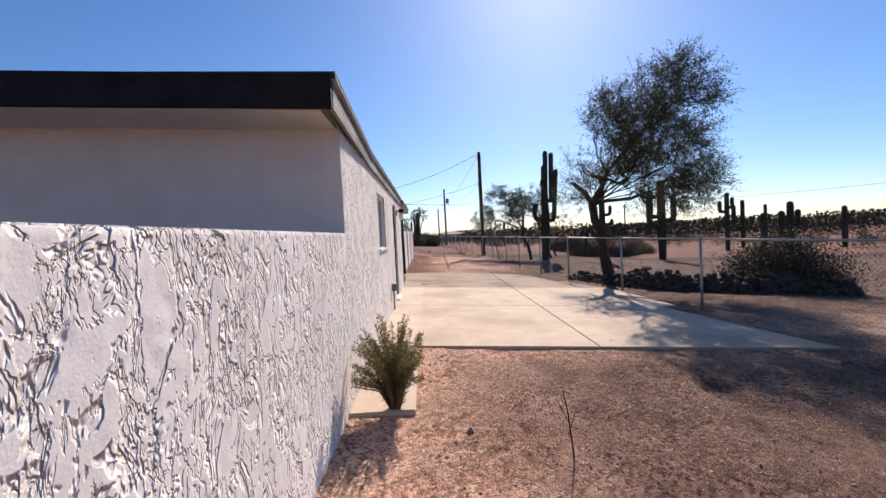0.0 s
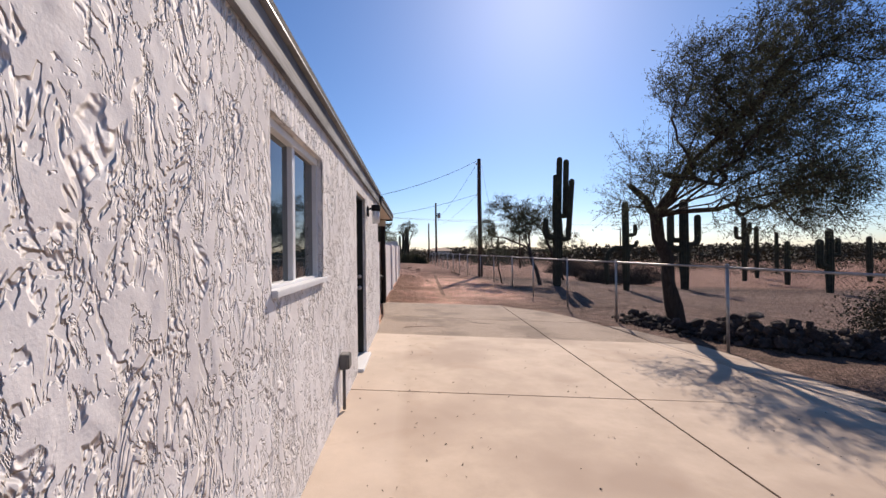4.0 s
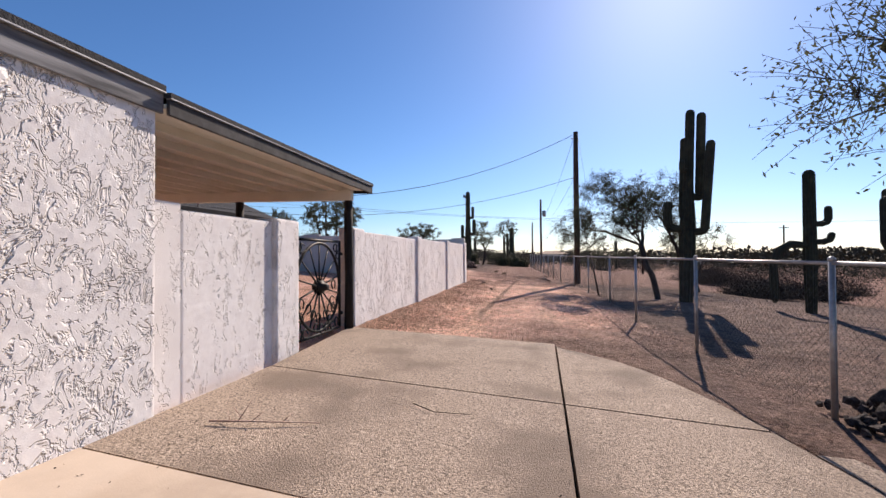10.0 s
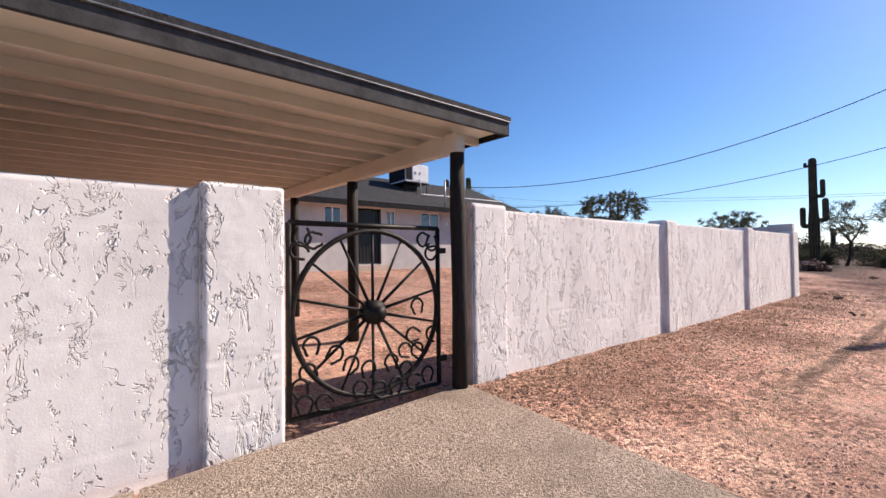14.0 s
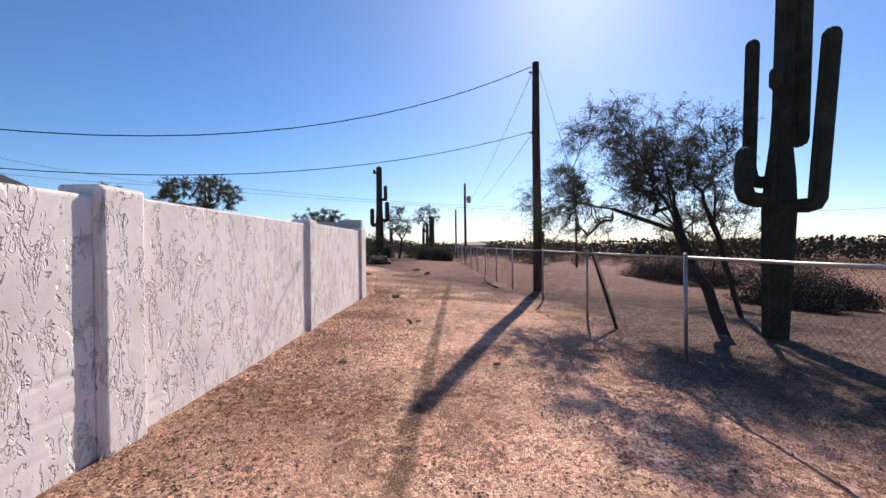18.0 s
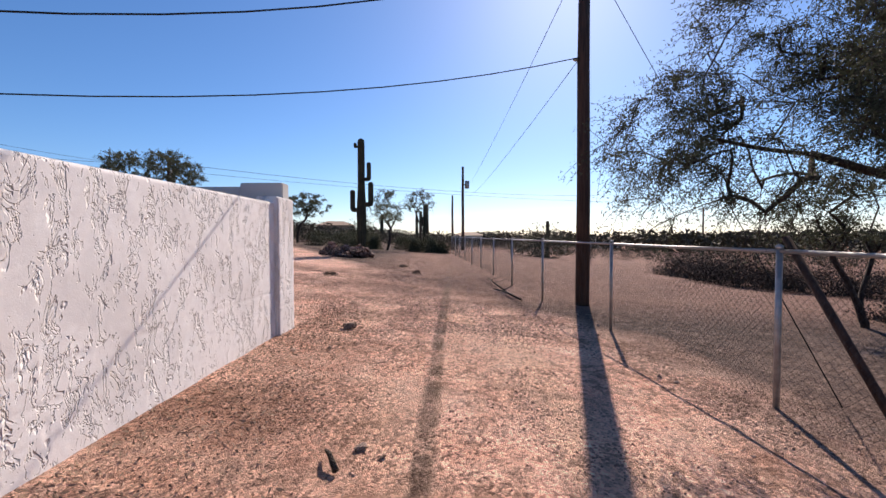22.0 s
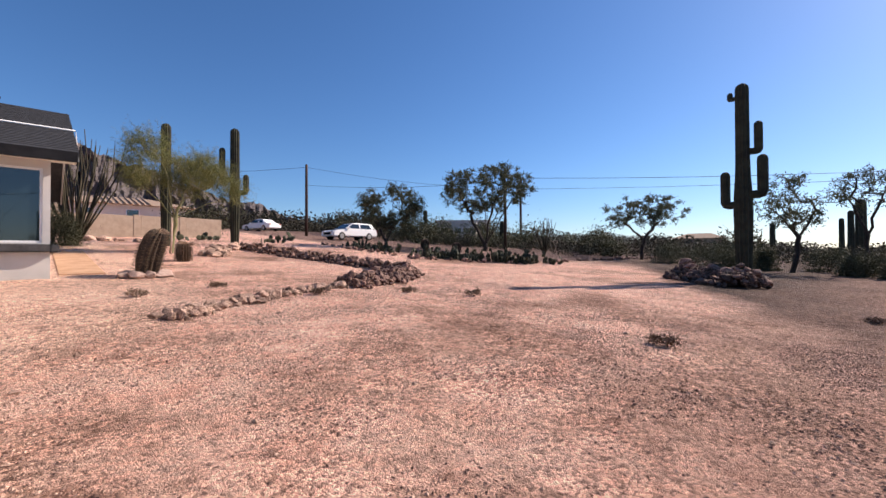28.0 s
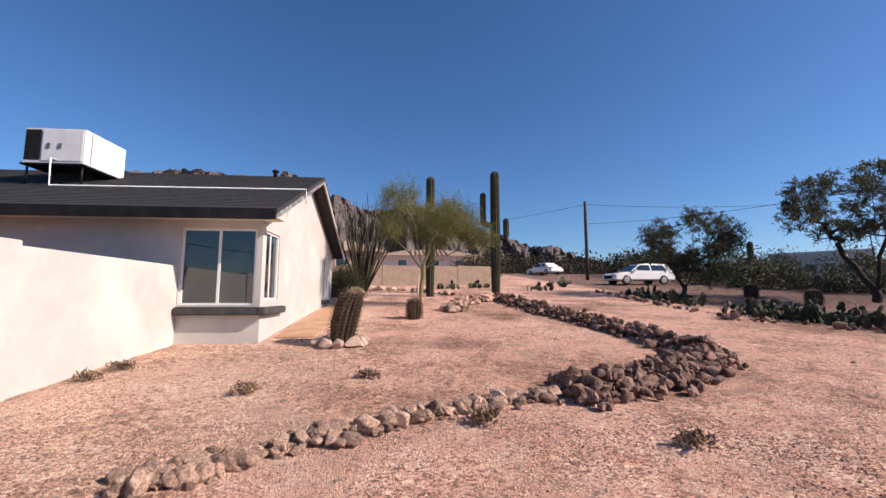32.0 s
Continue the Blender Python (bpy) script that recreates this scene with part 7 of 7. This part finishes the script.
parts_ = [field(11000, -0.9, 6.5, 0.5, 7), field(28000, -0.9, 4.6, 16.5, 32), field(80000, -8, 3.0, 29.6, 38), field(9000, 4.5, 12, 8, 34), field(4000, -14, 3, 38, 60)]
pebbles("dark_gravel", np.concatenate([p[0] for p in parts_]), np.concatenate([p[1] for p in parts_]), 0.004, 0.0125, M_dark_gravel, "dark brown gravel and dirt crumbs on the ground", 2.4)
parts_ = [field(150, -0.9, 5.0, 0.5, 34), field(330, -12, 3.5, 29.8, 48), field(260, 4.5, 14, 6, 40)]
pebbles("loose_stones", np.concatenate([p[0] for p in parts_]), np.concatenate([p[1] for p in parts_]), 0.015, 0.042, M_rock, "scattered fist-sized stones and clods on the dirt", 2.0)
# leaf litter along the foot of the yard wall
n = 11000
Y = rs.uniform(17.1, 31, n)
X = YX + 0.06 + np.abs(rs.normal(size=n)) * 0.75
th, ln = rs.rand(n) * 6.28, rs.uniform(0.006, 0.024, n)
dxy = np.stack([np.cos(th), np.sin(th)], 1)
C = np.stack([X, Y, ground_z(X, Y) + 0.012 + 0.015 * rs.rand(n)], 1)
D = np.concatenate([dxy * ln[:, None], rs.uniform(-0.012, 0.012, (n, 1))], 1)
S_ = np.concatenate([np.stack([-dxy[:, 1], dxy[:, 0]], 1) * (ln * 0.3)[:, None], rs.uniform(-0.006, 0.006, (n, 1))], 1)
V = np.stack([C - D, C + S_, C + D, C - S_], 1).reshape(-1, 3)
tagged(part("leaf_litter", np_mesh("leaf_litter", V, np.arange(4 * n).reshape(n, 4), M_dry)), "brown leaf litter and twigs at the foot of the wall", "litter", kind="stuff")


n = 900
X, Y = rs.uniform(-0.6, 4.4, n), rs.uniform(6.7, 16.4, n)
ok = (rs.rand(n) < np.where(X < 0.3, 0.9, 0.35)) & (X < 4.9 - 0.12 * (Y - 6.5))
X, Y = X[ok], Y[ok]
n = len(X)
th, ln = rs.rand(n) * 6.28, rs.uniform(0.004, 0.017, n)
dxy = np.stack([np.cos(th), np.sin(th)], 1)
C = np.stack([X, Y, GZ(X, Y) + 0.0385 + 0.002 * rs.rand(n)], 1)
D = np.concatenate([dxy * ln[:, None], rs.uniform(0, 0.006, (n, 1))], 1)
S_ = np.concatenate([np.stack([-dxy[:, 1], dxy[:, 0]], 1) * (ln * 0.4)[:, None], rs.uniform(0, 0.004, (n, 1))], 1)
V = np.stack([C - D, C + S_, C + D, C - S_], 1).reshape(-1, 3)
tagged(part("slab_litter", np_mesh("slab_litter", V, np.arange(4 * n).reshape(n, 4), M_bark)), "dark bits of leaf and twig on the concrete", "litter", kind="stuff")


def stick(pts, r, label, name="fallen_branch", wood=M_bark):
    e = thing(name, (0, 0, 0), 0, label, "branch", "fallen branches")
    for k, p in enumerate(pts):
        tube("limb" if k == 0 else "twig", p, [r * (1 - 0.6 * i / max(1, len(p) - 1)) * (1 if k == 0 else 0.5) for i in range(len(p))], wood, e, 6)


def gp(x, y, h=0.02):
    return (x, y, gz(x) + 0.035 + h)


stick([[gp(-0.2, 13.2), gp(0.1, 13.26, 0.03), gp(0.55, 13.42, 0.015)], [gp(0.0, 13.24, 0.02), gp(0.03, 13.3, 0.1), gp(0.06, 13.33, 0.17)], [gp(0.02, 13.25, 0.06), gp(-0.08, 13.3, 0.1)], [gp(0.1, 13.26, 0.03), gp(0.18, 13.3, 0.10)], [gp(-0.05, 13.23), gp(-0.15, 13.33, 0.06)], [gp(0.3, 13.33, 0.02), gp(0.34, 13.42, 0.07)]], 0.008, "small bleached branching twig lying on the aggregate slab", "fallen_branch", M_pale)
stick([[gp(1.1, 14.0), gp(1.3, 13.9, 0.01), gp(1.6, 13.95, 0.005)]], 0.004, "thin twig lying on the aggregate slab")
stick([[gp(3.0, 33.0), gp(2.8, 34.0, 0.05), gp(2.6, 34.8, 0.02)], [gp(2.75, 34.2, 0.05), gp(3.1, 34.5, 0.2)]], 0.025, "dead branch lying beside the fence")
stick([[gp(0.9, 3.83, -0.04), gp(0.88, 3.86, 0.25), gp(0.86, 3.9, 0.42)], [gp(0.88, 3.86, 0.2), gp(0.80, 3.92, 0.38)], [gp(0.88, 3.86, 0.12), gp(0.96, 3.9, 0.3)]], 0.006, "thin dry weed stalk standing in the dirt", "dry_stalk")
clod = part("dirt_clod", ROCKS[2].copy())
clod.matrix_world = Matrix.LocRotScale((-0.1, 29.65, gz(0) + 0.03), Euler((0, 0, 0.4)), (0.17, 0.1, 0.07))
tagged(clod, "flat dark clod of dirt on the track", "clod")

stick([[gp(0.66, 26.0, -0.01), gp(0.60, 26.1, 0.03), gp(0.55, 26.2, 0.0)]], 0.022, "short broken piece of grey wood on the track", "wood_piece")
stick([[gp(2.9, 34.6, -0.01), gp(2.75, 36.4, 0.05), gp(2.8, 38.8, 0.0)], [gp(2.8, 37.0, 0.04), gp(3.2, 37.6, 0.12)], [gp(2.78, 36.2, 0.03), gp(3.3, 36.9, 0.1)]], 0.02, "long dead branch lying along the fence")
for x, y, s_, m_ in ((0.75, 26.29, 0.05, 0), (0.9, 26.2, 0.035, 1), (-0.06, 28.53, 0.045, 2), (1.89, 23.68, 0.05, 3), (0.08, 23.49, 0.06, 1), (-0.43, 28.38, 0.04, 0), (3.87, 30.68, 0.045, 2)):
    ob = part("loose_stone", (PALE[m_] if m_ in (0, 2) else ROCKS[m_]).copy())
    ob.matrix_world = Matrix.LocRotScale((x, y, gz(x) + s_ * 0.35), Euler((0.2, 0.1, x * 5)), (s_, s_ * 0.75, s_ * 0.7))
    tagged(ob, "pale loose stone lying on the dirt track" if m_ in (0, 2) else "brown loose stone lying on the dirt track", "stone", "loose stones on the track")
stake = thing("wooden_stake", (-18.3, 34.5, gz(-18.3)), 0, "pale weathered stake beside the palo verde", "stake")
tube("shaft", [(0, 0, -0.05), (0.01, 0.02, 0.5), (0, 0.03, 1.15)], [0.035, 0.032, 0.03], M_pale, stake, 8)
